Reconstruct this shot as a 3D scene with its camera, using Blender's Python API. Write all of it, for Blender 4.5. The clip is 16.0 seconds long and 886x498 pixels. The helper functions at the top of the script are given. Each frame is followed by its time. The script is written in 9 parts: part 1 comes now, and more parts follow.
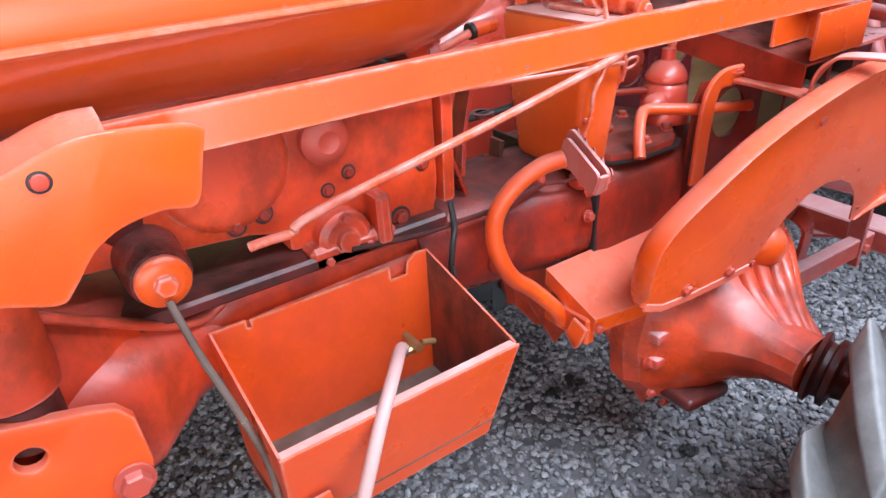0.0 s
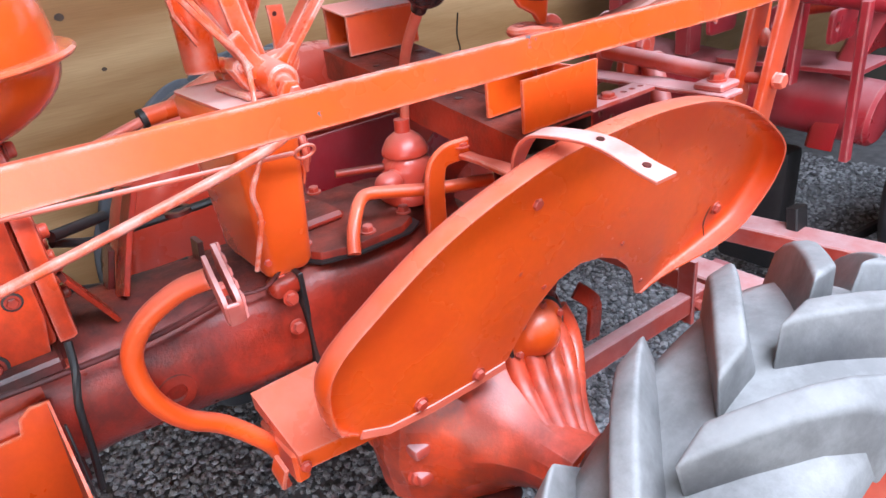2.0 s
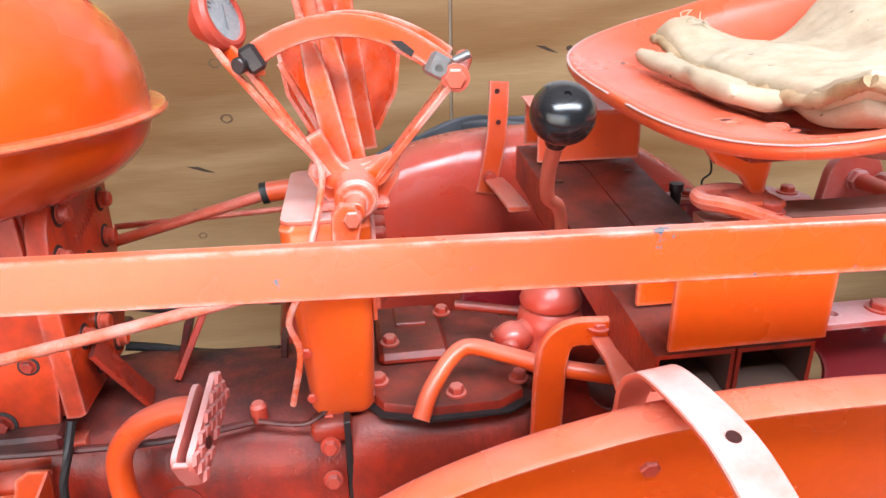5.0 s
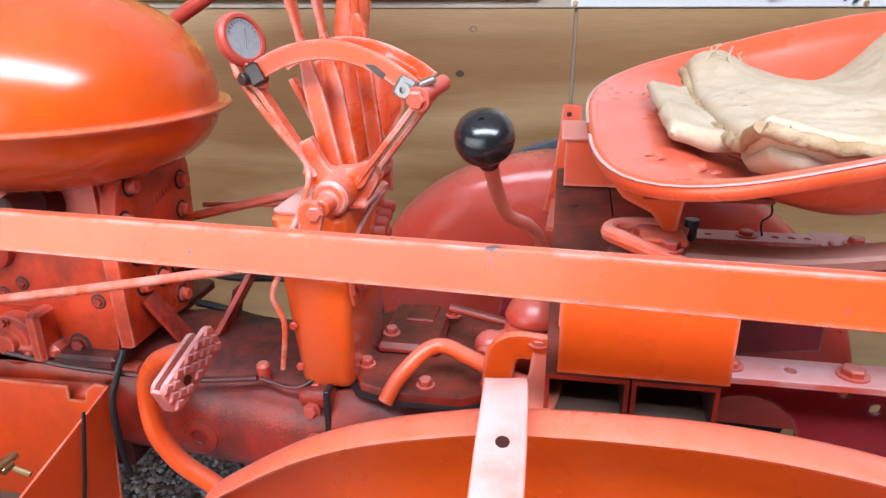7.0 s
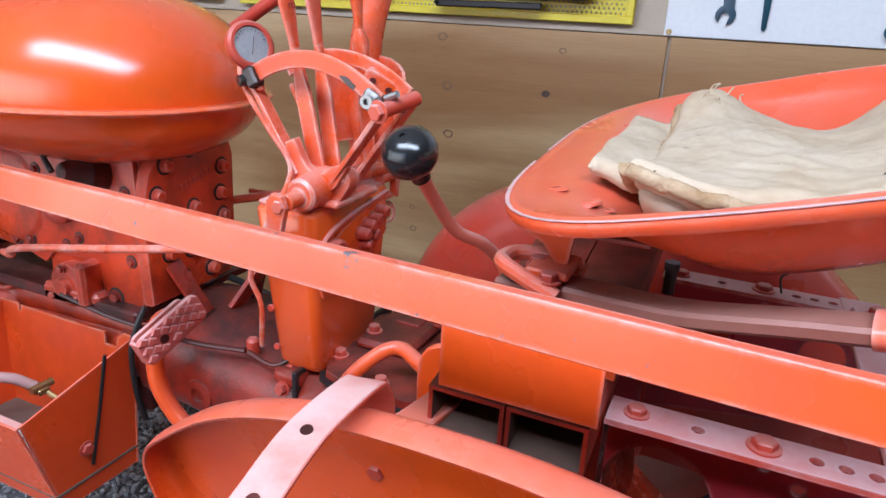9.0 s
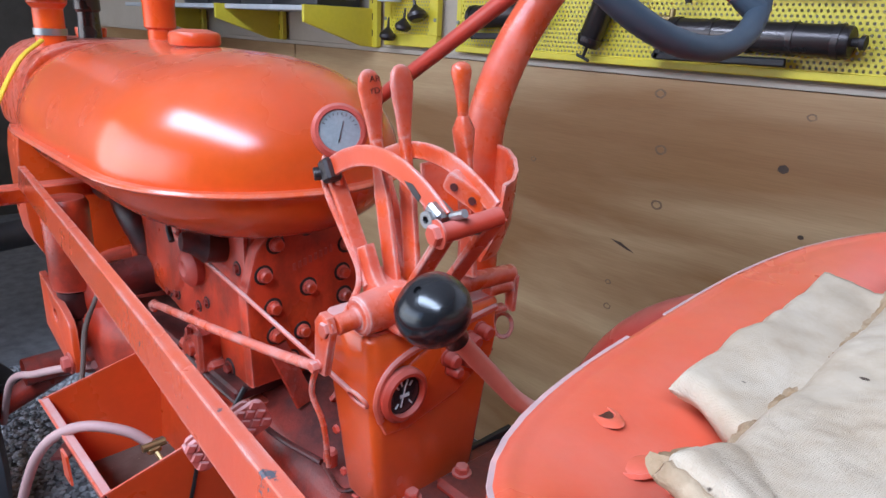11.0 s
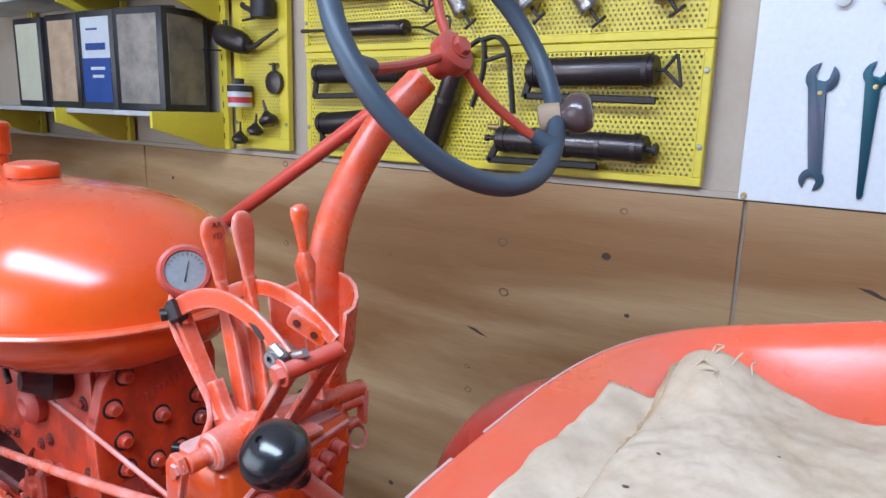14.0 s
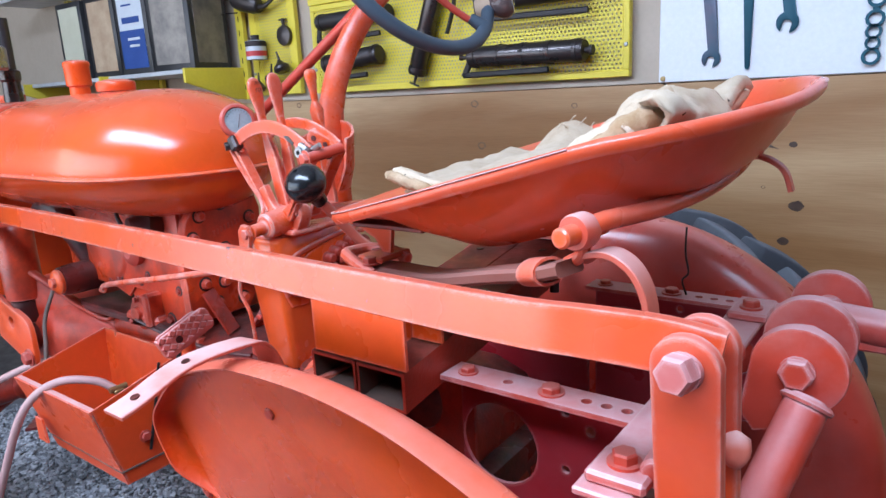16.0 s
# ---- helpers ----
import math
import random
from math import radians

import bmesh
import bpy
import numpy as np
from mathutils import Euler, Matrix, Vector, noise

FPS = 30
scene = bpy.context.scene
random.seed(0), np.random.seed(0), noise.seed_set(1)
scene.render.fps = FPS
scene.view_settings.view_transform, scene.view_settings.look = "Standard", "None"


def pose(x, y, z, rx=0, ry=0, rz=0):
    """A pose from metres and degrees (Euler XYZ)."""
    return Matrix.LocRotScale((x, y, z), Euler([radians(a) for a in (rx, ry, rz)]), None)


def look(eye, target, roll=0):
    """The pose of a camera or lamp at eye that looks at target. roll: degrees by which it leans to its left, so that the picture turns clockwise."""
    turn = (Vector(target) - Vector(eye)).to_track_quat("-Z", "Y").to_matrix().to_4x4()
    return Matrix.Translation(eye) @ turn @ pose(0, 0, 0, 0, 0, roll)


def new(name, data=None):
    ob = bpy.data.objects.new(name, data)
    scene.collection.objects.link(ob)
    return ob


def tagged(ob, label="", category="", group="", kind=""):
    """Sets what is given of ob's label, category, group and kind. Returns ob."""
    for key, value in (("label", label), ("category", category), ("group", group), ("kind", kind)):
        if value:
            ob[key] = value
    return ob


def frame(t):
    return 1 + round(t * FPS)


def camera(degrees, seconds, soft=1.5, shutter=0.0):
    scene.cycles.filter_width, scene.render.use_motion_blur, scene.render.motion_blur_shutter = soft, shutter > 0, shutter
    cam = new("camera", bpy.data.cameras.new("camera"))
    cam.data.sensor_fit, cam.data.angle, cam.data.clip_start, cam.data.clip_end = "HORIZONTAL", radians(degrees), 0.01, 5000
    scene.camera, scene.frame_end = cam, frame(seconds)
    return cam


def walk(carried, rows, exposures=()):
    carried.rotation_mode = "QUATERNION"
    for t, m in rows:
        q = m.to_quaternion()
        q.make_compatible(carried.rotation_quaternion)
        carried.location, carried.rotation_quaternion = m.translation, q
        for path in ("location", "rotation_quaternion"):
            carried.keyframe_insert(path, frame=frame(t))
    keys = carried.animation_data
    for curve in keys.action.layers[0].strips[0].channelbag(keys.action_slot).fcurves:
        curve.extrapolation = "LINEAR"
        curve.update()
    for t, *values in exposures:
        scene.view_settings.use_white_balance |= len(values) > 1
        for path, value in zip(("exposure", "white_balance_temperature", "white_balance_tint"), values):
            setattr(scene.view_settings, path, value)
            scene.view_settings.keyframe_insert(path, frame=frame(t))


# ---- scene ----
cam = camera(67.0, 16.0)
PATH = [
    (0, (-0.401, 0.414, 1.183), (0.552, 1.883, 0.217), -3.5),
    (0.5, (-0.361, 0.438, 1.183), (0.811, 1.72, 0.191), -4.0),
    (1, (-0.235, 0.399, 1.189), (0.94, 1.716, 0.249), -5.6),
    (1.5, (-0.079, 0.323, 1.192), (0.98, 1.787, 0.333), -5.3),
    (2, (0.024, 0.346, 1.182), (1.085, 1.782, 0.281), -6.0),
    (2.5, (0.099, 0.427, 1.207), (1.321, 1.773, 0.371), -2.6),
    (3, (0.141, 0.469, 1.201), (1.263, 1.873, 0.322), -1.8),
    (3.5, (0.271, 0.462, 1.188), (0.952, 2.131, 0.32), -3.1),
    (4, (0.346, 0.437, 1.181), (0.625, 2.222, 0.323), -3.0),
    (4.5, (0.36, 0.465, 1.197), (0.587, 2.275, 0.377), -1.0),
    (4.7, (0.347, 0.489, 1.201), (0.621, 2.316, 0.435), -1.0),
    (6.8, (0.563, 0.404, 1.22), (0.36, 2.271, 0.532), -0.2),
    (7, (0.596, 0.42, 1.22), (0.274, 2.267, 0.523), -0.2),
    (7.5, (0.745, 0.466, 1.218), (-0.033, 2.176, 0.531), -0.8),
    (8, (0.782, 0.452, 1.221), (-0.001, 2.163, 0.543), 0.4),
    (8.2, (0.775, 0.448, 1.221), (0.074, 2.193, 0.541), 2.1),
    (10.3, (0.887, 0.577, 1.258), (-0.188, 2.138, 0.62), 4.1),
    (10.5, (0.877, 0.624, 1.259), (-0.306, 2.103, 0.615), 2.6),
    (11, (0.839, 0.723, 1.29), (-0.531, 2.037, 0.659), 2.6),
    (11.5, (0.812, 0.752, 1.295), (-0.593, 1.997, 0.604), 1.2),
    (12, (0.791, 0.773, 1.305), (-0.556, 2.063, 0.583), -0.7),
    (12.5, (0.782, 0.778, 1.31), (-0.56, 2.071, 0.585), -0.4),
    (13, (0.796, 0.77, 1.313), (-0.517, 2.094, 0.59), 0.1),
    (13.5, (0.838, 0.756, 1.328), (-0.431, 2.17, 0.704), 0.3),
    (14, (0.894, 0.706, 1.361), (-0.232, 2.308, 0.956), 1.6),
    (14.5, (0.929, 0.61, 1.364), (-0.033, 2.339, 1.068), 2.7),
    (15, (0.969, 0.539, 1.323), (0.132, 2.305, 0.897), 1.6),
    (15.5, (1.054, 0.49, 1.276), (0.053, 2.159, 0.817), -1.7),
    (16, (1.191, 0.423, 1.215), (0.022, 1.978, 0.751), -3.0),
]
LIGHT = [(0, 1.46, 5550, 10), (2.5, 1.52, 5500, 10), (4.5, 1.58, 5950, 10), (8, 1.13, 5500, 10), (12, 0.90, 5000, 10), (14, 1.04, 5100, 10), (15, 1.25, 5250, 10), (16, 1.14, 4950, 9)]
walk(cam, [(t, look(eye, target, roll)) for t, eye, target, roll in PATH], LIGHT)

# ---- light ----
world = bpy.data.worlds.new("sky_world")
scene.world = world
world.use_nodes = True
wn = world.node_tree
wn.nodes.clear()
sky = wn.nodes.new("ShaderNodeTexSky")
sky.sky_type = 'NISHITA'
sky.sun_disc = False
sky.sun_elevation = radians(48)
sky.sun_rotation = radians(200)
bg = wn.nodes.new("ShaderNodeBackground")
bg.inputs["Strength"].default_value = 0.08
wo = wn.nodes.new("ShaderNodeOutputWorld")
wn.links.new(sky.outputs[0], bg.inputs[0])
wn.links.new(bg.outputs[0], wo.inputs[0])

sun_data = bpy.data.lights.new("sun", 'SUN')
sun_data.energy = 3.5
sun_data.angle = radians(0.6)
sun_data.color = (1.0, 0.95, 0.88)
sun = new("sun", sun_data)
sun.matrix_world = look((2.0, -6.0, 9.0), (0.5, -2.5, 0.0))


def area(name, eye, target, sx, sy, watts, color):
    d = bpy.data.lights.new(name, 'AREA')
    d.shape, d.size, d.size_y, d.energy, d.color = 'RECTANGLE', sx, sy, watts, color
    ob = new(name, d)
    ob.matrix_world = look(eye, target)
    return ob


# daylight through the open side of the shed
area("opening_daylight", (-2.3, -2.2, 1.32), (-0.1, 1.3, 0.95), 5.4, 2.6, 55, (1.0, 0.91, 0.78))
# lamp added under the closed roof, standing in for light from above
area("overhead_added_light", (0.75, -0.40, 2.93), (0.75, -0.40, 0.0), 3.3, 0.8, 80, (0.94, 0.97, 1.0))


# ---- materials ----
def mat(name, col, col2=None, rough=0.5, metal=0.0, scale=6.0, fine=90.0, bump=0.08, spec=0.5,
        dust=0.0, dust_col=(0.55, 0.36, 0.32), film=0.0, film_scale=5.0, grime=0.0, sheen=0.0, dent=0.0, chips=0.0, chip_col=(0.12, 0.11, 0.11), coat=0.0, wear=0.0, wear_col=(0.66, 0.42, 0.37), rvar=0.12, stretch=(1, 1, 1)):
    """A painted, cast or plain surface: two scales of colour change, dust on faces that look up, chipped spots, fine relief."""
    m = bpy.data.materials.new(name)
    m.use_nodes = True
    t = m.node_tree
    N, L = t.nodes, t.links
    p = N["Principled BSDF"]
    tc = N.new("ShaderNodeTexCoord")
    mp = N.new("ShaderNodeMapping")
    mp.inputs["Scale"].default_value = stretch
    geo = N.new("ShaderNodeNewGeometry")
    L.new(geo.outputs["Position"], mp.inputs[0])

    def noi(sc, det=4, rg=0.6):
        n = N.new("ShaderNodeTexNoise")
        n.inputs["Scale"].default_value, n.inputs["Detail"].default_value, n.inputs["Roughness"].default_value = sc, det, rg
        L.new(mp.outputs[0], n.inputs["Vector"])
        return n.outputs[0]

    def ramp(src, a, b, va=0.0, vb=1.0):
        r = N.new("ShaderNodeMapRange")
        r.inputs[1].default_value, r.inputs[2].default_value, r.inputs[3].default_value, r.inputs[4].default_value = a, b, va, vb
        L.new(src, r.inputs[0])
        return r.outputs[0]

    def mix(fac, a, b):
        x = N.new("ShaderNodeMix")
        x.data_type = 'RGBA'
        if isinstance(fac, float):
            x.inputs[0].default_value = fac
        else:
            L.new(fac, x.inputs[0])
        for sock, v in ((x.inputs[6], a), (x.inputs[7], b)):
            if isinstance(v, tuple):
                sock.default_value = (*v, 1)
            else:
                L.new(v, sock)
        return x.outputs[2]

    def mul(a, b):
        x = N.new("ShaderNodeMath")
        x.operation = 'MULTIPLY'
        for sock, v in zip(x.inputs, (a, b)):
            if isinstance(v, float):
                sock.default_value = v
            else:
                L.new(v, sock)
        return x.outputs[0]

    col2 = col2 or tuple(c * 0.78 for c in col)
    big, small = noi(scale), noi(fine, 3)
    c = mix(ramp(big, 0.35, 0.68), col, col2)
    c = mix(ramp(small, 0.3, 0.9, 0.0, 0.35), c, tuple(v * 0.72 for v in col))
    rgh = ramp(big, 0.3, 0.7, max(0.03, rough - rvar), min(1.0, rough + rvar))
    if dust:
        sep = N.new("ShaderNodeSeparateXYZ")
        L.new(geo.outputs["Normal"], sep.inputs[0])
        up = ramp(sep.outputs[2], 0.25, 0.95)
        d = mul(mul(up, ramp(noi(14.0, 6, 0.7), 0.25, 0.7, 0.35, 1.0)), dust)
        c = mix(d, c, dust_col)
        x = N.new("ShaderNodeMath")
        x.operation = 'MAXIMUM'
        L.new(rgh, x.inputs[0])
        L.new(mul(d, 0.95), x.inputs[1])
        rgh = x.outputs[0]
    if film:
        # thin dusty film in cloudy patches, on all sides
        k = mul(ramp(noi(film_scale, 6, 0.65), 0.42, 0.72), film)
        c = mix(k, c, dust_col)
    if grime:
        # oily black grime in patches and runs
        gm = N.new("ShaderNodeMapping")
        gm.inputs["Scale"].default_value = (9, 9, 7)
        L.new(geo.outputs["Position"], gm.inputs[0])
        gn = N.new("ShaderNodeTexNoise")
        gn.inputs["Scale"].default_value, gn.inputs["Detail"].default_value, gn.inputs["Roughness"].default_value = 1.6, 7, 0.68
        L.new(gm.outputs[0], gn.inputs["Vector"])
        k = mul(ramp(gn.outputs[0], 0.42, 0.60), grime)
        c = mix(k, c, (0.022, 0.012, 0.010))
    if wear:
        # paint rubbed thin and pale along the edges, in broken stretches
        bv = N.new("ShaderNodeBevel")
        bv.samples = 4
        bv.inputs["Radius"].default_value = 0.006
        dt = N.new("ShaderNodeVectorMath")
        dt.operation = 'DOT_PRODUCT'
        L.new(bv.outputs[0], dt.inputs[0])
        L.new(geo.outputs["Normal"], dt.inputs[1])
        k = mul(mul(ramp(dt.outputs["Value"], 0.997, 0.95), ramp(noi(26.0, 5, 0.7), 0.40, 0.60, 0.15, 1.0)), wear)
        c = mix(k, c, wear_col)
    if chips:
        k = ramp(noi(34.0, 6, 0.72), 0.74 - 0.1 * chips, 0.76 - 0.1 * chips)
        c = mix(k, c, chip_col)
    L.new(c, p.inputs["Base Color"])
    L.new(rgh, p.inputs["Roughness"])
    p.inputs["Metallic"].default_value = metal
    p.inputs["Specular IOR Level"].default_value = spec
    p.inputs["Coat Weight"].default_value = coat
    p.inputs["Coat Roughness"].default_value = 0.20
    if sheen:
        # fine dust that brightens at a glancing look
        p.inputs["Sheen Weight"].default_value = sheen
        p.inputs["Sheen Roughness"].default_value = 0.3
        p.inputs["Sheen Tint"].default_value = (0.95, 0.88, 0.93, 1)
    wavy = None
    if dent:
        wb = N.new("ShaderNodeBump")
        wb.inputs["Strength"].default_value = dent
        wb.inputs["Distance"].default_value = 0.01
        L.new(noi(9.0, 3), wb.inputs["Height"])
        wavy = wb.outputs[0]
        L.new(wavy, p.inputs["Normal"])
    if bump:
        bp = N.new("ShaderNodeBump")
        if wavy is not None:
            L.new(wavy, bp.inputs["Normal"])
        bp.inputs["Strength"].default_value = bump
        bp.inputs["Distance"].default_value = 0.002
        L.new(noi(fine * 1.6, 4), bp.inputs["Height"])
        L.new(bp.outputs[0], p.inputs["Normal"])
    return m


RED = (0.77, 0.092, 0.005)
RED2 = (0.66, 0.064, 0.005)
PINK = (0.61, 0.34, 0.30)
m_paint = mat("orange_red_paint", RED, RED2, rough=0.29, dust=0.36, dust_col=PINK, spec=0.45, bump=0.10, sheen=0.09, dent=0.10, chips=0.14, chip_col=(0.20, 0.05, 0.03), wear=0.32)
m_gloss = mat("glossy_red_paint", (0.80, 0.110, 0.006), (0.71, 0.078, 0.006), rough=0.21, dust=0.26, dust_col=(0.56, 0.26, 0.22), film=0.03, coat=0.5, sheen=0.06, dent=0.05, bump=0.04, scale=4.0, wear=0.4)
m_worn = mat("worn_red_paint", (0.74, 0.086, 0.006), (0.58, 0.050, 0.010), rough=0.33, dust=0.45, dust_col=PINK, film=0.10, sheen=0.05, dent=0.10, bump=0.14, chips=0.42, chip_col=(0.10, 0.095, 0.10), wear=0.7)
m_cast = mat("dusty_cast_red", (0.42, 0.034, 0.012), (0.26, 0.020, 0.009), rough=0.36, dust=0.85, dust_col=(0.085, 0.034, 0.024), grime=0.50, bump=0.4, fine=140, chips=0.1, chip_col=(0.03, 0.02, 0.02))
# upward faces go near black: oil there, plus shade put into the colour
m_oily_shade = mat("oil_and_shade_topped_casting", (0.44, 0.034, 0.011), (0.26, 0.019, 0.010), rough=0.30, dust=1.0, dust_col=(0.022, 0.013, 0.011), grime=0.55, bump=0.4, fine=140)
m_engine = mat("oil_stained_red_paint", (0.68, 0.062, 0.007), (0.52, 0.036, 0.008), rough=0.32, dust=0.22, dust_col=PINK, film=0.06, wear=0.30, grime=0.46, bump=0.2, fine=120, chips=0.15, chip_col=(0.04, 0.03, 0.03))
# oily parts; the same dark red fills holes and shaded gaps
m_grimy_shade = mat("oily_and_shade_dark_red", (0.15, 0.018, 0.014), (0.05, 0.010, 0.009), rough=0.35, dust=0.25, dust_col=(0.22, 0.12, 0.10), grime=0.8, bump=0.35)
m_seat = mat("seat_red_paint", (0.72, 0.074, 0.008), (0.62, 0.060, 0.010), rough=0.30, dust=0.24, dust_col=(0.64, 0.34, 0.28), film=0.10, coat=0.12, dent=0.06, bump=0.10, wear=0.35, chips=0.3, chip_col=(0.40, 0.28, 0.27))
m_guard = mat("faded_red_paint", (0.60, 0.050, 0.020), (0.46, 0.042, 0.022), rough=0.30, dust=0.38, dust_col=(0.62, 0.33, 0.28), film=0.14, coat=0.2, sheen=0.05, dent=0.06, bump=0.10, chips=0.25, chip_col=(0.40, 0.28, 0.27))
m_bar = mat("rubbed_bar_paint", (0.76, 0.092, 0.006), (0.66, 0.066, 0.008), coat=0.8, rough=0.28, dust=0.30, dust_col=PINK, film=0.05, dent=0.06, bump=0.12, wear=0.7, chips=0.9, chip_col=(0.11, 0.105, 0.12))
m_dusty = mat("dusty_lever_paint", (0.74, 0.088, 0.008), (0.60, 0.060, 0.012), rough=0.29, dust=0.42, dust_col=(0.62, 0.36, 0.31), film=0.26, film_scale=26.0, bump=0.14, scale=22, wear=0.85, wear_col=(0.72, 0.48, 0.42), chips=0.30, chip_col=(0.16, 0.12, 0.12))
m_rear = mat("dusty_rear_paint", (0.54, 0.052, 0.020), (0.36, 0.036, 0.022), rough=0.42, dust=0.80, dust_col=(0.64, 0.46, 0.46), film=0.26, wear=0.55, wear_col=(0.66, 0.48, 0.47), dent=0.08, bump=0.16, chips=0.35, chip_col=(0.20, 0.09, 0.08))
m_tread = mat("scuffed_pedal", (0.55, 0.06, 0.03), (0.5, 0.2, 0.17), rough=0.6, dust=0.85, dust_col=(0.66, 0.44, 0.42), bump=0.2)
m_pinkdust = mat("dusty_strap_paint", (0.62, 0.09, 0.045), (0.6, 0.16, 0.1), rough=0.45, dust=1.0, dust_col=(0.66, 0.46, 0.42), bump=0.1, chips=0.3, chip_col=(0.25, 0.25, 0.27))
m_boltred = mat("painted_bolt", (0.54, 0.05, 0.02), (0.36, 0.06, 0.04), rough=0.45, dust=0.45, dust_col=PINK, bump=0.1)
m_maroon = mat("maroon_tractor_paint", (0.38, 0.018, 0.026), (0.26, 0.013, 0.018), rough=0.36, dust=0.7, dust_col=(0.46, 0.27, 0.28), film=0.12, bump=0.12, wear=0.4)
m_black = mat("black_plastic", (0.012, 0.012, 0.013), rough=0.22, bump=0.02, dust=0.25, dust_col=(0.1, 0.09, 0.09), coat=0.3)
m_rubber = mat("tyre_rubber", (0.14, 0.137, 0.138), (0.25, 0.242, 0.24), rough=0.7, bump=0.35, fine=60, dust=0.6, dust_col=(0.37, 0.355, 0.35), film=0.45, film_scale=9.0, grime=0.28, wear=0.5, wear_col=(0.42, 0.41, 0.41), scale=12)
m_rubber2 = mat("dark_tyre_rubber", (0.045, 0.047, 0.055), (0.09, 0.09, 0.10), rough=0.75, bump=0.25, dust=0.6, dust_col=(0.22, 0.22, 0.24))
m_wheelrim = mat("slate_wheel_rim", (0.055, 0.075, 0.10), (0.045, 0.06, 0.085), rough=0.5, bump=0.06, dust=0.25, dust_col=(0.15, 0.17, 0.2))
m_steel = mat("worn_steel", (0.42, 0.41, 0.40), (0.3, 0.28, 0.27), rough=0.4, metal=0.85, bump=0.12)
m_gun = mat("dark_gun_metal", (0.10, 0.085, 0.08), (0.055, 0.045, 0.045), rough=0.34, metal=0.75, bump=0.12, chips=0.1, chip_col=(0.22, 0.13, 0.09))
m_silver = mat("tarnished_silver", (0.42, 0.39, 0.37), (0.26, 0.23, 0.22), rough=0.36, metal=0.8, bump=0.1)
m_iron = mat("black_iron", (0.03, 0.028, 0.028), (0.05, 0.04, 0.04), rough=0.5, metal=0.4, bump=0.15)
m_yellow = mat("yellow_enamel", (0.78, 0.62, 0.03), (0.72, 0.58, 0.05), rough=0.4, bump=0.04)
m_blue = mat("blue_green_steel", (0.018, 0.085, 0.125), (0.012, 0.055, 0.085), rough=0.42, metal=0.3, bump=0.08)
m_bluepurple = mat("tempered_steel", (0.10, 0.085, 0.12), (0.02, 0.08, 0.12), rough=0.42, metal=0.3, bump=0.08, scale=9)
m_white = mat("white_board", (0.80, 0.79, 0.80), (0.77, 0.76, 0.77), rough=0.35, bump=0.02)
m_paler = mat("white_painted_tool", (0.76, 0.75, 0.74), (0.70, 0.69, 0.68), rough=0.4, bump=0.05)
m_hardboard = mat("beige_hardboard", (0.52, 0.43, 0.33), (0.46, 0.37, 0.28), rough=0.7, bump=0.1, scale=3)
m_shelf = mat("pale_grey_shelf", (0.62, 0.60, 0.60), rough=0.5, bump=0.05)
m_brass = mat("brass", (0.55, 0.40, 0.18), rough=0.4, metal=0.9, bump=0.05)
m_glass_face = mat("clouded_dial", (0.34, 0.36, 0.36), (0.22, 0.24, 0.25), rough=0.25, bump=0.02, coat=0.6, scale=60)
m_dialblack = mat("black_dial", (0.015, 0.016, 0.02), rough=0.3, coat=0.6, bump=0.02)
m_dialwhite = mat("dial_marks", (0.75, 0.75, 0.72), rough=0.5, bump=0.0)
m_hose = mat("pink_faded_cable", (0.55, 0.34, 0.31), (0.45, 0.25, 0.23), rough=0.55, bump=0.1)
m_wire = mat("black_wire", (0.02, 0.018, 0.018), rough=0.45, bump=0.05)
m_yellowcord = mat("yellow_cord", (0.85, 0.58, 0.02), rough=0.7, bump=0.3)
m_card = mat("paper_tag", (0.72, 0.66, 0.50), (0.6, 0.5, 0.36), rough=0.8, bump=0.05)
m_rust = mat("rusty_tray_metal", (0.085, 0.05, 0.035), (0.17, 0.12, 0.095), rough=0.7, bump=0.35, chips=0.7, chip_col=(0.30, 0.25, 0.20), scale=14)
m_trayside = mat("scratched_tray_red", (0.70, 0.078, 0.008), (0.56, 0.056, 0.012), rough=0.36, bump=0.2, wear=0.6, wear_col=(0.60, 0.46, 0.34), grime=0.12, chips=0.30, chip_col=(0.60, 0.42, 0.26), scale=9)
m_trayinside = mat("stained_tray_inside", (0.30, 0.045, 0.020), (0.09, 0.05, 0.035), rough=0.5, bump=0.3, grime=0.7, chips=0.4, chip_col=(0.30, 0.24, 0.17), scale=12, stretch=(1, 1, 0.35))
m_mauve = mat("faded_tray_red", (0.74, 0.082, 0.008), (0.66, 0.066, 0.010), rough=0.34, bump=0.08, dust=0.2, dust_col=PINK, wear=0.5)
m_stone = mat("battery_scale", (0.5, 0.47, 0.42), (0.3, 0.26, 0.22), rough=0.85, bump=0.4)
m_tintop = mat("tin_dark_edges", (0.05, 0.048, 0.05), (0.09, 0.085, 0.085), rough=0.4, metal=0.5, bump=0.1)
m_tinlabel = mat("scratched_tin", (0.30, 0.26, 0.22), (0.16, 0.14, 0.13), rough=0.45, metal=0.3, bump=0.15, scale=16, chips=0.35, chip_col=(0.06, 0.055, 0.055))
m_tinblue = mat("blue_tin_print", (0.025, 0.07, 0.30), (0.02, 0.055, 0.24), rough=0.4, bump=0.05)
m_tinwhite = mat("white_tin_print", (0.70, 0.71, 0.74), (0.60, 0.61, 0.64), rough=0.4, bump=0.05)
m_tintan = mat("tan_tin_print", (0.55, 0.40, 0.25), (0.42, 0.28, 0.17), rough=0.5, bump=0.1, scale=15)
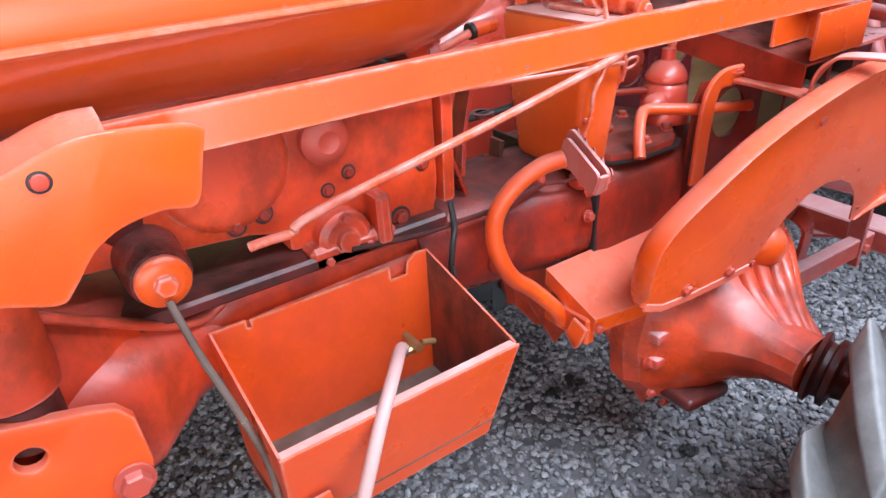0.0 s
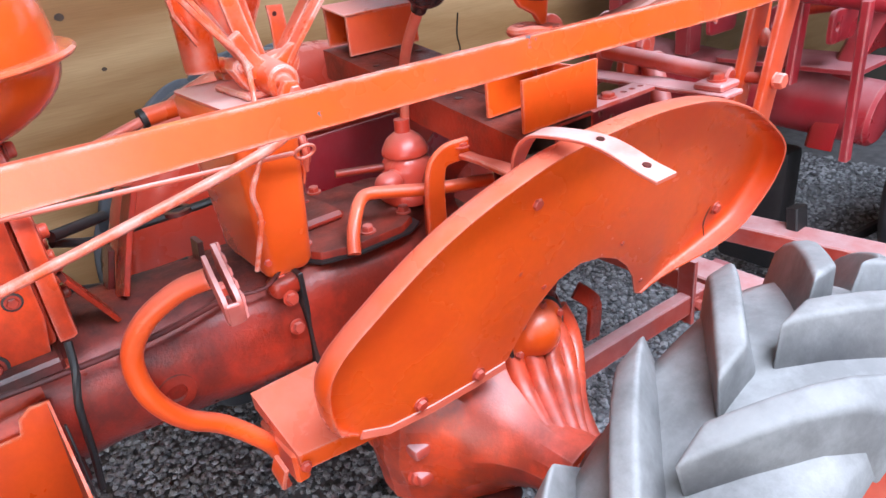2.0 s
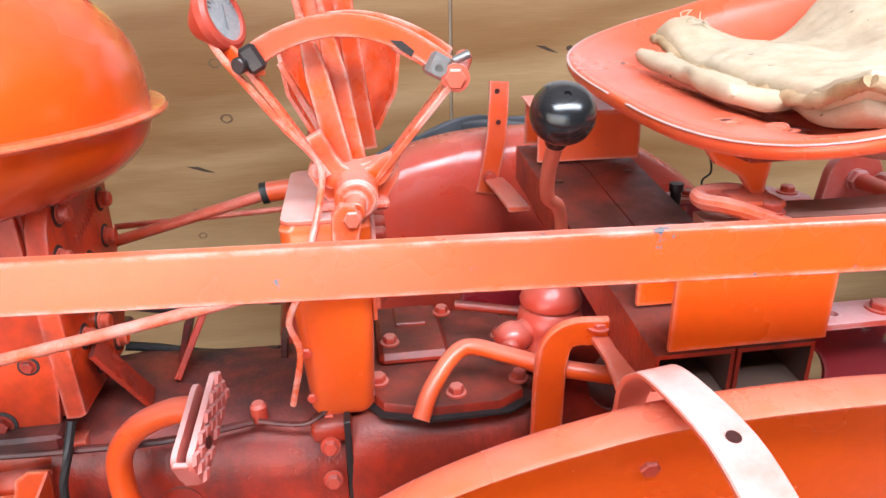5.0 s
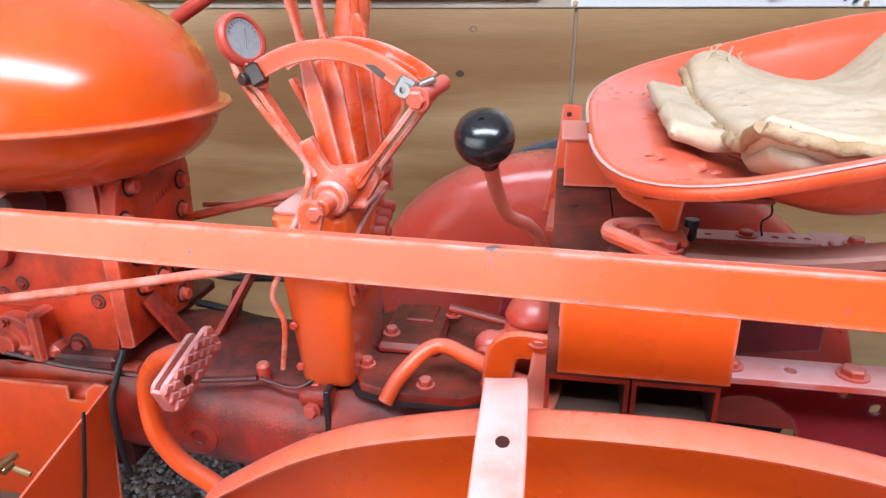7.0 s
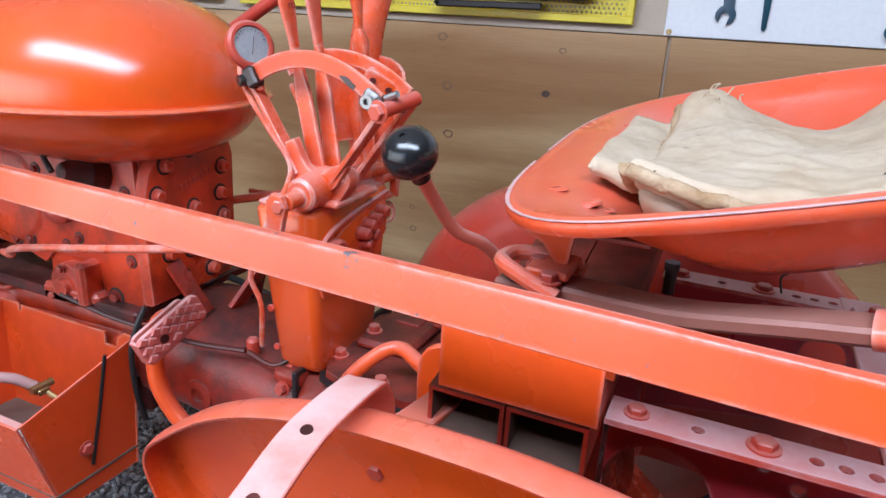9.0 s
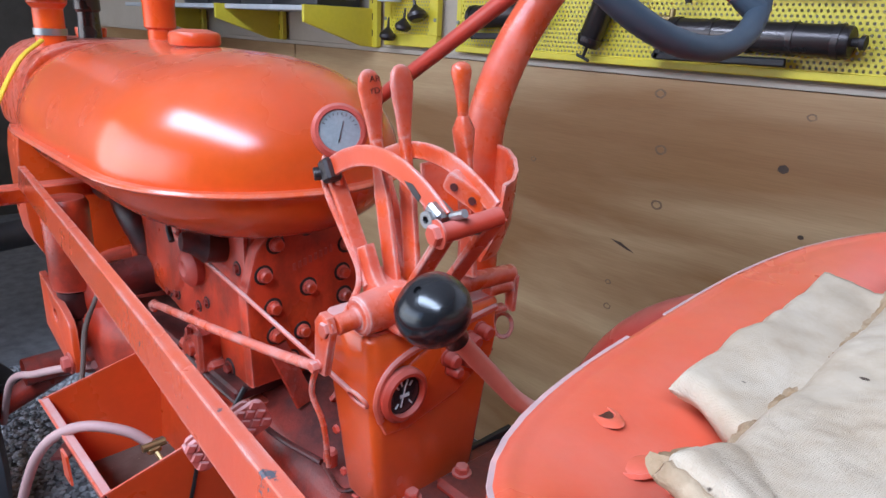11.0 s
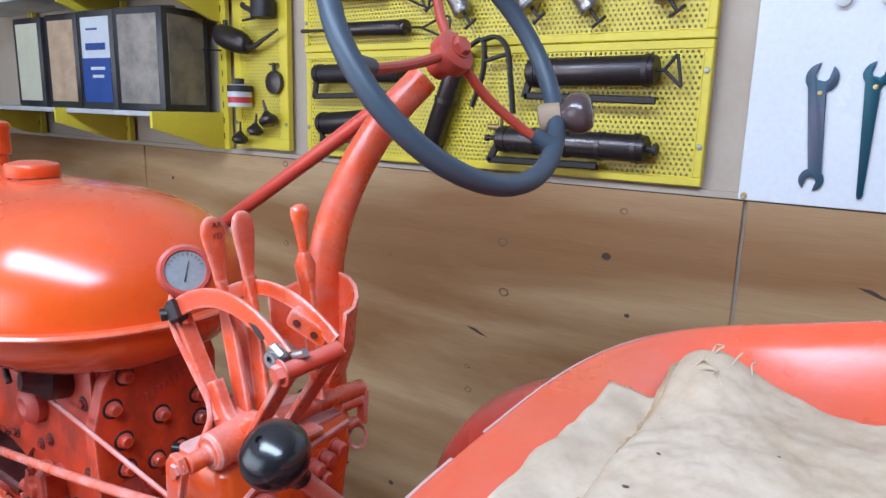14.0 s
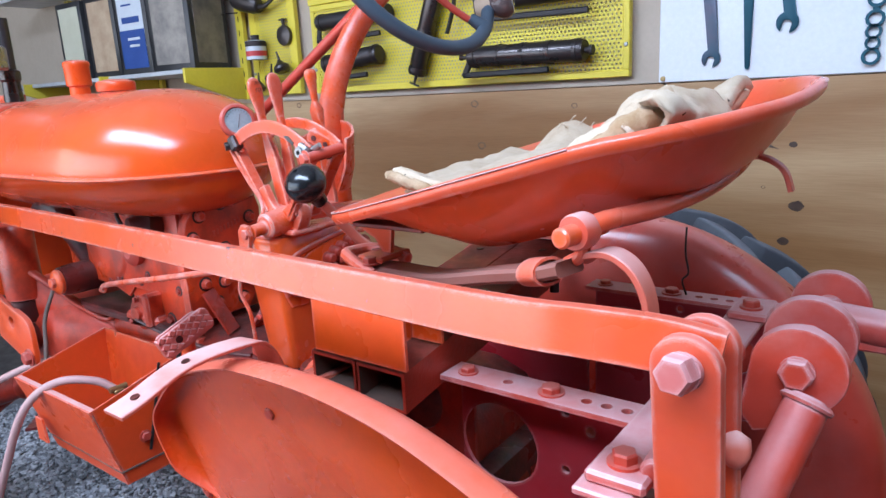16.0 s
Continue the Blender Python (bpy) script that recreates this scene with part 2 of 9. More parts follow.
m_tincream = mat("cream_tin_print", (0.66, 0.62, 0.46), (0.6, 0.56, 0.4), rough=0.5, bump=0.05)
m_tinred = mat("red_tin_print", (0.6, 0.05, 0.05), rough=0.4, bump=0.05)
m_dirt = mat("gravel_bed", (0.19, 0.185, 0.19), (0.12, 0.115, 0.12), rough=0.95, bump=0.6, scale=20, fine=160)
# unseen ceiling and walls, dark so that little light bounces back
m_unseen_ceiling = mat("dark_unseen_ceiling", (0.08, 0.068, 0.056), rough=0.8)
m_unseen_wall = mat("dark_unseen_wall", (0.08, 0.068, 0.056), rough=0.8)
m_oilstain = mat("oil_soaked_gravel", (0.015, 0.014, 0.014), (0.03, 0.028, 0.027), rough=0.7, bump=0.5, fine=120)


def wood_material():
    m = bpy.data.materials.new("pine_plywood")
    m.use_nodes = True
    t = m.node_tree
    N, L = t.nodes, t.links
    p = N["Principled BSDF"]
    geo = N.new("ShaderNodeNewGeometry")
    mp = N.new("ShaderNodeMapping")
    mp.inputs["Scale"].default_value = (0.34, 1.0, 2.0)
    L.new(geo.outputs["Position"], mp.inputs[0])
    n1 = N.new("ShaderNodeTexNoise")
    n1.inputs["Scale"].default_value, n1.inputs["Detail"].default_value, n1.inputs["Distortion"].default_value = 2.2, 5, 0.45
    L.new(mp.outputs[0], n1.inputs["Vector"])
    wv = N.new("ShaderNodeTexWave")
    wv.wave_type, wv.bands_direction = 'BANDS', 'Z'
    wv.inputs["Scale"].default_value, wv.inputs["Distortion"].default_value = 1.8, 4.0
    wv.inputs["Detail"].default_value, wv.inputs["Detail Scale"].default_value = 3.0, 0.9
    L.new(mp.outputs[0], wv.inputs["Vector"])
    n2 = N.new("ShaderNodeTexNoise")
    n2.inputs["Scale"].default_value, n2.inputs["Detail"].default_value = 30.0, 6
    mp2 = N.new("ShaderNodeMapping")
    mp2.inputs["Scale"].default_value = (0.5, 1.0, 14.0)
    L.new(geo.outputs["Position"], mp2.inputs[0])
    L.new(mp2.outputs[0], n2.inputs["Vector"])
    r1 = N.new("ShaderNodeValToRGB")
    r1.color_ramp.elements[0].position, r1.color_ramp.elements[0].color = 0.40, (0.54, 0.355, 0.178, 1)
    r1.color_ramp.elements[1].position, r1.color_ramp.elements[1].color = 0.64, (0.31, 0.155, 0.055, 1)
    L.new(n1.outputs[0], r1.inputs[0])
    mx = N.new("ShaderNodeMix")
    mx.data_type, mx.blend_type = 'RGBA', 'MULTIPLY'
    mx.inputs[0].default_value = 0.22
    r2 = N.new("ShaderNodeValToRGB")
    r2.color_ramp.elements[0].position, r2.color_ramp.elements[0].color = 0.2, (0.72, 0.62, 0.5, 1)
    r2.color_ramp.elements[1].position, r2.color_ramp.elements[1].color = 0.6, (1, 1, 1, 1)
    L.new(wv.outputs[0], r2.inputs[0])
    L.new(r1.outputs[0], mx.inputs[6])
    L.new(r2.outputs[0], mx.inputs[7])
    mx2 = N.new("ShaderNodeMix")
    mx2.data_type, mx2.blend_type = 'RGBA', 'MULTIPLY'
    mx2.inputs[0].default_value = 0.32
    r3 = N.new("ShaderNodeValToRGB")
    r3.color_ramp.elements[0].position, r3.color_ramp.elements[0].color = 0.35, (0.7, 0.62, 0.52, 1)
    r3.color_ramp.elements[1].position = 0.6
    L.new(n2.outputs[0], r3.inputs[0])
    L.new(mx.outputs[2], mx2.inputs[6])
    L.new(r3.outputs[0], mx2.inputs[7])
    L.new(mx2.outputs[2], p.inputs["Base Color"])
    p.inputs["Roughness"].default_value = 0.42
    bp = N.new("ShaderNodeBump")
    bp.inputs["Strength"].default_value, bp.inputs["Distance"].default_value = 0.12, 0.001
    L.new(n2.outputs[0], bp.inputs["Height"])
    L.new(bp.outputs[0], p.inputs["Normal"])
    return m


def sack_material():
    m = bpy.data.materials.new("woven_hessian")
    m.use_nodes = True
    t = m.node_tree
    N, L = t.nodes, t.links
    p = N["Principled BSDF"]
    tc = N.new("ShaderNodeTexCoord")
    n = N.new("ShaderNodeTexNoise")
    n.inputs["Scale"].default_value, n.inputs["Detail"].default_value = 9, 6
    L.new(tc.outputs["Object"], n.inputs["Vector"])
    r = N.new("ShaderNodeValToRGB")
    r.color_ramp.elements[0].position, r.color_ramp.elements[0].color = 0.3, (0.47, 0.355, 0.24, 1)
    r.color_ramp.elements[1].position, r.color_ramp.elements[1].color = 0.62, (0.565, 0.455, 0.335, 1)
    L.new(n.outputs[0], r.inputs[0])
    fib = N.new("ShaderNodeTexNoise")
    fib.inputs["Scale"].default_value, fib.inputs["Detail"].default_value, fib.inputs["Roughness"].default_value = 70, 5, 0.75
    L.new(tc.outputs["Object"], fib.inputs["Vector"])
    fr = N.new("ShaderNodeMapRange")
    fr.inputs[1].default_value, fr.inputs[2].default_value, fr.inputs[3].default_value, fr.inputs[4].default_value = 0.32, 0.58, 0.30, 0.0
    L.new(fib.outputs[0], fr.inputs[0])
    fm = N.new("ShaderNodeMix")
    fm.data_type = 'RGBA'
    fm.inputs[7].default_value = (0.36, 0.24, 0.13, 1)
    L.new(fr.outputs[0], fm.inputs[0])
    L.new(r.outputs[0], fm.inputs[6])
    spots = N.new("ShaderNodeTexNoise")
    spots.inputs["Scale"].default_value, spots.inputs["Detail"].default_value = 75, 2
    L.new(tc.outputs["Object"], spots.inputs["Vector"])
    mr = N.new("ShaderNodeMapRange")
    mr.inputs[1].default_value, mr.inputs[2].default_value = 0.735, 0.76
    L.new(spots.outputs[0], mr.inputs[0])
    mx = N.new("ShaderNodeMix")
    mx.data_type = 'RGBA'
    mx.inputs[7].default_value = (0.10, 0.07, 0.05, 1)
    L.new(mr.outputs[0], mx.inputs[0])
    L.new(fm.outputs[2], mx.inputs[6])
    L.new(mx.outputs[2], p.inputs["Base Color"])
    p.inputs["Roughness"].default_value = 0.95
    p.inputs["Specular IOR Level"].default_value = 0.1
    w1 = N.new("ShaderNodeTexWave")
    w1.bands_direction = 'X'
    w1.inputs["Scale"].default_value, w1.inputs["Distortion"].default_value = 300, 7.0
    w2 = N.new("ShaderNodeTexWave")
    w2.bands_direction = 'Y'
    w2.inputs["Scale"].default_value, w2.inputs["Distortion"].default_value = 300, 7.0
    for w in (w1, w2):
        L.new(tc.outputs["Object"], w.inputs["Vector"])
    ad = N.new("ShaderNodeMath")
    ad.operation = 'MULTIPLY'
    L.new(w1.outputs[0], ad.inputs[0])
    L.new(w2.outputs[0], ad.inputs[1])
    bp = N.new("ShaderNodeBump")
    bp.inputs["Strength"].default_value, bp.inputs["Distance"].default_value = 0.35, 0.0012
    hs = N.new("ShaderNodeMath")
    hs.operation = 'MULTIPLY_ADD'
    hs.inputs[1].default_value = 1.0
    L.new(fib.outputs[0], hs.inputs[0])
    L.new(ad.outputs[0], hs.inputs[2])
    L.new(hs.outputs[0], bp.inputs["Height"])
    L.new(bp.outputs[0], p.inputs["Normal"])
    return m


m_wood = wood_material()
m_sack = sack_material()
m_fray = mat("brown_frayed_hessian", (0.34, 0.215, 0.11), (0.50, 0.37, 0.24), rough=0.95, spec=0.1, bump=0.5, scale=40, fine=260)
m_rimwear = mat("dull_worn_edge", (0.44, 0.32, 0.31), (0.66, 0.36, 0.32), rough=0.55, bump=0.2, scale=30)


# ---- shape helpers ----
V = Vector


def part(name, bm, material, parent=None, label="", smooth=True, angle=35):
    """Links a bmesh, built at its place in the world, as one mesh object, with its origin at its middle, under parent."""
    me = bpy.data.meshes.new(name)
    bmesh.ops.recalc_face_normals(bm, faces=bm.faces)
    co = [v.co.copy() for v in bm.verts]
    mid = V([(min(c[i] for c in co) + max(c[i] for c in co)) / 2 for i in range(3)])
    bmesh.ops.translate(bm, verts=bm.verts, vec=-mid)
    if smooth:
        lim = radians(angle)
        for f in bm.faces:
            f.smooth = True
        for e in bm.edges:
            if len(e.link_faces) != 2 or e.calc_face_angle(0) > lim:
                e.smooth = False
    bm.to_mesh(me)
    bm.free()
    mats = material if isinstance(material, (list, tuple)) else [material]
    for m in mats:
        me.materials.append(m)
    ob = new(name, me)
    ob.matrix_world = Matrix.Translation(mid)
    if parent is not None:
        ob.parent = parent
        base = parent
        off = V((0, 0, 0))
        while base is not None:
            off += base.location
            base = base.parent
        ob.location = mid - off
    if label:
        ob["label"] = label
    return ob


def thing(name, at, label, category, group="", kind=""):
    ob = new(name)
    ob.location = at
    ob.empty_display_size = 0.1
    return tagged(ob, label, category, group, kind)


def bm_new():
    return bmesh.new()


def box(bm, lo, hi, bev=0.002, m=None, seg=1):
    """An upright block from corner lo to corner hi with eased edges; m turns it as a whole."""
    r = bmesh.ops.create_cube(bm, size=1.0)
    vs = r["verts"]
    for v in vs:
        v.co = V([lo[i] + (v.co[i] + 0.5) * (hi[i] - lo[i]) for i in range(3)])
    if bev:
        es = list({e for v in vs for e in v.link_edges})
        rb = bmesh.ops.bevel(bm, geom=es, offset=bev, segments=seg, affect='EDGES', profile=0.5)
        vs = list({v for f in rb["faces"] for v in f.verts} | {v for v in vs if v.is_valid})
    if m is not None:
        bmesh.ops.transform(bm, matrix=m, verts=vs)
    return vs


def along(p0, p1):
    """A pose at p0 whose z runs to p1."""
    d = V(p1) - V(p0)
    return Matrix.Translation(p0) @ d.to_track_quat('Z', 'Y').to_matrix().to_4x4()


def rod(bm, p0, p1, r, r1=None, seg=16, bev=0.0):
    r1 = r if r1 is None else r1
    h = (V(p1) - V(p0)).length
    prof = [(0, 0), (r - bev, 0), (r, bev), (r1, h - bev), (r1 - bev, h), (0, h)] if bev else [(0, 0), (r, 0), (r1, h), (0, h)]
    lathe(bm, prof, along(p0, p1), seg)


def lathe(bm, prof, m, seg=24):
    """Turns a profile of (radius, height) round the z of m."""
    rings = []
    for r, z in prof:
        if r < 1e-6:
            rings.append([bm.verts.new(m @ V((0, 0, z)))])
        else:
            rings.append([bm.verts.new(m @ V((r * math.cos(2 * math.pi * k / seg), r * math.sin(2 * math.pi * k / seg), z))) for k in range(seg)])
    for a, b in zip(rings, rings[1:]):
        for k in range(seg):
            k2 = (k + 1) % seg
            if len(a) == 1 and len(b) == 1:
                continue
            if len(a) == 1:
                bm.faces.new((a[0], b[k], b[k2]))
            elif len(b) == 1:
                bm.faces.new((a[k], a[k2], b[0]))
            else:
                bm.faces.new((a[k], a[k2], b[k2], b[k]))


def smooth_path(pts, n=8):
    """Points of a smooth curve through pts."""
    P = [V(p) for p in pts]
    P = [P[0] * 2 - P[1]] + P + [P[-1] * 2 - P[-2]]
    out = []
    for i in range(1, len(P) - 2):
        for k in range(n):
            t = k / n
            a, b, c, d = P[i - 1:i + 3]
            out.append(0.5 * ((2 * b) + (c - a) * t + (2 * a - 5 * b + 4 * c - d) * t * t + (3 * b - a - 3 * c + d) * t ** 3))
    out.append(P[-2])
    return out


def sweep(bm, pts, section, up=(0, 0, 1), closed=False, taper=None):
    """Moves a closed section of (side, up) points along a path."""
    P = [V(p) for p in pts]
    n = len(P)
    rings = []
    upv = V(up)
    for i in range(n):
        if closed:
            d = P[(i + 1) % n] - P[i - 1]
        else:
            d = P[min(i + 1, n - 1)] - P[max(i - 1, 0)]
        d.normalize()
        s = d.cross(upv)
        if s.length < 1e-4:
            s = d.cross(V((1, 0, 0)))
        s.normalize()
        u = s.cross(d)
        k = taper(i / (n - 1)) if taper else 1.0
        rings.append([bm.verts.new(P[i] + s * a * k + u * b * k) for a, b in section])
    m = len(section)
    for i in range(n if closed else n - 1):
        a, b = rings[i], rings[(i + 1) % n]
        for k in range(m):
            k2 = (k + 1) % m
            bm.faces.new((a[k], a[k2], b[k2], b[k]))
    if not closed:
        bm.faces.new(rings[0][::-1])
        bm.faces.new(rings[-1])


def disc_section(r, seg=12):
    return [(r * math.cos(2 * math.pi * k / seg), r * math.sin(2 * math.pi * k / seg)) for k in range(seg)]


def flat_section(w, h, e=0.001):
    w, h = w / 2, h / 2
    return [(-w + e, -h), (w - e, -h), (w, -h + e), (w, h - e), (w - e, h), (-w + e, h), (-w, h - e), (-w, -h + e)]


def pipe(bm, pts, r, seg=12, n=8, up=(0, 0, 1)):
    sweep(bm, smooth_path(pts, n), disc_section(r, seg), up)


def plate(bm, outline, thick, m, holes=(), bev=0.0):
    """A flat plate in the x, y of m, with holes (x, y, radius), as thick as given along z."""
    loops = [outline] + [[(hx + hr * math.cos(2 * math.pi * k / 26), hy + hr * math.sin(2 * math.pi * k / 26)) for k in range(26)] for hx, hy, hr in holes]
    vs, es = [], []
    for lp in loops:
        ring = [bm.verts.new((x, y, 0)) for x, y in lp]
        vs += ring
        es += [bm.edges.new((ring[i], ring[(i + 1) % len(ring)])) for i in range(len(ring))]
    if holes:
        r = bmesh.ops.triangle_fill(bm, edges=es, use_beauty=True, use_dissolve=False)
        faces = [g for g in r["geom"] if isinstance(g, bmesh.types.BMFace)]
    else:
        faces = [bm.faces.new(vs)]
    ex = bmesh.ops.extrude_face_region(bm, geom=faces)
    top = [g for g in ex["geom"] if isinstance(g, bmesh.types.BMVert)]
    bmesh.ops.translate(bm, verts=top, vec=(0, 0, thick))
    allv = vs + top
    if bev:
        tops = set(top)
        rim = [e for v in top for e in v.link_edges if e.other_vert(v) in tops and e.calc_face_angle(0) > 0.8]
        rb = bmesh.ops.bevel(bm, geom=list(set(rim)), offset=bev, segments=2, affect='EDGES', profile=0.5)
        allv = list({v for v in allv if v.is_valid} | {v for f in rb["faces"] for v in f.verts})
    bmesh.ops.transform(bm, matrix=m, verts=allv)


def XZ(y):
    """The pose of a plate drawn in world x and z whose thickness runs towards the camera's side from y."""
    return Matrix(((1, 0, 0, 0), (0, 0, -1, y), (0, 1, 0, 0), (0, 0, 0, 1)))


def rounded(x0, y0, x1, y1, r, n=5):
    out = []
    for cx, cy, a in ((x1 - r, y1 - r, 0), (x0 + r, y1 - r, 90), (x0 + r, y0 + r, 180), (x1 - r, y0 + r, 270)):
        out += [(cx + r * math.cos(radians(a + 90 * k / n)), cy + r * math.sin(radians(a + 90 * k / n))) for k in range(n + 1)]
    return out


def hexhead(bm, at, axis, r, h, washer=1.35):
    """A hexagon bolt head on a washer, at a place, standing out along axis."""
    m = along(at, V(at) + V(axis))
    if washer:
        lathe(bm, [(0, 0), (r * washer, 0), (r * washer, h * 0.25), (0, h * 0.25)], m, 18)
    lathe(bm, [(r, 0), (r, h * 0.9), (r * 0.86, h * 1.08), (0, h * 1.08)], m, 6)


def bolt(parent, at, axis=(0, -1, 0), r=0.008, h=0.008, material=None, washer=1.35, name="bolt", label=""):
    bm = bm_new()
    hexhead(bm, at, axis, r, h, washer)
    return part(name, bm, material or m_boltred, parent, label, angle=25)


def solid(bm, thickness):
    """Gives a sheet its thickness."""
    bm.normal_update()
    bmesh.ops.solidify(bm, geom=bm.faces[:], thickness=thickness)


def noisy(bm, amount, scale, verts=None):
    for v in (verts or bm.verts):
        v.co += noise.noise_vector(v.co * scale) * amount


def loft(bm, rings, cap=True):
    vs = [[bm.verts.new(p) for p in r] for r in rings]
    n = len(vs[0])
    for a, b in zip(vs, vs[1:]):
        for k in range(n):
            k2 = (k + 1) % n
            bm.faces.new((a[k], a[k2], b[k2], b[k]))
    if cap:
        bm.faces.new(vs[0][::-1])
        bm.faces.new(vs[-1])
    return vs


def oval_ring(x, cy, cz, hw, up, down, p=2.4, n=36):
    """A rounded cross-section in y and z at x: half width hw, so far up and down from cz."""
    out = []
    for k in range(n):
        a = 2 * math.pi * k / n
        c, s = math.cos(a), math.sin(a)
        r = (abs(c) ** p + abs(s) ** p) ** (-1 / p)
        out.append((x, cy + hw * r * c, cz + (up if s > 0 else down) * r * s))
    return out


# ---- the shed ----
WALL = 2.14


def slab(name, lo, hi, material, label="", kind="structure", bev=0.0):
    bm = bm_new()
    box(bm, lo, hi, bev)
    return tagged(part(name, bm, material, None, label), label, "", "", kind)


slab("wall_back", (-4.2, WALL + 0.012, -0.05), (4.6, WALL + 0.12, 3.0), m_hardboard, "beige hardboard lining of the shed wall")
# unseen end walls, added to close the shed and limit fill light
slab("wall_left", (-4.3, -2.6, -0.05), (-4.2, WALL + 0.12, 3.0), m_unseen_wall, "unseen dark end wall that closes the shed")
slab("wall_right", (4.6, -2.6, -0.05), (4.7, WALL + 0.12, 3.0), m_unseen_wall, "unseen dark end wall that closes the shed")
# unseen front wall and lintel, added so daylight enters from one side only
slab("wall_front_block", (0.9, -2.6, -0.05), (4.6, -2.5, 3.0), m_unseen_wall, "unseen front wall added to block light beside the opening")
slab("wall_lintel_block", (-4.2, -2.6, 2.7), (0.9, -2.5, 3.0), m_unseen_wall, "unseen lintel added to block light over the opening")
# unseen ceiling, added to keep light from entering above
slab("ceiling", (-4.3, -0.05, 3.0), (4.7, WALL + 0.12, 3.08), m_unseen_ceiling, "unseen dark ceiling that closes the shed")
slab("ceiling", (-4.3, -2.6, 3.0), (4.7, -0.78, 3.08), m_unseen_ceiling, "unseen dark ceiling that closes the shed")
slab("ceiling", (-4.3, -0.78, 3.0), (-1.1, -0.05, 3.08), m_unseen_ceiling, "unseen dark ceiling that closes the shed")
slab("ceiling", (2.3, -0.78, 3.0), (4.7, -0.05, 3.08), m_unseen_ceiling, "unseen dark ceiling that closes the shed")
# unseen slab, added to stop the sun coming through the roof gap
slab("ceiling", (-1.1, -0.78, 3.0), (2.3, -0.05, 3.02), m_unseen_ceiling, "unseen slab that blocks the sun above the overhead lamp")
slab("trim", (-4.2, WALL - 0.004, 1.203), (4.6, WALL + 0.012, 1.216), m_hardboard, "thin beige strip above the plywood dado")

# plywood dado sheets, butted with a narrow dark gap
dado = tagged(new("wall_dado"), "varnished pine plywood dado on the shed wall", "", "", "structure")
dado.location = (0, WALL, 0)
for x0, x1 in ((-4.2, -1.514), (-1.506, 0.617), (0.624, 3.02), (3.027, 4.6)):
    bm = bm_new()
    box(bm, (x0, WALL, 0.0), (x1, WALL + 0.011, 1.201), 0.0015)
    part("plywood_sheet", bm, m_wood, dado)

m_knot = mat("wood_knot", (0.15, 0.085, 0.045), (0.26, 0.15, 0.07), rough=0.5, bump=0.1, scale=80)
m_knotdark = mat("dark_wood_knot", (0.05, 0.028, 0.018), (0.09, 0.05, 0.03), rough=0.5, bump=0.1, scale=80)
random.seed(4)
KNOTS = [(0.341, 1.046, 0.009, 1), (0.078, 0.914, 0.012, 0), (0.068, 1.043, 0.012, 0), (-0.018, 0.624, 0.009, 0), (0.374, 1.153, 0.008, 0),
         (0.048, 1.167, 0.011, 0), (0.933, 0.909, 0.013, 1), (0.910, 0.823, 0.010, 1), (0.918, 1.051, 0.007, 1), (0.400, 0.917, 0.005, 1),
         (-0.726, 1.184, 0.010, 0), (-0.730, 0.931, 0.009, 0), (0.86, 0.95, 0.004, 0), (-0.30, 0.96, 0.007, 0), (-0.024, 0.689, 0.007, 0), (-1.335, 1.093, 0.006, 1), (-0.283, 0.249, 0.007, 1)]
for kx, kz, kr, dark in KNOTS:
    bm = bm_new()
    ring = [(kx + kr * (1.15 + 0.2 * random.random()) * math.cos(2 * math.pi * k / 14), kz + kr * (0.85 + 0.2 * random.random()) * math.sin(2 * math.pi * k / 14)) for k in range(14)]
    plate(bm, ring, 0.0008, XZ(WALL + 0.0004))
    kn = part("knot", bm, m_knotdark if dark else m_knot, dado)
    if not dark:
        bm = bm_new()
        plate(bm, [(kx + (a - kx) * 0.62, kz + (b - kz) * 0.62) for a, b in ring], 0.0006, XZ(WALL - 0.0004))
        part("knot_heart", bm, m_wood, kn)
for cx, cz, ln in ((0.003, 0.795, 0.035), (0.86, 1.052, 0.03)):
    bm = bm_new()
    plate(bm, [(cx - ln, cz + 0.008), (cx - ln * 0.2, cz + 0.006), (cx + ln, cz - 0.012), (cx + ln * 0.3, cz - 0.008), (cx - ln * 0.5, cz + 0.001)], 0.0008, XZ(WALL + 0.0004))
    part("grain_split", bm, m_knotdark, dado)

# ground: one sheet, with loose stones where the camera passes
bm = bm_new()
bmesh.ops.create_grid(bm, x_segments=60, y_segments=60, size=40)
for v in bm.verts:
    v.co.z = -0.012
tagged(part("ground", bm, m_dirt, None, "", smooth=False), "grey crushed-stone floor of the shed", "ground", "", "structure")


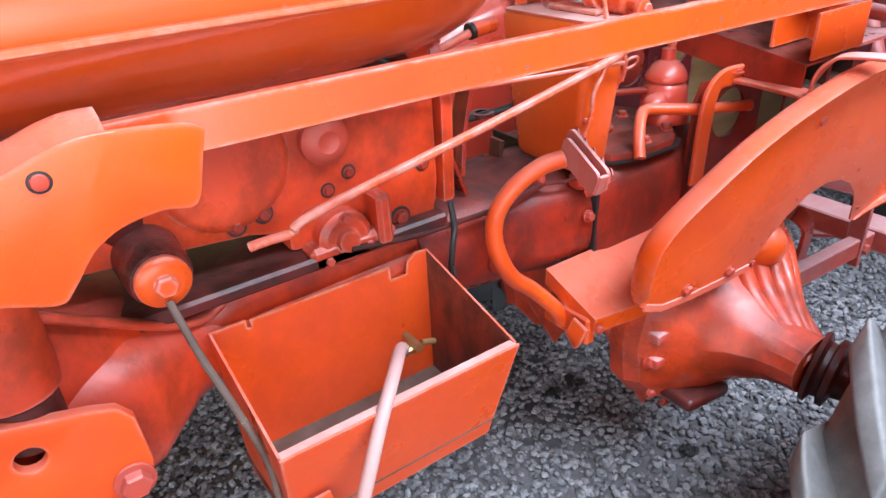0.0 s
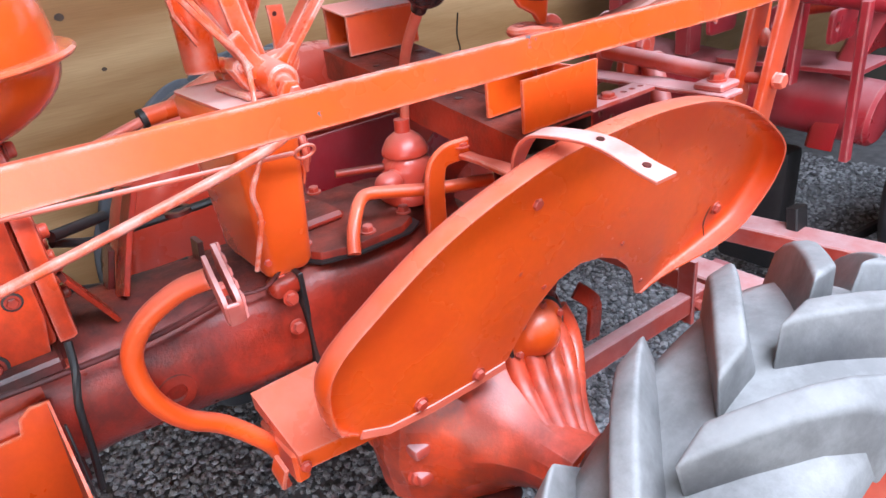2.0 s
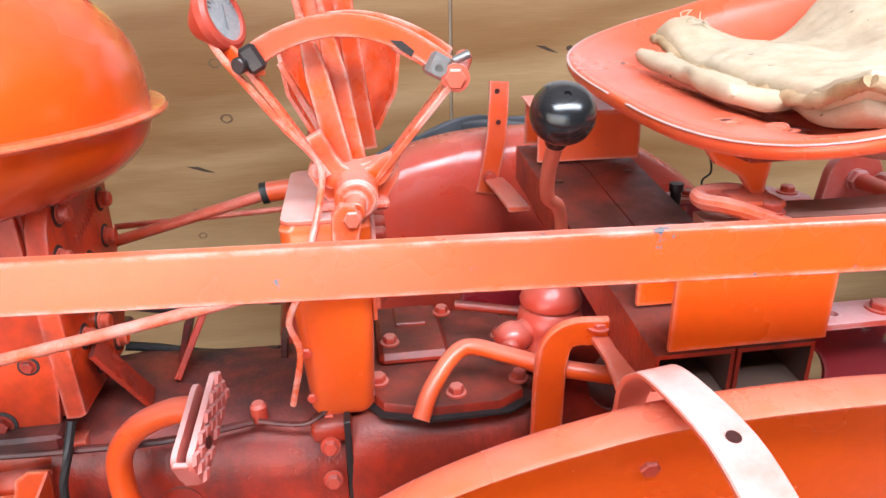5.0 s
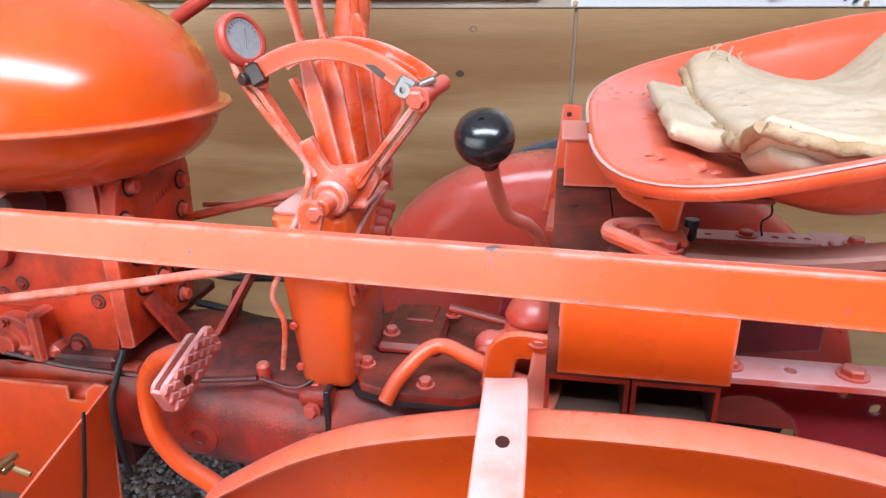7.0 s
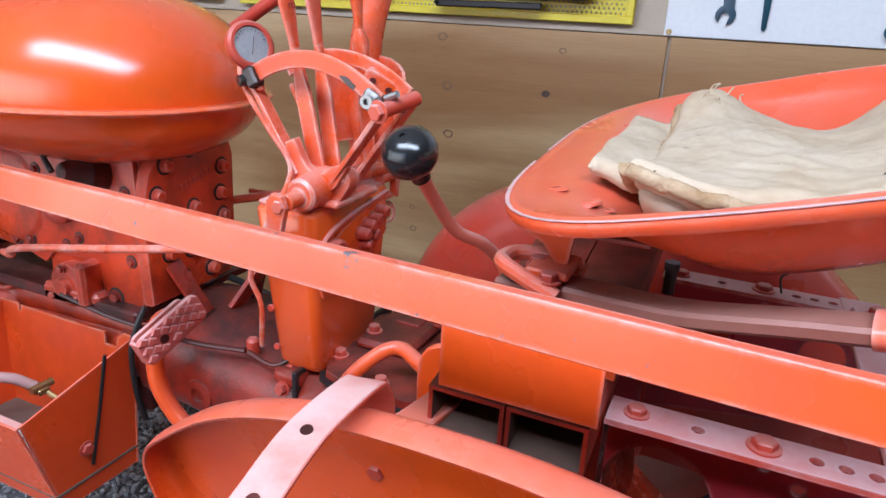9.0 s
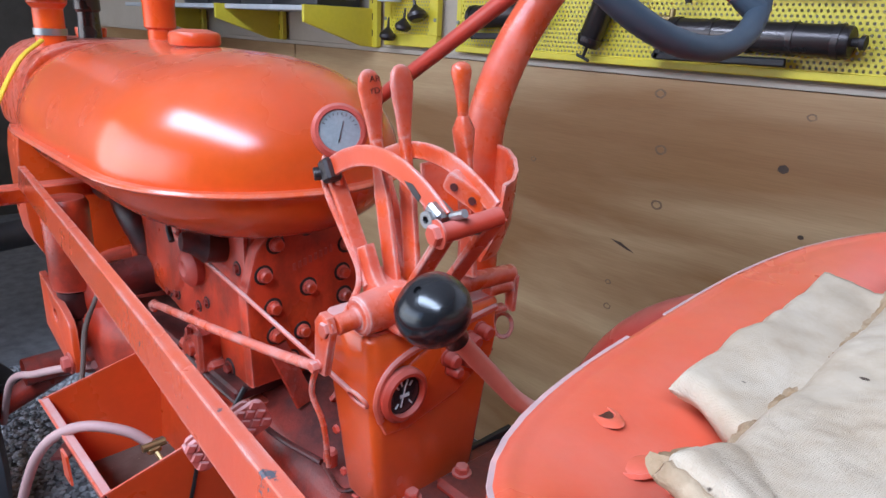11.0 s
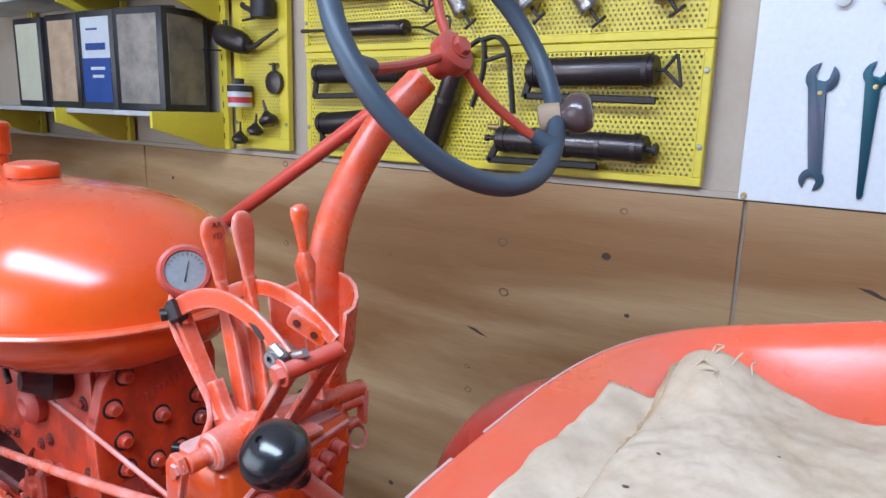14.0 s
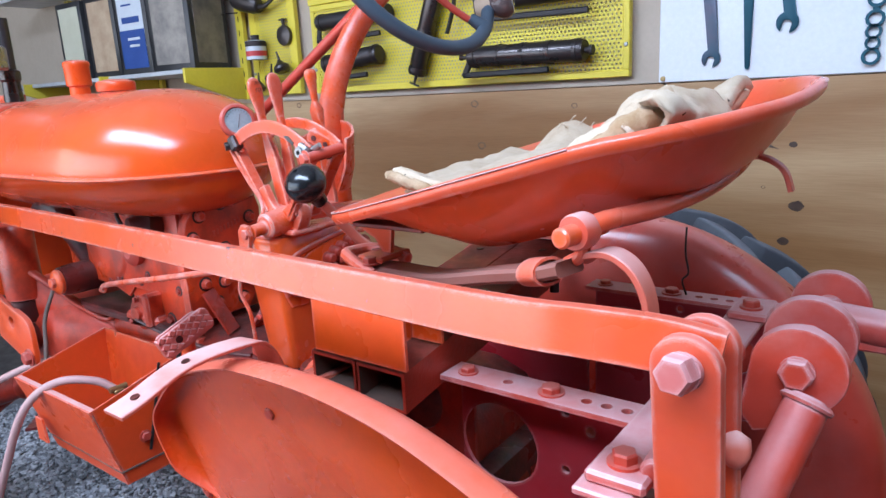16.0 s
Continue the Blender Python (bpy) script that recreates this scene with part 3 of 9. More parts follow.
def gravel():
    rng = np.random.default_rng(7)
    ico = bm_new()
    bmesh.ops.create_icosphere(ico, subdivisions=1, radius=1.0)
    base = np.array([v.co[:] for v in ico.verts])
    tri = np.array([[v.index for v in f.verts] for f in ico.faces])
    ico.free()
    n = 74000
    xs = rng.uniform(-1.9, 3.2, n)
    ys = rng.uniform(0.25, 2.13, n)
    sz = rng.uniform(0.004, 0.0095, n)
    keep = (xs < 2.2) | (rng.random(n) < 0.6)
    xs, ys, sz = xs[keep], ys[keep], sz[keep]
    n = len(xs)
    zs = -0.012 + rng.uniform(0.1, 1.1, n) * 0.009
    sc = np.stack([sz * rng.uniform(0.8, 1.5, n), sz * rng.uniform(0.8, 1.4, n), sz * rng.uniform(0.55, 1.0, n)], 1)
    ang = rng.uniform(0, 2 * np.pi, n)
    tilt = rng.uniform(-0.6, 0.6, n)
    jit = rng.uniform(0.75, 1.25, (n, len(base), 1))
    v = base[None] * jit * sc[:, None]
    ct, st = np.cos(tilt)[:, None], np.sin(tilt)[:, None]
    y2, z2 = v[:, :, 1] * ct - v[:, :, 2] * st, v[:, :, 1] * st + v[:, :, 2] * ct
    c, s = np.cos(ang)[:, None], np.sin(ang)[:, None]
    x3, y3 = v[:, :, 0] * c - y2 * s, v[:, :, 0] * s + y2 * c
    co = np.stack([x3 + xs[:, None], y3 + ys[:, None], z2 + zs[:, None]], 2).reshape(-1, 3)
    fc = (tri[None] + (np.arange(n) * len(base))[:, None, None]).reshape(-1, 3)
    me = bpy.data.meshes.new("gravel")
    me.from_pydata(co.tolist(), [], fc.tolist())
    me.materials.append(stone_material())
    return tagged(new("gravel", me), "loose grey crushed stone spread over the floor", "gravel", "", "stuff")


def stone_material():
    m = bpy.data.materials.new("crushed_stone")
    m.use_nodes = True
    t = m.node_tree
    N, L = t.nodes, t.links
    p = N["Principled BSDF"]
    geo = N.new("ShaderNodeNewGeometry")
    r = N.new("ShaderNodeValToRGB")
    r.color_ramp.elements[0].position, r.color_ramp.elements[0].color = 0.0, (0.16, 0.155, 0.165, 1)
    r.color_ramp.elements[1].position, r.color_ramp.elements[1].color = 1.0, (0.50, 0.495, 0.51, 1)
    L.new(geo.outputs["Random Per Island"], r.inputs[0])
    n = N.new("ShaderNodeTexNoise")
    n.inputs["Scale"].default_value = 1.6
    n.inputs["Detail"].default_value = 5
    L.new(geo.outputs["Position"], n.inputs["Vector"])
    mr = N.new("ShaderNodeMapRange")
    mr.inputs[1].default_value, mr.inputs[2].default_value, mr.inputs[3].default_value, mr.inputs[4].default_value = 0.35, 0.65, 0.6, 1.1
    L.new(n.outputs[0], mr.inputs[0])
    mx = N.new("ShaderNodeMix")
    mx.data_type, mx.blend_type = 'RGBA', 'MULTIPLY'
    mx.inputs[0].default_value = 1.0
    L.new(r.outputs[0], mx.inputs[6])
    L.new(mr.outputs[0], mx.inputs[7])
    L.new(mx.outputs[2], p.inputs["Base Color"])
    p.inputs["Roughness"].default_value = 0.85
    return m


gravel()
random.seed(12)
for sx, sy, sr in ((0.546, 1.387, 0.022), (0.62, 1.39, 0.026), (0.30, 0.98, 0.028), (0.34, 0.93, 0.02), (0.658, 1.055, 0.018), (0.45, 0.86, 0.024)):
    bm = bm_new()
    for k in range(26):
        a, d = random.uniform(0, 6.28), sr * math.sqrt(random.random())
        r = random.uniform(0.004, 0.008)
        bmesh.ops.create_icosphere(bm, subdivisions=1, radius=r, matrix=Matrix.Translation((sx + d * math.cos(a), sy + d * math.sin(a), -0.001 + 0.004 * random.random())))
    tagged(part("oil_stain", bm, m_oilstain, None), "black oil-soaked patch of stones on the floor", "oil stain", "oil drips under the tractor", "stuff")


# ---- the tractor ----
tractor = thing("tractor", (0.3, 1.2, 0.0), "small orange-red vintage farm tractor standing on gravel, paint faded and dusty", "tractor")


def tp(name, bm, material, parent=None, label="", angle=35):
    return part(name, bm, material, parent or tractor, label, angle=angle)


TY = 1.188            # middle line of the tank
SEAM = 1.095


def tank():
    def prof(x):
        """Half width, rise and drop of the tank at x."""
        if x > -0.08:
            k = max(0.0, 1 - ((x + 0.08) / 0.240) ** 2.3) ** 0.5
        elif x < -0.42:
            k = max(0.0, 1 - 0.10 * ((-0.42 - x) / 0.1) ** 2) ** 0.5
        else:
            k = 1.0
        return 0.212 * k, 0.150 * (k ** 0.75), 0.098 * (k ** 0.9)
    xs = [-0.52, -0.48, -0.44, -0.40, -0.32, -0.22, -0.15, -0.08, -0.04, 0.0, 0.035, 0.066, 0.092, 0.114, 0.130, 0.142, 0.151, 0.1565, 0.1596]
    bm = bm_new()
    rings = []
    for x in xs:
        w, u, d = prof(x)
        ring = []
        for k in range(48):
            a = 2 * math.pi * k / 48
            c, s = math.cos(a), math.sin(a)
            p = 2.15 if s > 0 else 2.0
            r = (abs(c) ** p + abs(s) ** p) ** (-1 / p)
            if s > 0:
                ring.append((x, TY + w * r * c, SEAM + u * r * s))
            else:
                ring.append((x, TY + w * 0.965 * r * c, SEAM - 0.004 + d * r * s))
        rings.append(ring)
    loft(bm, rings)
    body = tp("fuel_tank", bm, m_gloss, None, "rounded glossy orange-red fuel tank", 50)
    # pressed seam flange round the widest line
    path = []
    for x in xs[:-1]:
        path.append((x, TY - prof(x)[0] * 0.985, SEAM - 0.002))
    path.append((0.1610, TY - 0.012, SEAM - 0.002))
    path.append((0.1610, TY + 0.012, SEAM - 0.002))
    for x in reversed(xs[:-1]):
        path.append((x, TY + prof(x)[0] * 0.985, SEAM - 0.002))
    bm = bm_new()
    sweep(bm, path, flat_section(0.034, 0.0075, 0.003))
    tp("seam_flange", bm, m_gloss, body, "", 40)
    # filler cap
    bm = bm_new()
    lathe(bm, [(0, 0), (0.030, 0), (0.030, 0.006), (0.037, 0.008), (0.0385, 0.012), (0.0385, 0.023), (0.036, 0.027), (0.02, 0.0315), (0, 0.032)], Matrix.Translation((-0.205, TY - 0.01, 1.238)), 30)
    tp("filler_cap", bm, m_paint, body, "round filler cap")
    return body


TANK = tank()


def hood():
    bm = bm_new()
    rings = []
    for x, w, u, d in ((-0.524, 0.188, 0.141, 0.05), (-0.62, 0.182, 0.143, 0.055), (-0.74, 0.172, 0.143, 0.06), (-0.86, 0.160, 0.140, 0.07), (-0.93, 0.148, 0.128, 0.08), (-0.965, 0.128, 0.105, 0.08), (-0.98, 0.10, 0.07, 0.07)):
        rings.append(oval_ring(x, TY, SEAM, w, u, d, 3.2, 40))
    loft(bm, rings)
    h = tp("hood", bm, m_dusty, None, "dusty orange-red engine hood in front of the tank", 45)
    # grille shell below the nose
    bm = bm_new()
    loft(bm, [oval_ring(x, TY, 0.93, w, 0.16, 0.20, 4.0, 32) for x, w in ((-0.80, 0.155), (-0.92, 0.15), (-0.96, 0.13), (-0.975, 0.10))])
    tp("grille_shell", bm, m_paint, None, "", 45)
    bm = bm_new()
    lathe(bm, [(0, 0), (0.0275, 0), (0.0275, 0.006), (0.022, 0.012), (0.022, 0.03), (0.0275, 0.034), (0.0275, 0.075), (0.029, 0.078), (0.029, 0.083), (0.0275, 0.087), (0.022, 0.090), (0, 0.091)], Matrix.Translation((-0.44, TY + 0.03, 1.232)), 28)
    tp("filler_neck", bm, m_paint, None, "short upright orange neck with a stepped cap")
    bm = bm_new()
    lathe(bm, [(0, 0), (0.028, 0), (0.030, 0.012), (0.030, 0.02), (0, 0.024)], Matrix.Translation((-0.735, TY, 1.236)), 24)
    tp("radiator_cap", bm, m_paint)
    # air intake with a glass bowl
    ax, ay = -0.62, TY - 0.105
    bm = bm_new()
    lathe(bm, [(0, 0), (0.026, 0), (0.026, 0.1), (0.034, 0.11), (0.034, 0.118), (0, 0.118)], Matrix.Translation((ax, ay, 1.19)), 24)
    intake = tp("air_intake", bm, m_paint, None, "orange air intake pipe with a dust bowl")
    bm = bm_new()
    lathe(bm, [(0.0265, 0), (0.0285, 0), (0.0285, 0.012), (0.0265, 0.012)], Matrix.Translation((ax, ay, 1.243)), 24)
    tp("hose_clamp", bm, m_steel, intake, "steel hose clamp")
    bm = bm_new()
    lathe(bm, [(0, 0), (0.055, 0), (0.062, 0.006), (0.062, 0.05), (0.055, 0.056), (0, 0.056)], Matrix.Translation((ax, ay, 1.309)), 28)
    tp("dust_bowl", bm, m_silver, intake, "metal-rimmed dust bowl")
    bm = bm_new()
    lathe(bm, [(0, 0), (0.022, 0), (0.020, 0.05), (0.024, 0.055), (0.024, 0.075), (0.017, 0.08), (0.017, 0.2), (0, 0.2)], Matrix.Translation((ax - 0.055, TY - 0.02, 1.236)), 20)
    tp("breather_pipe", bm, m_gun, None, "dark breather pipe")


hood()


def engine():
    # side-cover block
    bm = bm_new()
    box(bm, (-0.40, 1.118, 0.845), (-0.15, 1.30, 1.045), 0.01, seg=2)
    box(bm, (-0.165, 1.119, 0.79), (0.055, 1.299, 1.044), 0.01, seg=2)
    blk = tp("engine_block", bm, m_engine, None, "orange-red engine block with flat side covers")
    bm = bm_new()
    plate(bm, [(-0.40, 0.85), (-0.284, 0.842), (-0.21, 0.835), (-0.165, 0.822), (-0.14, 0.845), (-0.06, 0.845), (-0.035, 0.80), (0.0, 0.775), (0.04, 0.775), (0.05, 0.83), (0.05, 1.03), (-0.12, 1.035), (-0.40, 1.035)], 0.006, XZ(1.119), bev=0.002)
    cover = tp("side_cover", bm, m_engine, blk)
    bm = bm_new()
    lathe(bm, [(0, 0), (0.078, 0), (0.072, 0.005), (0.066, 0.006), (0, 0.006)], along((-0.225, 1.1135, 0.925), (-0.225, 1.0, 0.925)), 36)
    tp("round_cover", bm, m_engine, blk)
    bm = bm_new()
    lathe(bm, [(0, 0), (0.030, 0), (0.030, 0.012), (0.022, 0.02), (0.013, 0.022), (0, 0.016)], along((-0.107, 1.113, 0.928), (-0.107, 1.0, 0.928)), 24)
    tp("breather_boss", bm, m_boltred, blk)
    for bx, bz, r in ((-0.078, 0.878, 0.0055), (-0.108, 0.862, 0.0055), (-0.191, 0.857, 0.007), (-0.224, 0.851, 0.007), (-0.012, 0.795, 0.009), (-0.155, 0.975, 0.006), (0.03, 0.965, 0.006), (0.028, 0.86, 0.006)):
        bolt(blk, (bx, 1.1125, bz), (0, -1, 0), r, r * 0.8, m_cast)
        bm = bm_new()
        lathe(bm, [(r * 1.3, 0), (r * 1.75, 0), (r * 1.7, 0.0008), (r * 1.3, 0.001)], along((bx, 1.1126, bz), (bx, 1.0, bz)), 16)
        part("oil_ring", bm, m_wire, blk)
    # governor casting under the throttle link
    bm = bm_new()
    lathe(bm, [(0, 0), (0.036, 0), (0.036, 0.02), (0.028, 0.026), (0.016, 0.026), (0.014, 0.034), (0, 0.034)], along((-0.10, 1.118, 0.80), (-0.10, 1.0, 0.80)), 24)
    box(bm, (-0.15, 1.09, 0.77), (-0.03, 1.125, 0.80), 0.006)
    box(bm, (-0.06, 1.08, 0.78), (-0.04, 1.12, 0.85), 0.005)
    gov = tp("governor_housing", bm, m_engine)
    for bx, bz in ((-0.128, 0.78), (-0.072, 0.785), (-0.10, 0.83)):
        bolt(gov, (bx, 1.092, bz), (0, -1, 0), 0.006, 0.006)
    # rear cover with its ring of bolts
    out = [(1.105, 0.80), (1.24, 0.80), (1.285, 0.86), (1.29, 1.0), (1.275, 1.045), (1.22, 1.06), (1.15, 1.035), (1.118, 1.0), (1.10, 0.94)]
    bm = bm_new()
    YZ = Matrix(((0, 0, 1, 0.054), (1, 0, 0, 0), (0, 1, 0, 0), (0, 0, 0, 1)))
    plate(bm, out, 0.02, YZ, bev=0.006)
    rc = tp("rear_cover", bm, m_engine, None, "bolted rear cover with a raised casting number")
    for by, bz in ((1.147, 1.005), (1.196, 1.022), (1.128, 0.965), (1.196, 0.933), (1.254, 0.943), (1.257, 0.906), (1.14, 0.915), (1.142, 0.873), (1.185, 0.868), (1.222, 0.872), (1.235, 1.03), (1.26, 0.985), (1.262, 0.86), (1.165, 0.83), (1.225, 0.825)):
        bm = bm_new()
        m = along((0.0735, by, bz), (0.2, by, bz))
        lathe(bm, [(0.0105, 0), (0.0105, 0.003), (0.0085, 0.004), (0.0085, 0.010), (0.007, 0.012), (0, 0.012)], m, 14)
        part("bolt", bm, m_engine, rc)
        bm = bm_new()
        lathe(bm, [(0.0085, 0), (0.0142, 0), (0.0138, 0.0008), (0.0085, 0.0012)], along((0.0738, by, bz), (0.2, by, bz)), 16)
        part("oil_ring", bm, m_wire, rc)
    for k in range(8):
        bm = bm_new()
        box(bm, (0.0738, 1.172 + 0.0085 * k, 0.962 + 0.0022 * k), (0.0752, 1.177 + 0.0085 * k, 0.972 + 0.0022 * k), 0.0004)
        part("casting_mark", bm, m_boltred, rc)
    # dark sheet on the engine top: oil and under-tank shade in its colour
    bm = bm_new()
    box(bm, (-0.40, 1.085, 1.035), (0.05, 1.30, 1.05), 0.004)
    tp("under_tank_dark", bm, m_grimy_shade)
    for px in (0.02, -0.3):
        bm = bm_new()
        box(bm, (px, 1.07, 1.03), (px + 0.04, 1.12, 1.06), 0.004)
        tp("tank_bracket", bm, m_cast)
    # magneto
    bm = bm_new()
    lathe(bm, [(0, 0), (0.03, 0), (0.03, 0.03), (0.018, 0.045), (0.012, 0.06), (0, 0.06)], along((-0.02, 1.12, 0.99), (-0.03, 1.04, 1.0)), 20)
    tp("ignition_cap", bm, m_grimy_shade)
    bm = bm_new()
    pipe(bm, [(-0.03, 1.05, 1.0), (-0.05, 1.055, 1.018), (-0.09, 1.08, 1.03), (-0.13, 1.10, 1.036)], 0.004)
    tp("ignition_lead", bm, m_wire)
    # exhaust manifold and its capped end
    bm = bm_new()
    lathe(bm, [(0, 0), (0.030, 0), (0.033, 0.01), (0.036, 0.10), (0.034, 0.12), (0, 0.12)], along((-0.323, 1.048, 0.851), (-0.323, 1.2, 0.851)), 28)
    pipe(bm, [(-0.33, 1.15, 0.86), (-0.36, 1.12, 0.95), (-0.42, 1.12, 0.99), (-0.5, 1.12, 0.98)], 0.035, 16)
    man = tp("exhaust_manifold", bm, m_grimy_shade, None, "sooty dark exhaust manifold")
    bm = bm_new()
    lathe(bm, [(0, 0), (0.0275, 0), (0.0275, 0.006), (0.025, 0.009), (0.016, 0.012), (0, 0.012)], along((-0.323, 1.047, 0.851), (-0.323, 0.9, 0.851)), 28)
    cap = tp("end_cap", bm, m_paint, man, "orange end cap with a hexagon plug")
    bolt(man, (-0.323, 1.036, 0.851), (0, -1, 0), 0.0115, 0.009, m_worn, 1.0)
    bm = bm_new()
    pipe(bm, [(-0.325, 1.03, 0.835), (-0.315, 1.0, 0.78), (-0.30, 0.985, 0.72), (-0.285, 0.965, 0.65), (-0.285, 0.95, 0.6)], 0.0042, 10)
    tp("drain_pipe", bm, m_rust, None, "thin rusty drain pipe")
    # oil pan and frame casting
    bm = bm_new()
    loft(bm, [oval_ring(x, 1.2, z, w, u, d, 2.6, 32) for x, z, w, u, d in ((-0.66, 0.70, 0.13, 0.10, 0.14), (-0.54, 0.71, 0.165, 0.11, 0.16), (-0.44, 0.71, 0.175, 0.10, 0.155), (-0.37, 0.71, 0.165, 0.09, 0.12), (-0.31, 0.70, 0.105, 0.07, 0.075), (-0.25, 0.69, 0.082, 0.06, 0.05), (-0.14, 0.69, 0.082, 0.06, 0.05), (0.03, 0.69, 0.09, 0.06, 0.06))])
    pan = tp("oil_pan", bm, m_engine, None, "dusty red crankcase casting", 60)
    # dark top that also stands for the black gap above the pan
    bm = bm_new()
    box(bm, (-0.66, 1.09, 0.772), (0.05, 1.36, 0.79), 0.004)
    tp("crankcase_top", bm, m_grimy_shade, pan)
    bm = bm_new()
    lip = smooth_path([(-0.58, 1.06, 0.885), (-0.50, 1.04, 0.885), (-0.455, 1.03, 0.876), (-0.40, 1.06, 0.8295), (-0.3286, 1.10, 0.770), (-0.282, 1.119, 0.752), (-0.249, 1.122, 0.766), (-0.2105, 1.124, 0.771), (-0.1416, 1.125, 0.768), (-0.028, 1.126, 0.7585), (0.059, 1.13, 0.758)], 5)
    sweep(bm, lip, flat_section(0.022, 0.010, 0.003))
    tp("crankcase_flange", bm, m_engine, pan, "", 60)
    # bulged wall between the lip and the pan
    bm = bm_new()
    rows = []
    for f in range(9):
        k = f / 8
        rows.append([bm.verts.new((p.x, p.y + 0.012 - 0.020 * math.sin(math.pi * k * 0.6) + 0.03 * k * k, p.z - 0.004 - (p.z - 0.70) * k)) for p in lip])
    for a, b in zip(rows, rows[1:]):
        for k in range(len(a) - 1):
            bm.faces.new((a[k], a[k + 1], b[k + 1], b[k]))
    solid(bm, 0.004)
    tp("crankcase_wall", bm, m_engine, pan, "", 60)
    bm = bm_new()
    plate(bm, [(-0.56, 0.70), (-0.41, 0.655), (-0.392, 0.662), (-0.385, 0.69), (-0.388, 0.748), (-0.40, 0.765), (-0.42, 0.773), (-0.56, 0.81)], 0.012, XZ(1.004), holes=[(-0.478, 0.748, 0.013)], bev=0.003)
    mp_ = tp("mounting_pad", bm, m_paint)
    bm = bm_new()
    rod(bm, (-0.45, 1.0, 0.71), (-0.45, 1.1, 0.71), 0.03)
    tp("pad_boss", bm, m_cast, mp_)
    bolt(mp_, (-0.407, 0.991, 0.678), (0, -1, 0), 0.015, 0.014)
    # front cylinder and filter bowls beside the grille
    bm = bm_new()
    lathe(bm, [(0, 0), (0.038, 0), (0.04, 0.02), (0.04, 0.16), (0.034, 0.17), (0, 0.17)], Matrix.Translation((-0.47, 1.03, 0.80)), 24)
    tp("oil_filter", bm, m_engine, None, "oily orange oil filter canister")
    bm = bm_new()
    lathe(bm, [(0, 0), (0.028, 0), (0.032, 0.01), (0.032, 0.05), (0, 0.055)], Matrix.Translation((-0.47, 1.03, 0.745)), 24)
    tp("filter_bowl", bm, m_grimy_shade)


engine()


def front_bracket():
    # sheet bracket with a rolled-over top that the long bar runs into
    top = [(-0.56, 0.985), (-0.50, 1.012), (-0.455, 1.03), (-0.414, 1.043), (-0.376, 1.055), (-0.343, 1.055), (-0.304, 1.050), (-0.291, 1.044)]
    low = [(-0.298, 1.02), (-0.308, 0.992), (-0.331, 0.994), (-0.359, 0.990), (-0.380, 0.978), (-0.398, 0.957), (-0.411, 0.949), (-0.45, 0.962), (-0.51, 0.965), (-0.56, 0.955)]
    top = [(p.x, p.z) for p in smooth_path([(x, 0, z) for x, z in top], 4)]
    low = [(p.x, p.z) for p in smooth_path([(x, 0, z) for x, z in low], 4)]
    bm = bm_new()
    plate(bm, top + low, 0.004, XZ(0.874), bev=0.0015)
    b = tp("front_bracket", bm, m_paint, None, "curved orange bracket that holds the long flat bar", 45)
    bm = bm_new()
    rows = [[bm.verts.new((x, 0.8715 + 0.05 * k / 6, z - 0.003 + 0.012 * math.sin(math.pi * k / 7))) for x, z in top[:-9]] for k in range(7)]
    for r0, r1 in zip(rows, rows[1:]):
        for k in range(len(r0) - 1):
            bm.faces.new((r0[k], r0[k + 1], r1[k + 1], r1[k]))
    solid(bm, 0.003)
    tp("rolled_top", bm, m_worn, b, "", 60)
    bm = bm_new()
    lathe(bm, [(0, 0), (0.006, 0), (0.005, 0.003), (0, 0.004)], along((-0.396, 0.870, 1.034), (-0.396, 0.8, 1.034)), 16)
    part("rivet", bm, m_boltred, b)
    bm = bm_new()
    lathe(bm, [(0.0055, 0), (0.0075, 0), (0.0072, 0.0006), (0.0055, 0.0008)], along((-0.396, 0.8699, 1.034), (-0.396, 0.8, 1.034)), 16)
    part("oil_ring", bm, m_wire, b)
    bm = bm_new()
    box(bm, (-0.56, 0.874, 0.955), (-0.52, 1.12, 0.985), 0.004)
    tp("bracket_arm", bm, m_paint, b)


front_bracket()


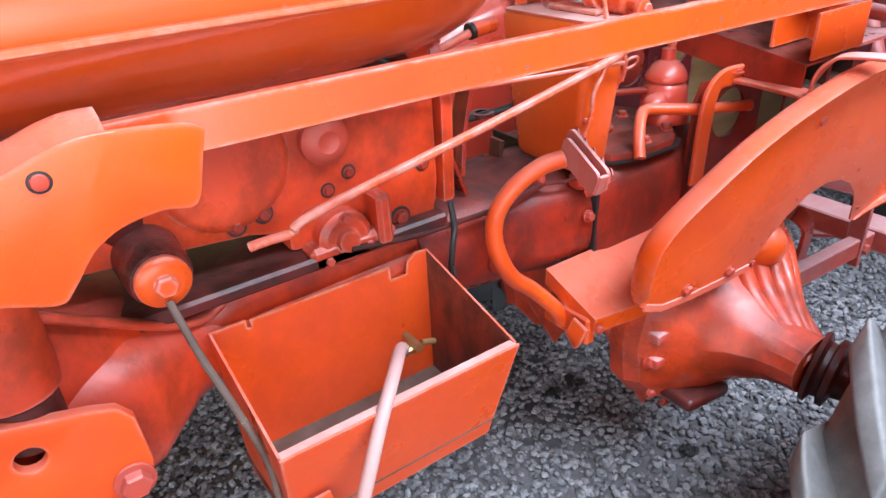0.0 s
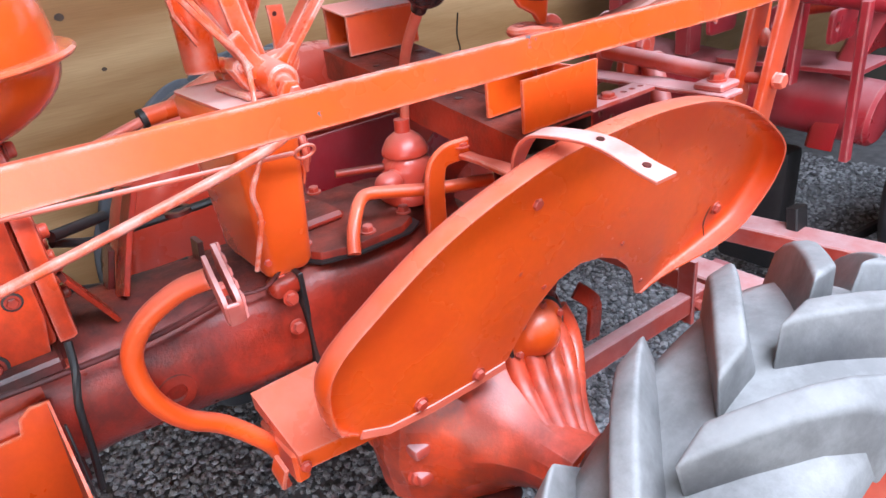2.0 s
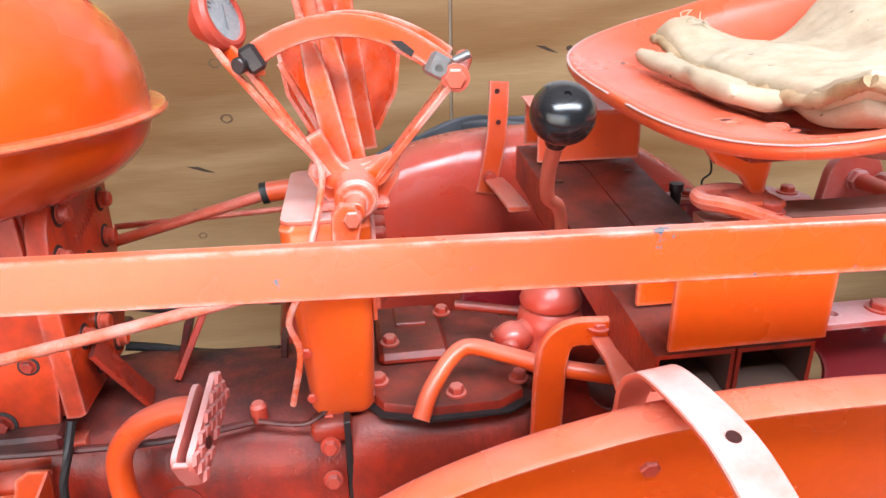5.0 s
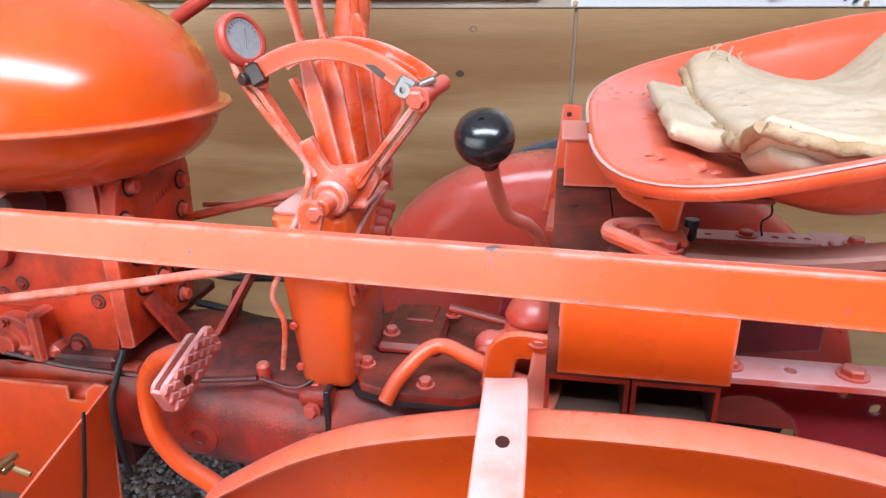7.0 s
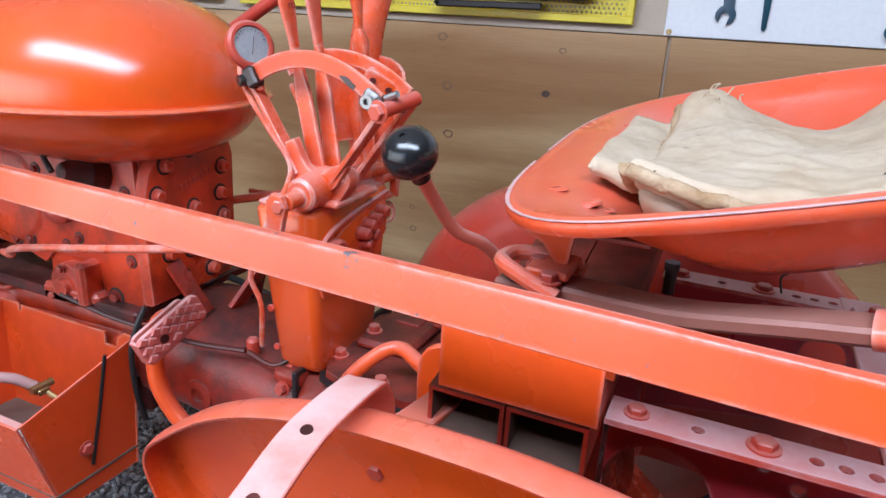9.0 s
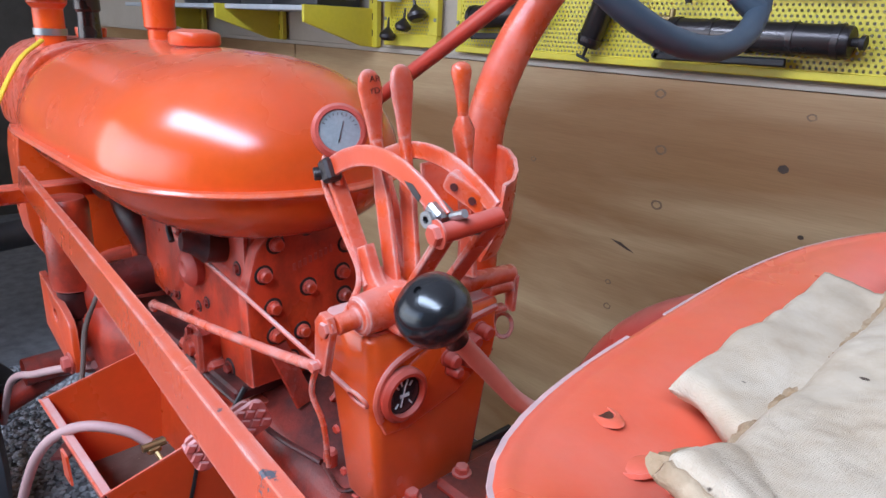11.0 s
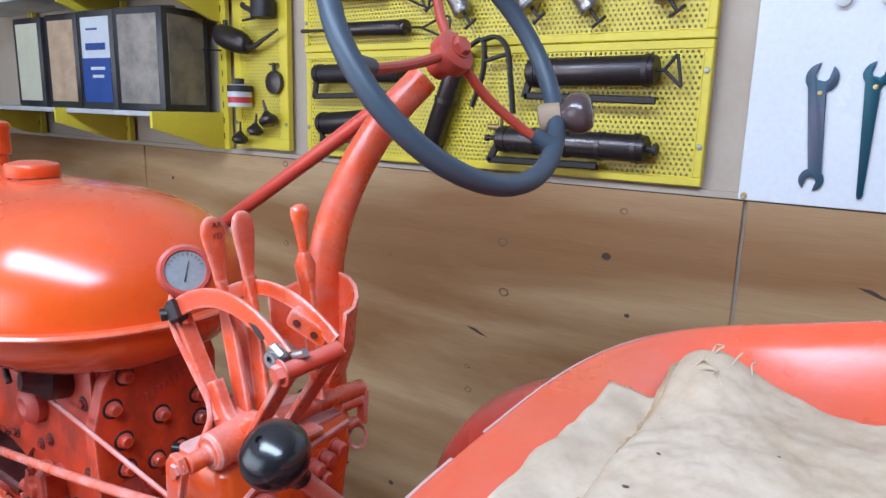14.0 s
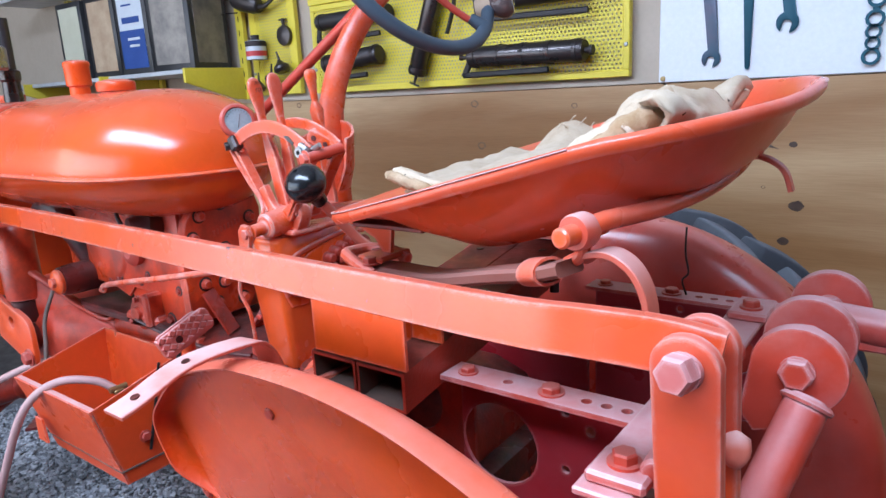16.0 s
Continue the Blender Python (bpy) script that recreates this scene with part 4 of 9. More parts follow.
def gearbox():
    bm = bm_new()
    loft(bm, [oval_ring(x, 1.215, z, w, u, d, 2.6, 32) for x, z, w, u, d in ((0.02, 0.68, 0.105, 0.10, 0.075), (0.08, 0.69, 0.11, 0.095, 0.08), (0.2, 0.69, 0.115, 0.085, 0.095), (0.33, 0.68, 0.125, 0.09, 0.105))])
    th = tp("clutch_housing", bm, m_oily_shade, None, "oily dark red clutch housing casting, top darkened for shade", 50)
    bm = bm_new()
    loft(bm, [oval_ring(x, 1.225, z, w, u, d, 4.5, 32) for x, z, w, u, d in ((0.335, 0.68, 0.14, 0.09, 0.12), (0.36, 0.68, 0.145, 0.095, 0.125), (0.60, 0.67, 0.145, 0.105, 0.14), (0.66, 0.66, 0.14, 0.095, 0.15), (0.69, 0.64, 0.12, 0.08, 0.13))])
    gb = tp("gearbox_housing", bm, m_cast, None, "dusty red gearbox casting", 50)
    bm = bm_new()
    box(bm, (0.331, 1.085, 0.60), (0.338, 1.35, 0.775), 0.001)
    tp("joint_gap", bm, m_wire, gb)
    for bz in (0.745, 0.70, 0.765):
        bolt(th, (0.315, 1.088 if bz < 0.76 else 1.11, bz), (0, -1, 0.2), 0.008, 0.01)
    bm = bm_new()
    box(bm, (0.295, 1.088, 0.745), (0.340, 1.12, 0.772), 0.010, seg=3)
    tp("cast_lug", bm, m_cast, th)
    # inspection plug
    bm = bm_new()
    lathe(bm, [(0, 0), (0.026, 0), (0.027, 0.004), (0.024, 0.012), (0.012, 0.013), (0.010, 0.006), (0, 0.006)], along((0.149, 1.112, 0.677), (0.149, 0.9, 0.677)), 24)
    tp("inspection_plug", bm, m_cast, th)
    # top cover plate
    bm = bm_new()
    plate(bm, [(0.352, 1.14), (0.375, 1.10), (0.42, 1.083), (0.50, 1.083), (0.53, 1.10), (0.545, 1.30), (0.38, 1.30), (0.352, 1.28)], 0.012, Matrix.Translation((0, 0, 0.773)), bev=0.003)
    cv = tp("top_cover", bm, m_cast, None, "dusty red gearbox top cover, oily at its edge")
    bm = bm_new()
    plate(bm, [(0.345, 1.135), (0.37, 1.092), (0.42, 1.075), (0.51, 1.076), (0.54, 1.095), (0.552, 1.308), (0.372, 1.308), (0.345, 1.285)], 0.003, Matrix.Translation((0, 0, 0.7705)))
    tp("gasket", bm, m_wire, cv, "black oily gasket")
    bm = bm_new()
    box(bm, (0.375, 1.17, 0.784), (0.46, 1.30, 0.80), 0.006)
    box(bm, (0.40, 1.24, 0.798), (0.44, 1.29, 0.804), 0.002)
    tp("raised_pad", bm, m_cast, cv)
    for bx, by, bz in ((0.372, 1.14, 0.785), (0.455, 1.103, 0.785), (0.463, 1.268, 0.80), (0.39, 1.20, 0.80), (0.53, 1.12, 0.785), (0.53, 1.22, 0.785)):
        bolt(cv, (bx, by, bz), (0, 0, 1), 0.0085, 0.010)
    # gear lever turret
    bm = bm_new()
    lathe(bm, [(0, 0), (0.047, 0), (0.046, 0.010), (0.041, 0.022), (0.040, 0.045), (0.037, 0.062), (0.030, 0.070), (0.036, 0.072), (0.037, 0.076), (0.034, 0.084), (0.027, 0.096), (0.016, 0.104), (0.012, 0.106), (0.012, 0.125), (0, 0.125)], Matrix.Translation((0.580, 1.17, 0.782)), 32)
    tur = tp("shift_turret", bm, m_guard, None, "bulbous red gear lever turret")
    bm = bm_new()
    bmesh.ops.create_uvsphere(bm, u_segments=18, v_segments=12, radius=0.0205, matrix=Matrix.Translation((0.530, 1.150, 0.822)) @ Matrix.Diagonal((1.1, 1, 0.95, 1)))
    rod(bm, (0.530, 1.150, 0.822), (0.575, 1.168, 0.826), 0.017)
    rod(bm, (0.530, 1.150, 0.822), (0.521, 1.128, 0.818), 0.012, 0.010, 12, 0.002)
    tp("cast_bulb", bm, m_guard, tur)
    bm = bm_new()
    rod(bm, (0.47, 1.2, 0.845), (0.55, 1.18, 0.838), 0.006)
    tp("pin", bm, m_cast, tur)
    # gear lever and knob
    bm = bm_new()
    pipe(bm, [(0.590, 1.175, 0.90), (0.585, 1.160, 0.95), (0.570, 1.130, 0.985), (0.548, 1.097, 1.007), (0.538, 1.066, 1.042), (0.5335, 1.031, 1.081)], 0.0072, 14)
    lev = tp("gear_lever", bm, m_pinkdust, None, "bent red gear lever with a black knob")
    bm = bm_new()
    m = along((0.533, 1.033, 1.078), (0.529, 0.994, 1.128))
    lathe(bm, [(0, -0.002), (0.0098, -0.002), (0.0112, 0.008), (0.0135, 0.013), (0.0205, 0.0175), (0.0255, 0.0245), (0.0275, 0.0325), (0.0268, 0.0405), (0.0235, 0.0480), (0.0165, 0.0540), (0.0080, 0.0568), (0.0030, 0.0572), (0.0026, 0.0545), (0, 0.0545)], m, 32)
    tp("knob", bm, m_black, lev, "glossy black knob", 60)
    # bent pipe lever over the cover
    bm = bm_new()
    sweep(bm, smooth_path([(0.412, 1.074, 0.776), (0.425, 1.09, 0.80), (0.452, 1.112, 0.826), (0.475, 1.12, 0.832), (0.51, 1.10, 0.83), (0.56, 1.07, 0.826), (0.64, 1.04, 0.822)], 6), disc_section(0.0095, 14))
    tp("bent_pipe_handle", bm, m_paint, None, "bent orange pipe handle")
    # cable and levers on the clutch housing
    bm = bm_new()
    pipe(bm, [(0.24, 1.11, 0.77), (0.29, 1.10, 0.768), (0.32, 1.105, 0.785)], 0.003, 8)
    pipe(bm, [(-0.10, 1.085, 0.79), (-0.02, 1.09, 0.775), (0.06, 1.095, 0.768), (0.15, 1.10, 0.765), (0.235, 1.11, 0.77)], 0.004, 8)
    tp("cable_conduit", bm, m_grimy_shade)
    bm = bm_new()
    lathe(bm, [(0, 0), (0.009, 0), (0.009, 0.018), (0.006, 0.022), (0, 0.022)], Matrix.Translation((0.24, 1.12, 0.765)), 12)
    tp("cable_clamp", bm, m_boltred)
    bm = bm_new()
    pipe(bm, [(0.06, 1.10, 0.80), (0.055, 1.085, 0.77), (0.045, 1.08, 0.73), (0.04, 1.085, 0.66), (0.035, 1.10, 0.6)], 0.0045, 8)
    tp("bent_wire", bm, m_wire)
    bm = bm_new()
    sweep(bm, smooth_path([(0.08, 1.14, 0.86), (0.10, 1.15, 0.82), (0.12, 1.16, 0.78)], 5), flat_section(0.006, 0.03), up=(0, 1, 0))
    sweep(bm, smooth_path([(0.2, 1.25, 0.90), (0.17, 1.23, 0.84), (0.14, 1.2, 0.78)], 5), flat_section(0.008, 0.035), up=(0, 1, 0))
    tp("clutch_lever", bm, m_oily_shade)
    bm = bm_new()
    rod(bm, (0.09, 1.2, 0.885), (0.16, 1.26, 0.87), 0.007)
    pipe(bm, [(0.09, 1.22, 0.87), (0.14, 1.25, 0.845), (0.2, 1.28, 0.835), (0.30, 1.27, 0.84), (0.33, 1.24, 0.86)], 0.006, 10)
    tp("fuel_hose", bm, m_wire, None, "black rubber fuel hose")
    bm = bm_new()
    pipe(bm, [(0.06, 1.28, 0.785), (0.10, 1.29, 0.772), (0.15, 1.295, 0.757), (0.20, 1.295, 0.752), (0.25, 1.27, 0.765)], 0.006, 10)
    tp("dark_pipe", bm, m_wire, None, "black oil pipe")
    for p0, p1 in (((0.151, 1.25, 0.83), (0.125, 1.25, 0.74)), ((0.262, 1.25, 0.80), (0.25, 1.25, 0.70))):
        bm = bm_new()
        sweep(bm, [p0, p1], flat_section(0.008, 0.030), up=(0, 1, 0))
        tp("support_strap", bm, m_grimy_shade)
    # cross tubes to the far side of the control box
    bm = bm_new()
    rod(bm, (0.06, 1.30, 0.917), (0.255, 1.30, 0.968), 0.007)
    tb_ = tp("brake_tube", bm, m_worn, None, "slim orange tube behind the control box")
    bm = bm_new()
    rod(bm, (0.253, 1.30, 0.970), (0.30, 1.30, 0.974), 0.0125, seg=18, bev=0.002)
    tp("tube_socket", bm, m_paint, tb_)
    bm = bm_new()
    rod(bm, (0.2475, 1.30, 0.9685), (0.2555, 1.30, 0.970), 0.0135, seg=18)
    tp("tube_collar", bm, m_wire, tb_)
    bm = bm_new()
    rod(bm, (0.053, 1.35, 0.921), (0.30, 1.35, 0.933), 0.004)
    tp("thin_tube", bm, m_worn)
    bm = bm_new()
    lathe(bm, [(0.012, 0), (0.020, 0), (0.020, 0.006), (0.012, 0.006)], along((0.255, 1.28, 0.835), (0.255, 1.28, 0.86)), 18)
    tp("ring_clip", bm, m_grimy_shade)


gearbox()


def control_tower():
    # sheet-metal box with an instrument panel facing the seat
    bm = bm_new()
    rings = []
    for z, x0, x1, y0, y1 in ((0.772, 0.302, 0.362, 1.106, 1.240), (0.782, 0.298, 0.366, 1.100, 1.246), (0.95, 0.288, 0.372, 1.082, 1.266), (0.994, 0.286, 0.372, 1.078, 1.268), (1.0, 0.290, 0.368, 1.082, 1.264)):
        rings.append([(x, y, z) for x, y in rounded(x0, y0, x1, y1, 0.013, 5)])
    loft(bm, rings)
    tw = tp("control_tower", bm, m_gloss, None, "orange-red sheet-metal control box with an ammeter", 40)
    for bz in (0.80, 0.86, 0.93):
        bolt(tw, (0.30, 1.09 if bz > 0.82 else 1.10, bz), (0, -1, 0), 0.005, 0.004, m_boltred, 0)
    # panel plate with rounded shape
    YZ = Matrix(((0, 0, 1, 0.370), (1, 0, 0, 0), (0, 1, 0, 0), (0, 0, 0, 1)))
    bm = bm_new()
    plate(bm, [(1.09, 0.905), (1.10, 0.885), (1.13, 0.882), (1.20, 0.90), (1.255, 0.93), (1.26, 0.955), (1.252, 0.985), (1.20, 0.98), (1.145, 0.965), (1.105, 0.945), (1.093, 0.925)], 0.004, YZ, bev=0.002)
    pl = tp("instrument_panel", bm, m_paint, tw)
    m = along((0.3735, 1.118, 0.929), (0.5, 1.118, 0.929))
    bm = bm_new()
    lathe(bm, [(0.021, 0), (0.030, 0), (0.030, 0.008), (0.026, 0.012), (0.0225, 0.012), (0.021, 0.006)], m, 30)
    tp("ammeter_bezel", bm, m_boltred, tw)
    bm = bm_new()
    lathe(bm, [(0, 0), (0.0215, 0), (0.0215, 0.005), (0, 0.005)], m, 28)
    tp("ammeter_dial", bm, m_dialblack, tw, "black ammeter dial with white marks")
    bm = bm_new()
    for a in (50, 75, 105, 130, 230, 310):
        c, s = math.cos(radians(a)), math.sin(radians(a))
        rod(bm, m @ V((0.011 * c, 0.011 * s, 0.0056)), m @ V((0.017 * c, 0.017 * s, 0.0056)), 0.0009, seg=6)
    rod(bm, m @ V((-0.004, -0.013, 0.006)), m @ V((0.002, 0.012, 0.006)), 0.0009, seg=6)
    box(bm, (0.379, 1.113, 0.926), (0.3795, 1.125, 0.930), 0)
    tp("dial_marks", bm, m_dialwhite, tw)
    for ky, kz in ((1.183, 0.949), (1.197, 0.957), (1.214, 0.962), (1.188, 0.934), (1.232, 0.968), (1.207, 0.942)):
        rr = 0.0085 if kz > 0.94 else 0.007
        bm = bm_new()
        lathe(bm, [(0, 0), (rr * 1.2, 0), (rr * 1.2, 0.004), (rr, 0.005), (rr, 0.016), (rr * 0.7, 0.019), (0, 0.019)], along((0.372, ky, kz), (0.5, ky, kz)), 14)
        part("switch_knob", bm, m_boltred if kz > 0.93 else m_steel, tw)
    # raised dusty ridge round the dial and up to the far corner, and the seam below
    bm = bm_new()
    sweep(bm, smooth_path([(0.3745, 1.092, 0.905), (0.3745, 1.086, 0.928), (0.3745, 1.093, 0.950), (0.3745, 1.112, 0.966), (0.3745, 1.150, 0.976), (0.3745, 1.205, 0.984), (0.3745, 1.256, 0.990)], 6), flat_section(0.008, 0.006, 0.002), up=(1, 0, 0))
    tp("panel_ridge", bm, m_pinkdust, tw)
    bm = bm_new()
    sweep(bm, smooth_path([(0.3725, 1.105, 0.893), (0.3725, 1.15, 0.900), (0.3725, 1.21, 0.918), (0.3725, 1.258, 0.935)], 5), flat_section(0.003, 0.002), up=(1, 0, 0))
    tp("panel_seam", bm, m_cast, tw)
    bm = bm_new()
    plate(bm, rounded(0.288, 1.080, 0.370, 1.266, 0.013, 6), 0.0035, Matrix.Translation((0, 0, 1.0)), bev=0.001)
    tp("top_plate", bm, m_pinkdust, tw, "dusty top plate")
    # wire pull ring on the wall side
    bm = bm_new()
    ra, rb = V((0.78, 0.60, 0.1)).normalized(), V((-0.25, 0.2, 0.94)).normalized()
    ring = [V((0.351, 1.298, 0.946)) + ra * 0.011 * math.cos(a) + rb * 0.0145 * math.sin(a) for a in [2 * math.pi * k / 24 for k in range(24)]]
    sweep(bm, ring, disc_section(0.0027, 8), up=ra.cross(rb), closed=True)
    pipe(bm, [(0.346, 1.290, 0.958), (0.343, 1.278, 0.965), (0.342, 1.262, 0.968)], 0.0028, 8)
    tp("pull_ring", bm, m_dusty, None, "wire pull ring beside the instrument panel")
    # throttle link
    bm = bm_new()
    sweep(bm, smooth_path([(0.345, 1.045, 0.975), (0.30, 1.05, 0.955), (0.10, 1.055, 0.912), (-0.145, 1.062, 0.864), (-0.175, 1.068, 0.846), (-0.20, 1.075, 0.842), (-0.222, 1.085, 0.836)], 6), disc_section(0.0058, 12))
    tp("throttle_link", bm, m_dusty, None, "bent dusty throttle link rod")
    # straight pull rod with a looped wire end, on the near side of the box
    bm = bm_new()
    rod(bm, (-0.20, 1.1105, 0.9658), (0.352, 1.0700, 0.9390), 0.0030, seg=10)
    ra, rb = V((0.97, 0.05, -0.06)).normalized(), V((0.10, -0.45, 0.89)).normalized()
    ring = [V((0.3665, 1.0690, 0.9370)) + ra * 0.0135 * math.cos(a) + rb * 0.0098 * math.sin(a) for a in [2 * math.pi * k / 24 for k in range(24)]]
    sweep(bm, ring, disc_section(0.0021, 8), up=ra.cross(rb), closed=True)
    tp("pull_rod", bm, m_pinkdust, None, "thin straight pull rod with a looped end")
    # shaft across the top with end cranks
    bm = bm_new()
    rod(bm, (0.360, 1.072, 1.022), (0.361, 1.13, 1.026), 0.020, 0.023, 26, 0.003)
    rod(bm, (0.357, 1.050, 1.018), (0.359, 1.074, 1.021), 0.010, 0.010, 16, 0.001)
    rod(bm, (0.362, 1.15, 1.028), (0.364, 1.29, 1.02), 0.011, 0.011, 16)
    sh = tp("lever_shaft", bm, m_dusty, None, "orange lever shaft and bracket on top of the control box")
    bm = bm_new()
    ears = [(p.x, p.z) for p in smooth_path([(0.316, 0, 1.040), (0.322, 0, 1.050), (0.338, 0, 1.050), (0.360, 0, 1.046), (0.382, 0, 1.050), (0.398, 0, 1.048), (0.404, 0, 1.036), (0.396, 0, 1.020), (0.380, 0, 1.002), (0.344, 0, 1.002), (0.328, 0, 1.018)], 3)]
    plate(bm, ears, 0.022, XZ(1.132), bev=0.003)
    box(bm, (0.322, 1.10, 1.003), (0.392, 1.2, 1.012), 0.003)
    for ex, ez in ((0.327, 1.042), (0.393, 1.040)):
        rod(bm, (ex, 1.111, ez), (ex, 1.106, ez), 0.005, seg=12, bev=0.001)
    br = tp("shaft_bracket", bm, m_dusty, sh)
    bm = bm_new()
    plate(bm, [(0.335, 0.965), (0.352, 0.965), (0.364, 1.015), (0.358, 1.028), (0.345, 1.03), (0.337, 1.02)], 0.008, XZ(1.047), bev=0.002)
    cr = tp("crank_arm", bm, m_dusty, sh)
    bolt(sh, (0.355, 1.044, 1.016), (0, -1, 0), 0.008, 0.008, m_pinkdust, 1.1)
    bolt(sh, (0.343, 1.039, 0.974), (0, -1, 0), 0.006, 0.008, m_pinkdust, 1.1)
    bm = bm_new()
    rod(bm, (0.364, 1.25, 1.008), (0.366, 1.285, 1.008), 0.009, seg=14)
    plate(bm, [(0.362, 0.975), (0.374, 0.975), (0.376, 1.02), (0.36, 1.02)], 0.006, XZ(1.292), bev=0.001)
    box(bm, (0.352, 1.26, 0.972), (0.366, 1.29, 0.98), 0.002)
    tp("far_crank", bm, m_dusty, sh)


control_tower()


def lever(name, base, top, label, ball=False):
    """A flat hand lever: a strap at its foot, twisted into a thin neck and a broad paddle, or into a round grip with a ball end."""
    b, t = V(base), V(top)
    d = (t - b).normalized()
    ax = (V((1, 0, 0)) - d * d.x).normalized()
    ay = d.cross(ax)

    def run(rows):
        bm = bm_new()
        rings = []
        for f, wx, wy, p in rows:
            ring = []
            for k in range(16):
                a = 2 * math.pi * k / 16
                c, sn = math.cos(a), math.sin(a)
                r = (abs(c) ** p + abs(sn) ** p) ** (-1 / p)
                ring.append(b.lerp(t, f) + ax * (wx * r * c) + ay * (wy * r * sn))
            rings.append(ring)
        loft(bm, rings)
        return bm
    if ball:
        foot = ((0, 0.010, 0.0035, 8), (0.58, 0.010, 0.0035, 8), (0.62, 0.010, 0.006, 6), (0.70, 0.010, 0.0095, 4), (0.76, 0.0055, 0.006, 2.2))
        grip = ((0.74, 0.005, 0.0055, 2), (0.82, 0.0055, 0.0065, 2), (0.90, 0.0075, 0.009, 2), (0.955, 0.0095, 0.0115, 2), (0.985, 0.008, 0.010, 2), (1.0, 0.003, 0.004, 2))
    else:
        foot = ((0, 0.0115, 0.003, 8), (0.45, 0.0110, 0.003, 8), (0.54, 0.0085, 0.0036, 6), (0.63, 0.0055, 0.0052, 4), (0.70, 0.0036, 0.0066, 4))
        grip = ((0.69, 0.0036, 0.0066, 4), (0.77, 0.0032, 0.0088, 4), (0.85, 0.0036, 0.0118, 3.5), (0.92, 0.0042, 0.0138, 3), (0.965, 0.0042, 0.0122, 2.6), (0.99, 0.0032, 0.0078, 2.2), (1.0, 0.0015, 0.003, 2))
    lv = tp(name, run(foot), m_dusty, None, label, 40)
    tp("lever_grip", run(grip), m_dusty, lv, "", 60)
    return lv


def levers():
    lv = lever("throttle_lever", (0.352, 1.125, 1.03), (0.308, 1.122, 1.248), "flat orange hand lever with worn lettering")
    up_ = (V((0.308, 1.122, 1.248)) - V((0.352, 1.125, 1.03))).normalized()
    out_ = (V((1, -0.35, 0)) - up_ * V((1, -0.35, 0)).dot(up_)).normalized()
    for word, f in (("REAR", 0.945), ("HYD", 0.895)):
        cu = bpy.data.curves.new("lettering", 'FONT')
        cu.body, cu.size, cu.align_x, cu.extrude = word, 0.0082, 'CENTER', 0.0002
        me = bpy.data.meshes.new_from_object(bpy.data.objects.new("lettering", cu))
        at_ = V((0.352, 1.125, 1.03)).lerp(V((0.308, 1.122, 1.248)), f) + out_ * 0.0046
        me.transform(Matrix.Translation(at_) @ Matrix((up_.cross(out_), up_, out_)).transposed().to_4x4())
        bm = bm_new()
        bm.from_mesh(me)
        part("lettering", bm, m_grimy_shade, lv, "worn dark hand-painted letters", False)
    lever("choke_lever", (0.364, 1.14, 1.03), (0.329, 1.145, 1.254), "flat orange hand lever")
    lv3 = lever("hydraulic_lever", (0.378, 1.205, 1.04), (0.353, 1.202, 1.258), "orange hydraulic control lever with a ball end", True)
    # quadrant: two arms and a toothed arc
    q = None
    for p0, p1, w in (((0.336, 1.108, 1.040), (0.272, 1.108, 1.140), 0.019), ((0.350, 1.150, 1.035), (0.298, 1.152, 1.138), 0.017), ((0.380, 1.112, 1.032), (0.457, 1.095, 1.128), 0.022), ((0.388, 1.150, 1.030), (0.470, 1.138, 1.134), 0.024)):
        bm = bm_new()
        sweep(bm, [p0, p1], flat_section(0.006, w), up=(0, 1, 0))
        ob = tp("quadrant_arm", bm, m_dusty, None, "orange lever quadrant arm")
        q = q or ob

    def arc(y, up, n=14):
        pts = []
        for k in range(n + 1):
            f = k / n
            x = 0.280 + (0.448 - 0.280) * f
            z = 1.150 + (1.136 - 1.150) * f + up * 4 * f * (1 - f)
            pts.append((x, y, z))
        return pts
    bm = bm_new()
    sweep(bm, arc(1.098, 0.030), flat_section(0.004, 0.020), up=(0, 0, 1))
    tp("guide_arc", bm, m_worn, q, "worn curved guide strip")
    bm = bm_new()
    foot = [(p.x, p.z) for p in smooth_path([(0.318, 0, 1.075), (0.326, 0, 1.052), (0.330, 0, 1.030), (0.350, 0, 1.024), (0.384, 0, 1.026), (0.396, 0, 1.040), (0.404, 0, 1.056), (0.388, 0, 1.056), (0.368, 0, 1.044), (0.350, 0, 1.050), (0.332, 0, 1.082)], 3)]
    plate(bm, foot, 0.012, XZ(1.113), bev=0.003)
    tp("cast_foot", bm, m_dusty, q)
    bm = bm_new()
    plate(bm, [(0.398, 1.160), (0.409, 1.159), (0.420, 1.150), (0.417, 1.145), (0.408, 1.151)], 0.0008, XZ(1.0960))
    tp("bare_patch", bm, m_gun, q, "bare grey metal where paint has chipped")
    bm = bm_new()
    sweep(bm, [(x + 0.01, y, z + 0.004) for x, y, z in arc(1.15, 0.028)], flat_section(0.004, 0.017), up=(0, 0, 1))
    tp("guide_arc", bm, m_dusty, q)
    bm = bm_new()
    box(bm, (0.272, 1.088, 1.136), (0.288, 1.106, 1.160), 0.003, Matrix.Translation((0.28, 1.1, 1.148)) @ Matrix.Rotation(radians(-28), 4, 'Y') @ Matrix.Translation((-0.28, -1.1, -1.148)))
    rod(bm, (0.268, 1.085, 1.143), (0.276, 1.10, 1.145), 0.007, seg=12, bev=0.001)
    tp("clip", bm, m_gun, q, "dark steel clip")
    bm = bm_new()
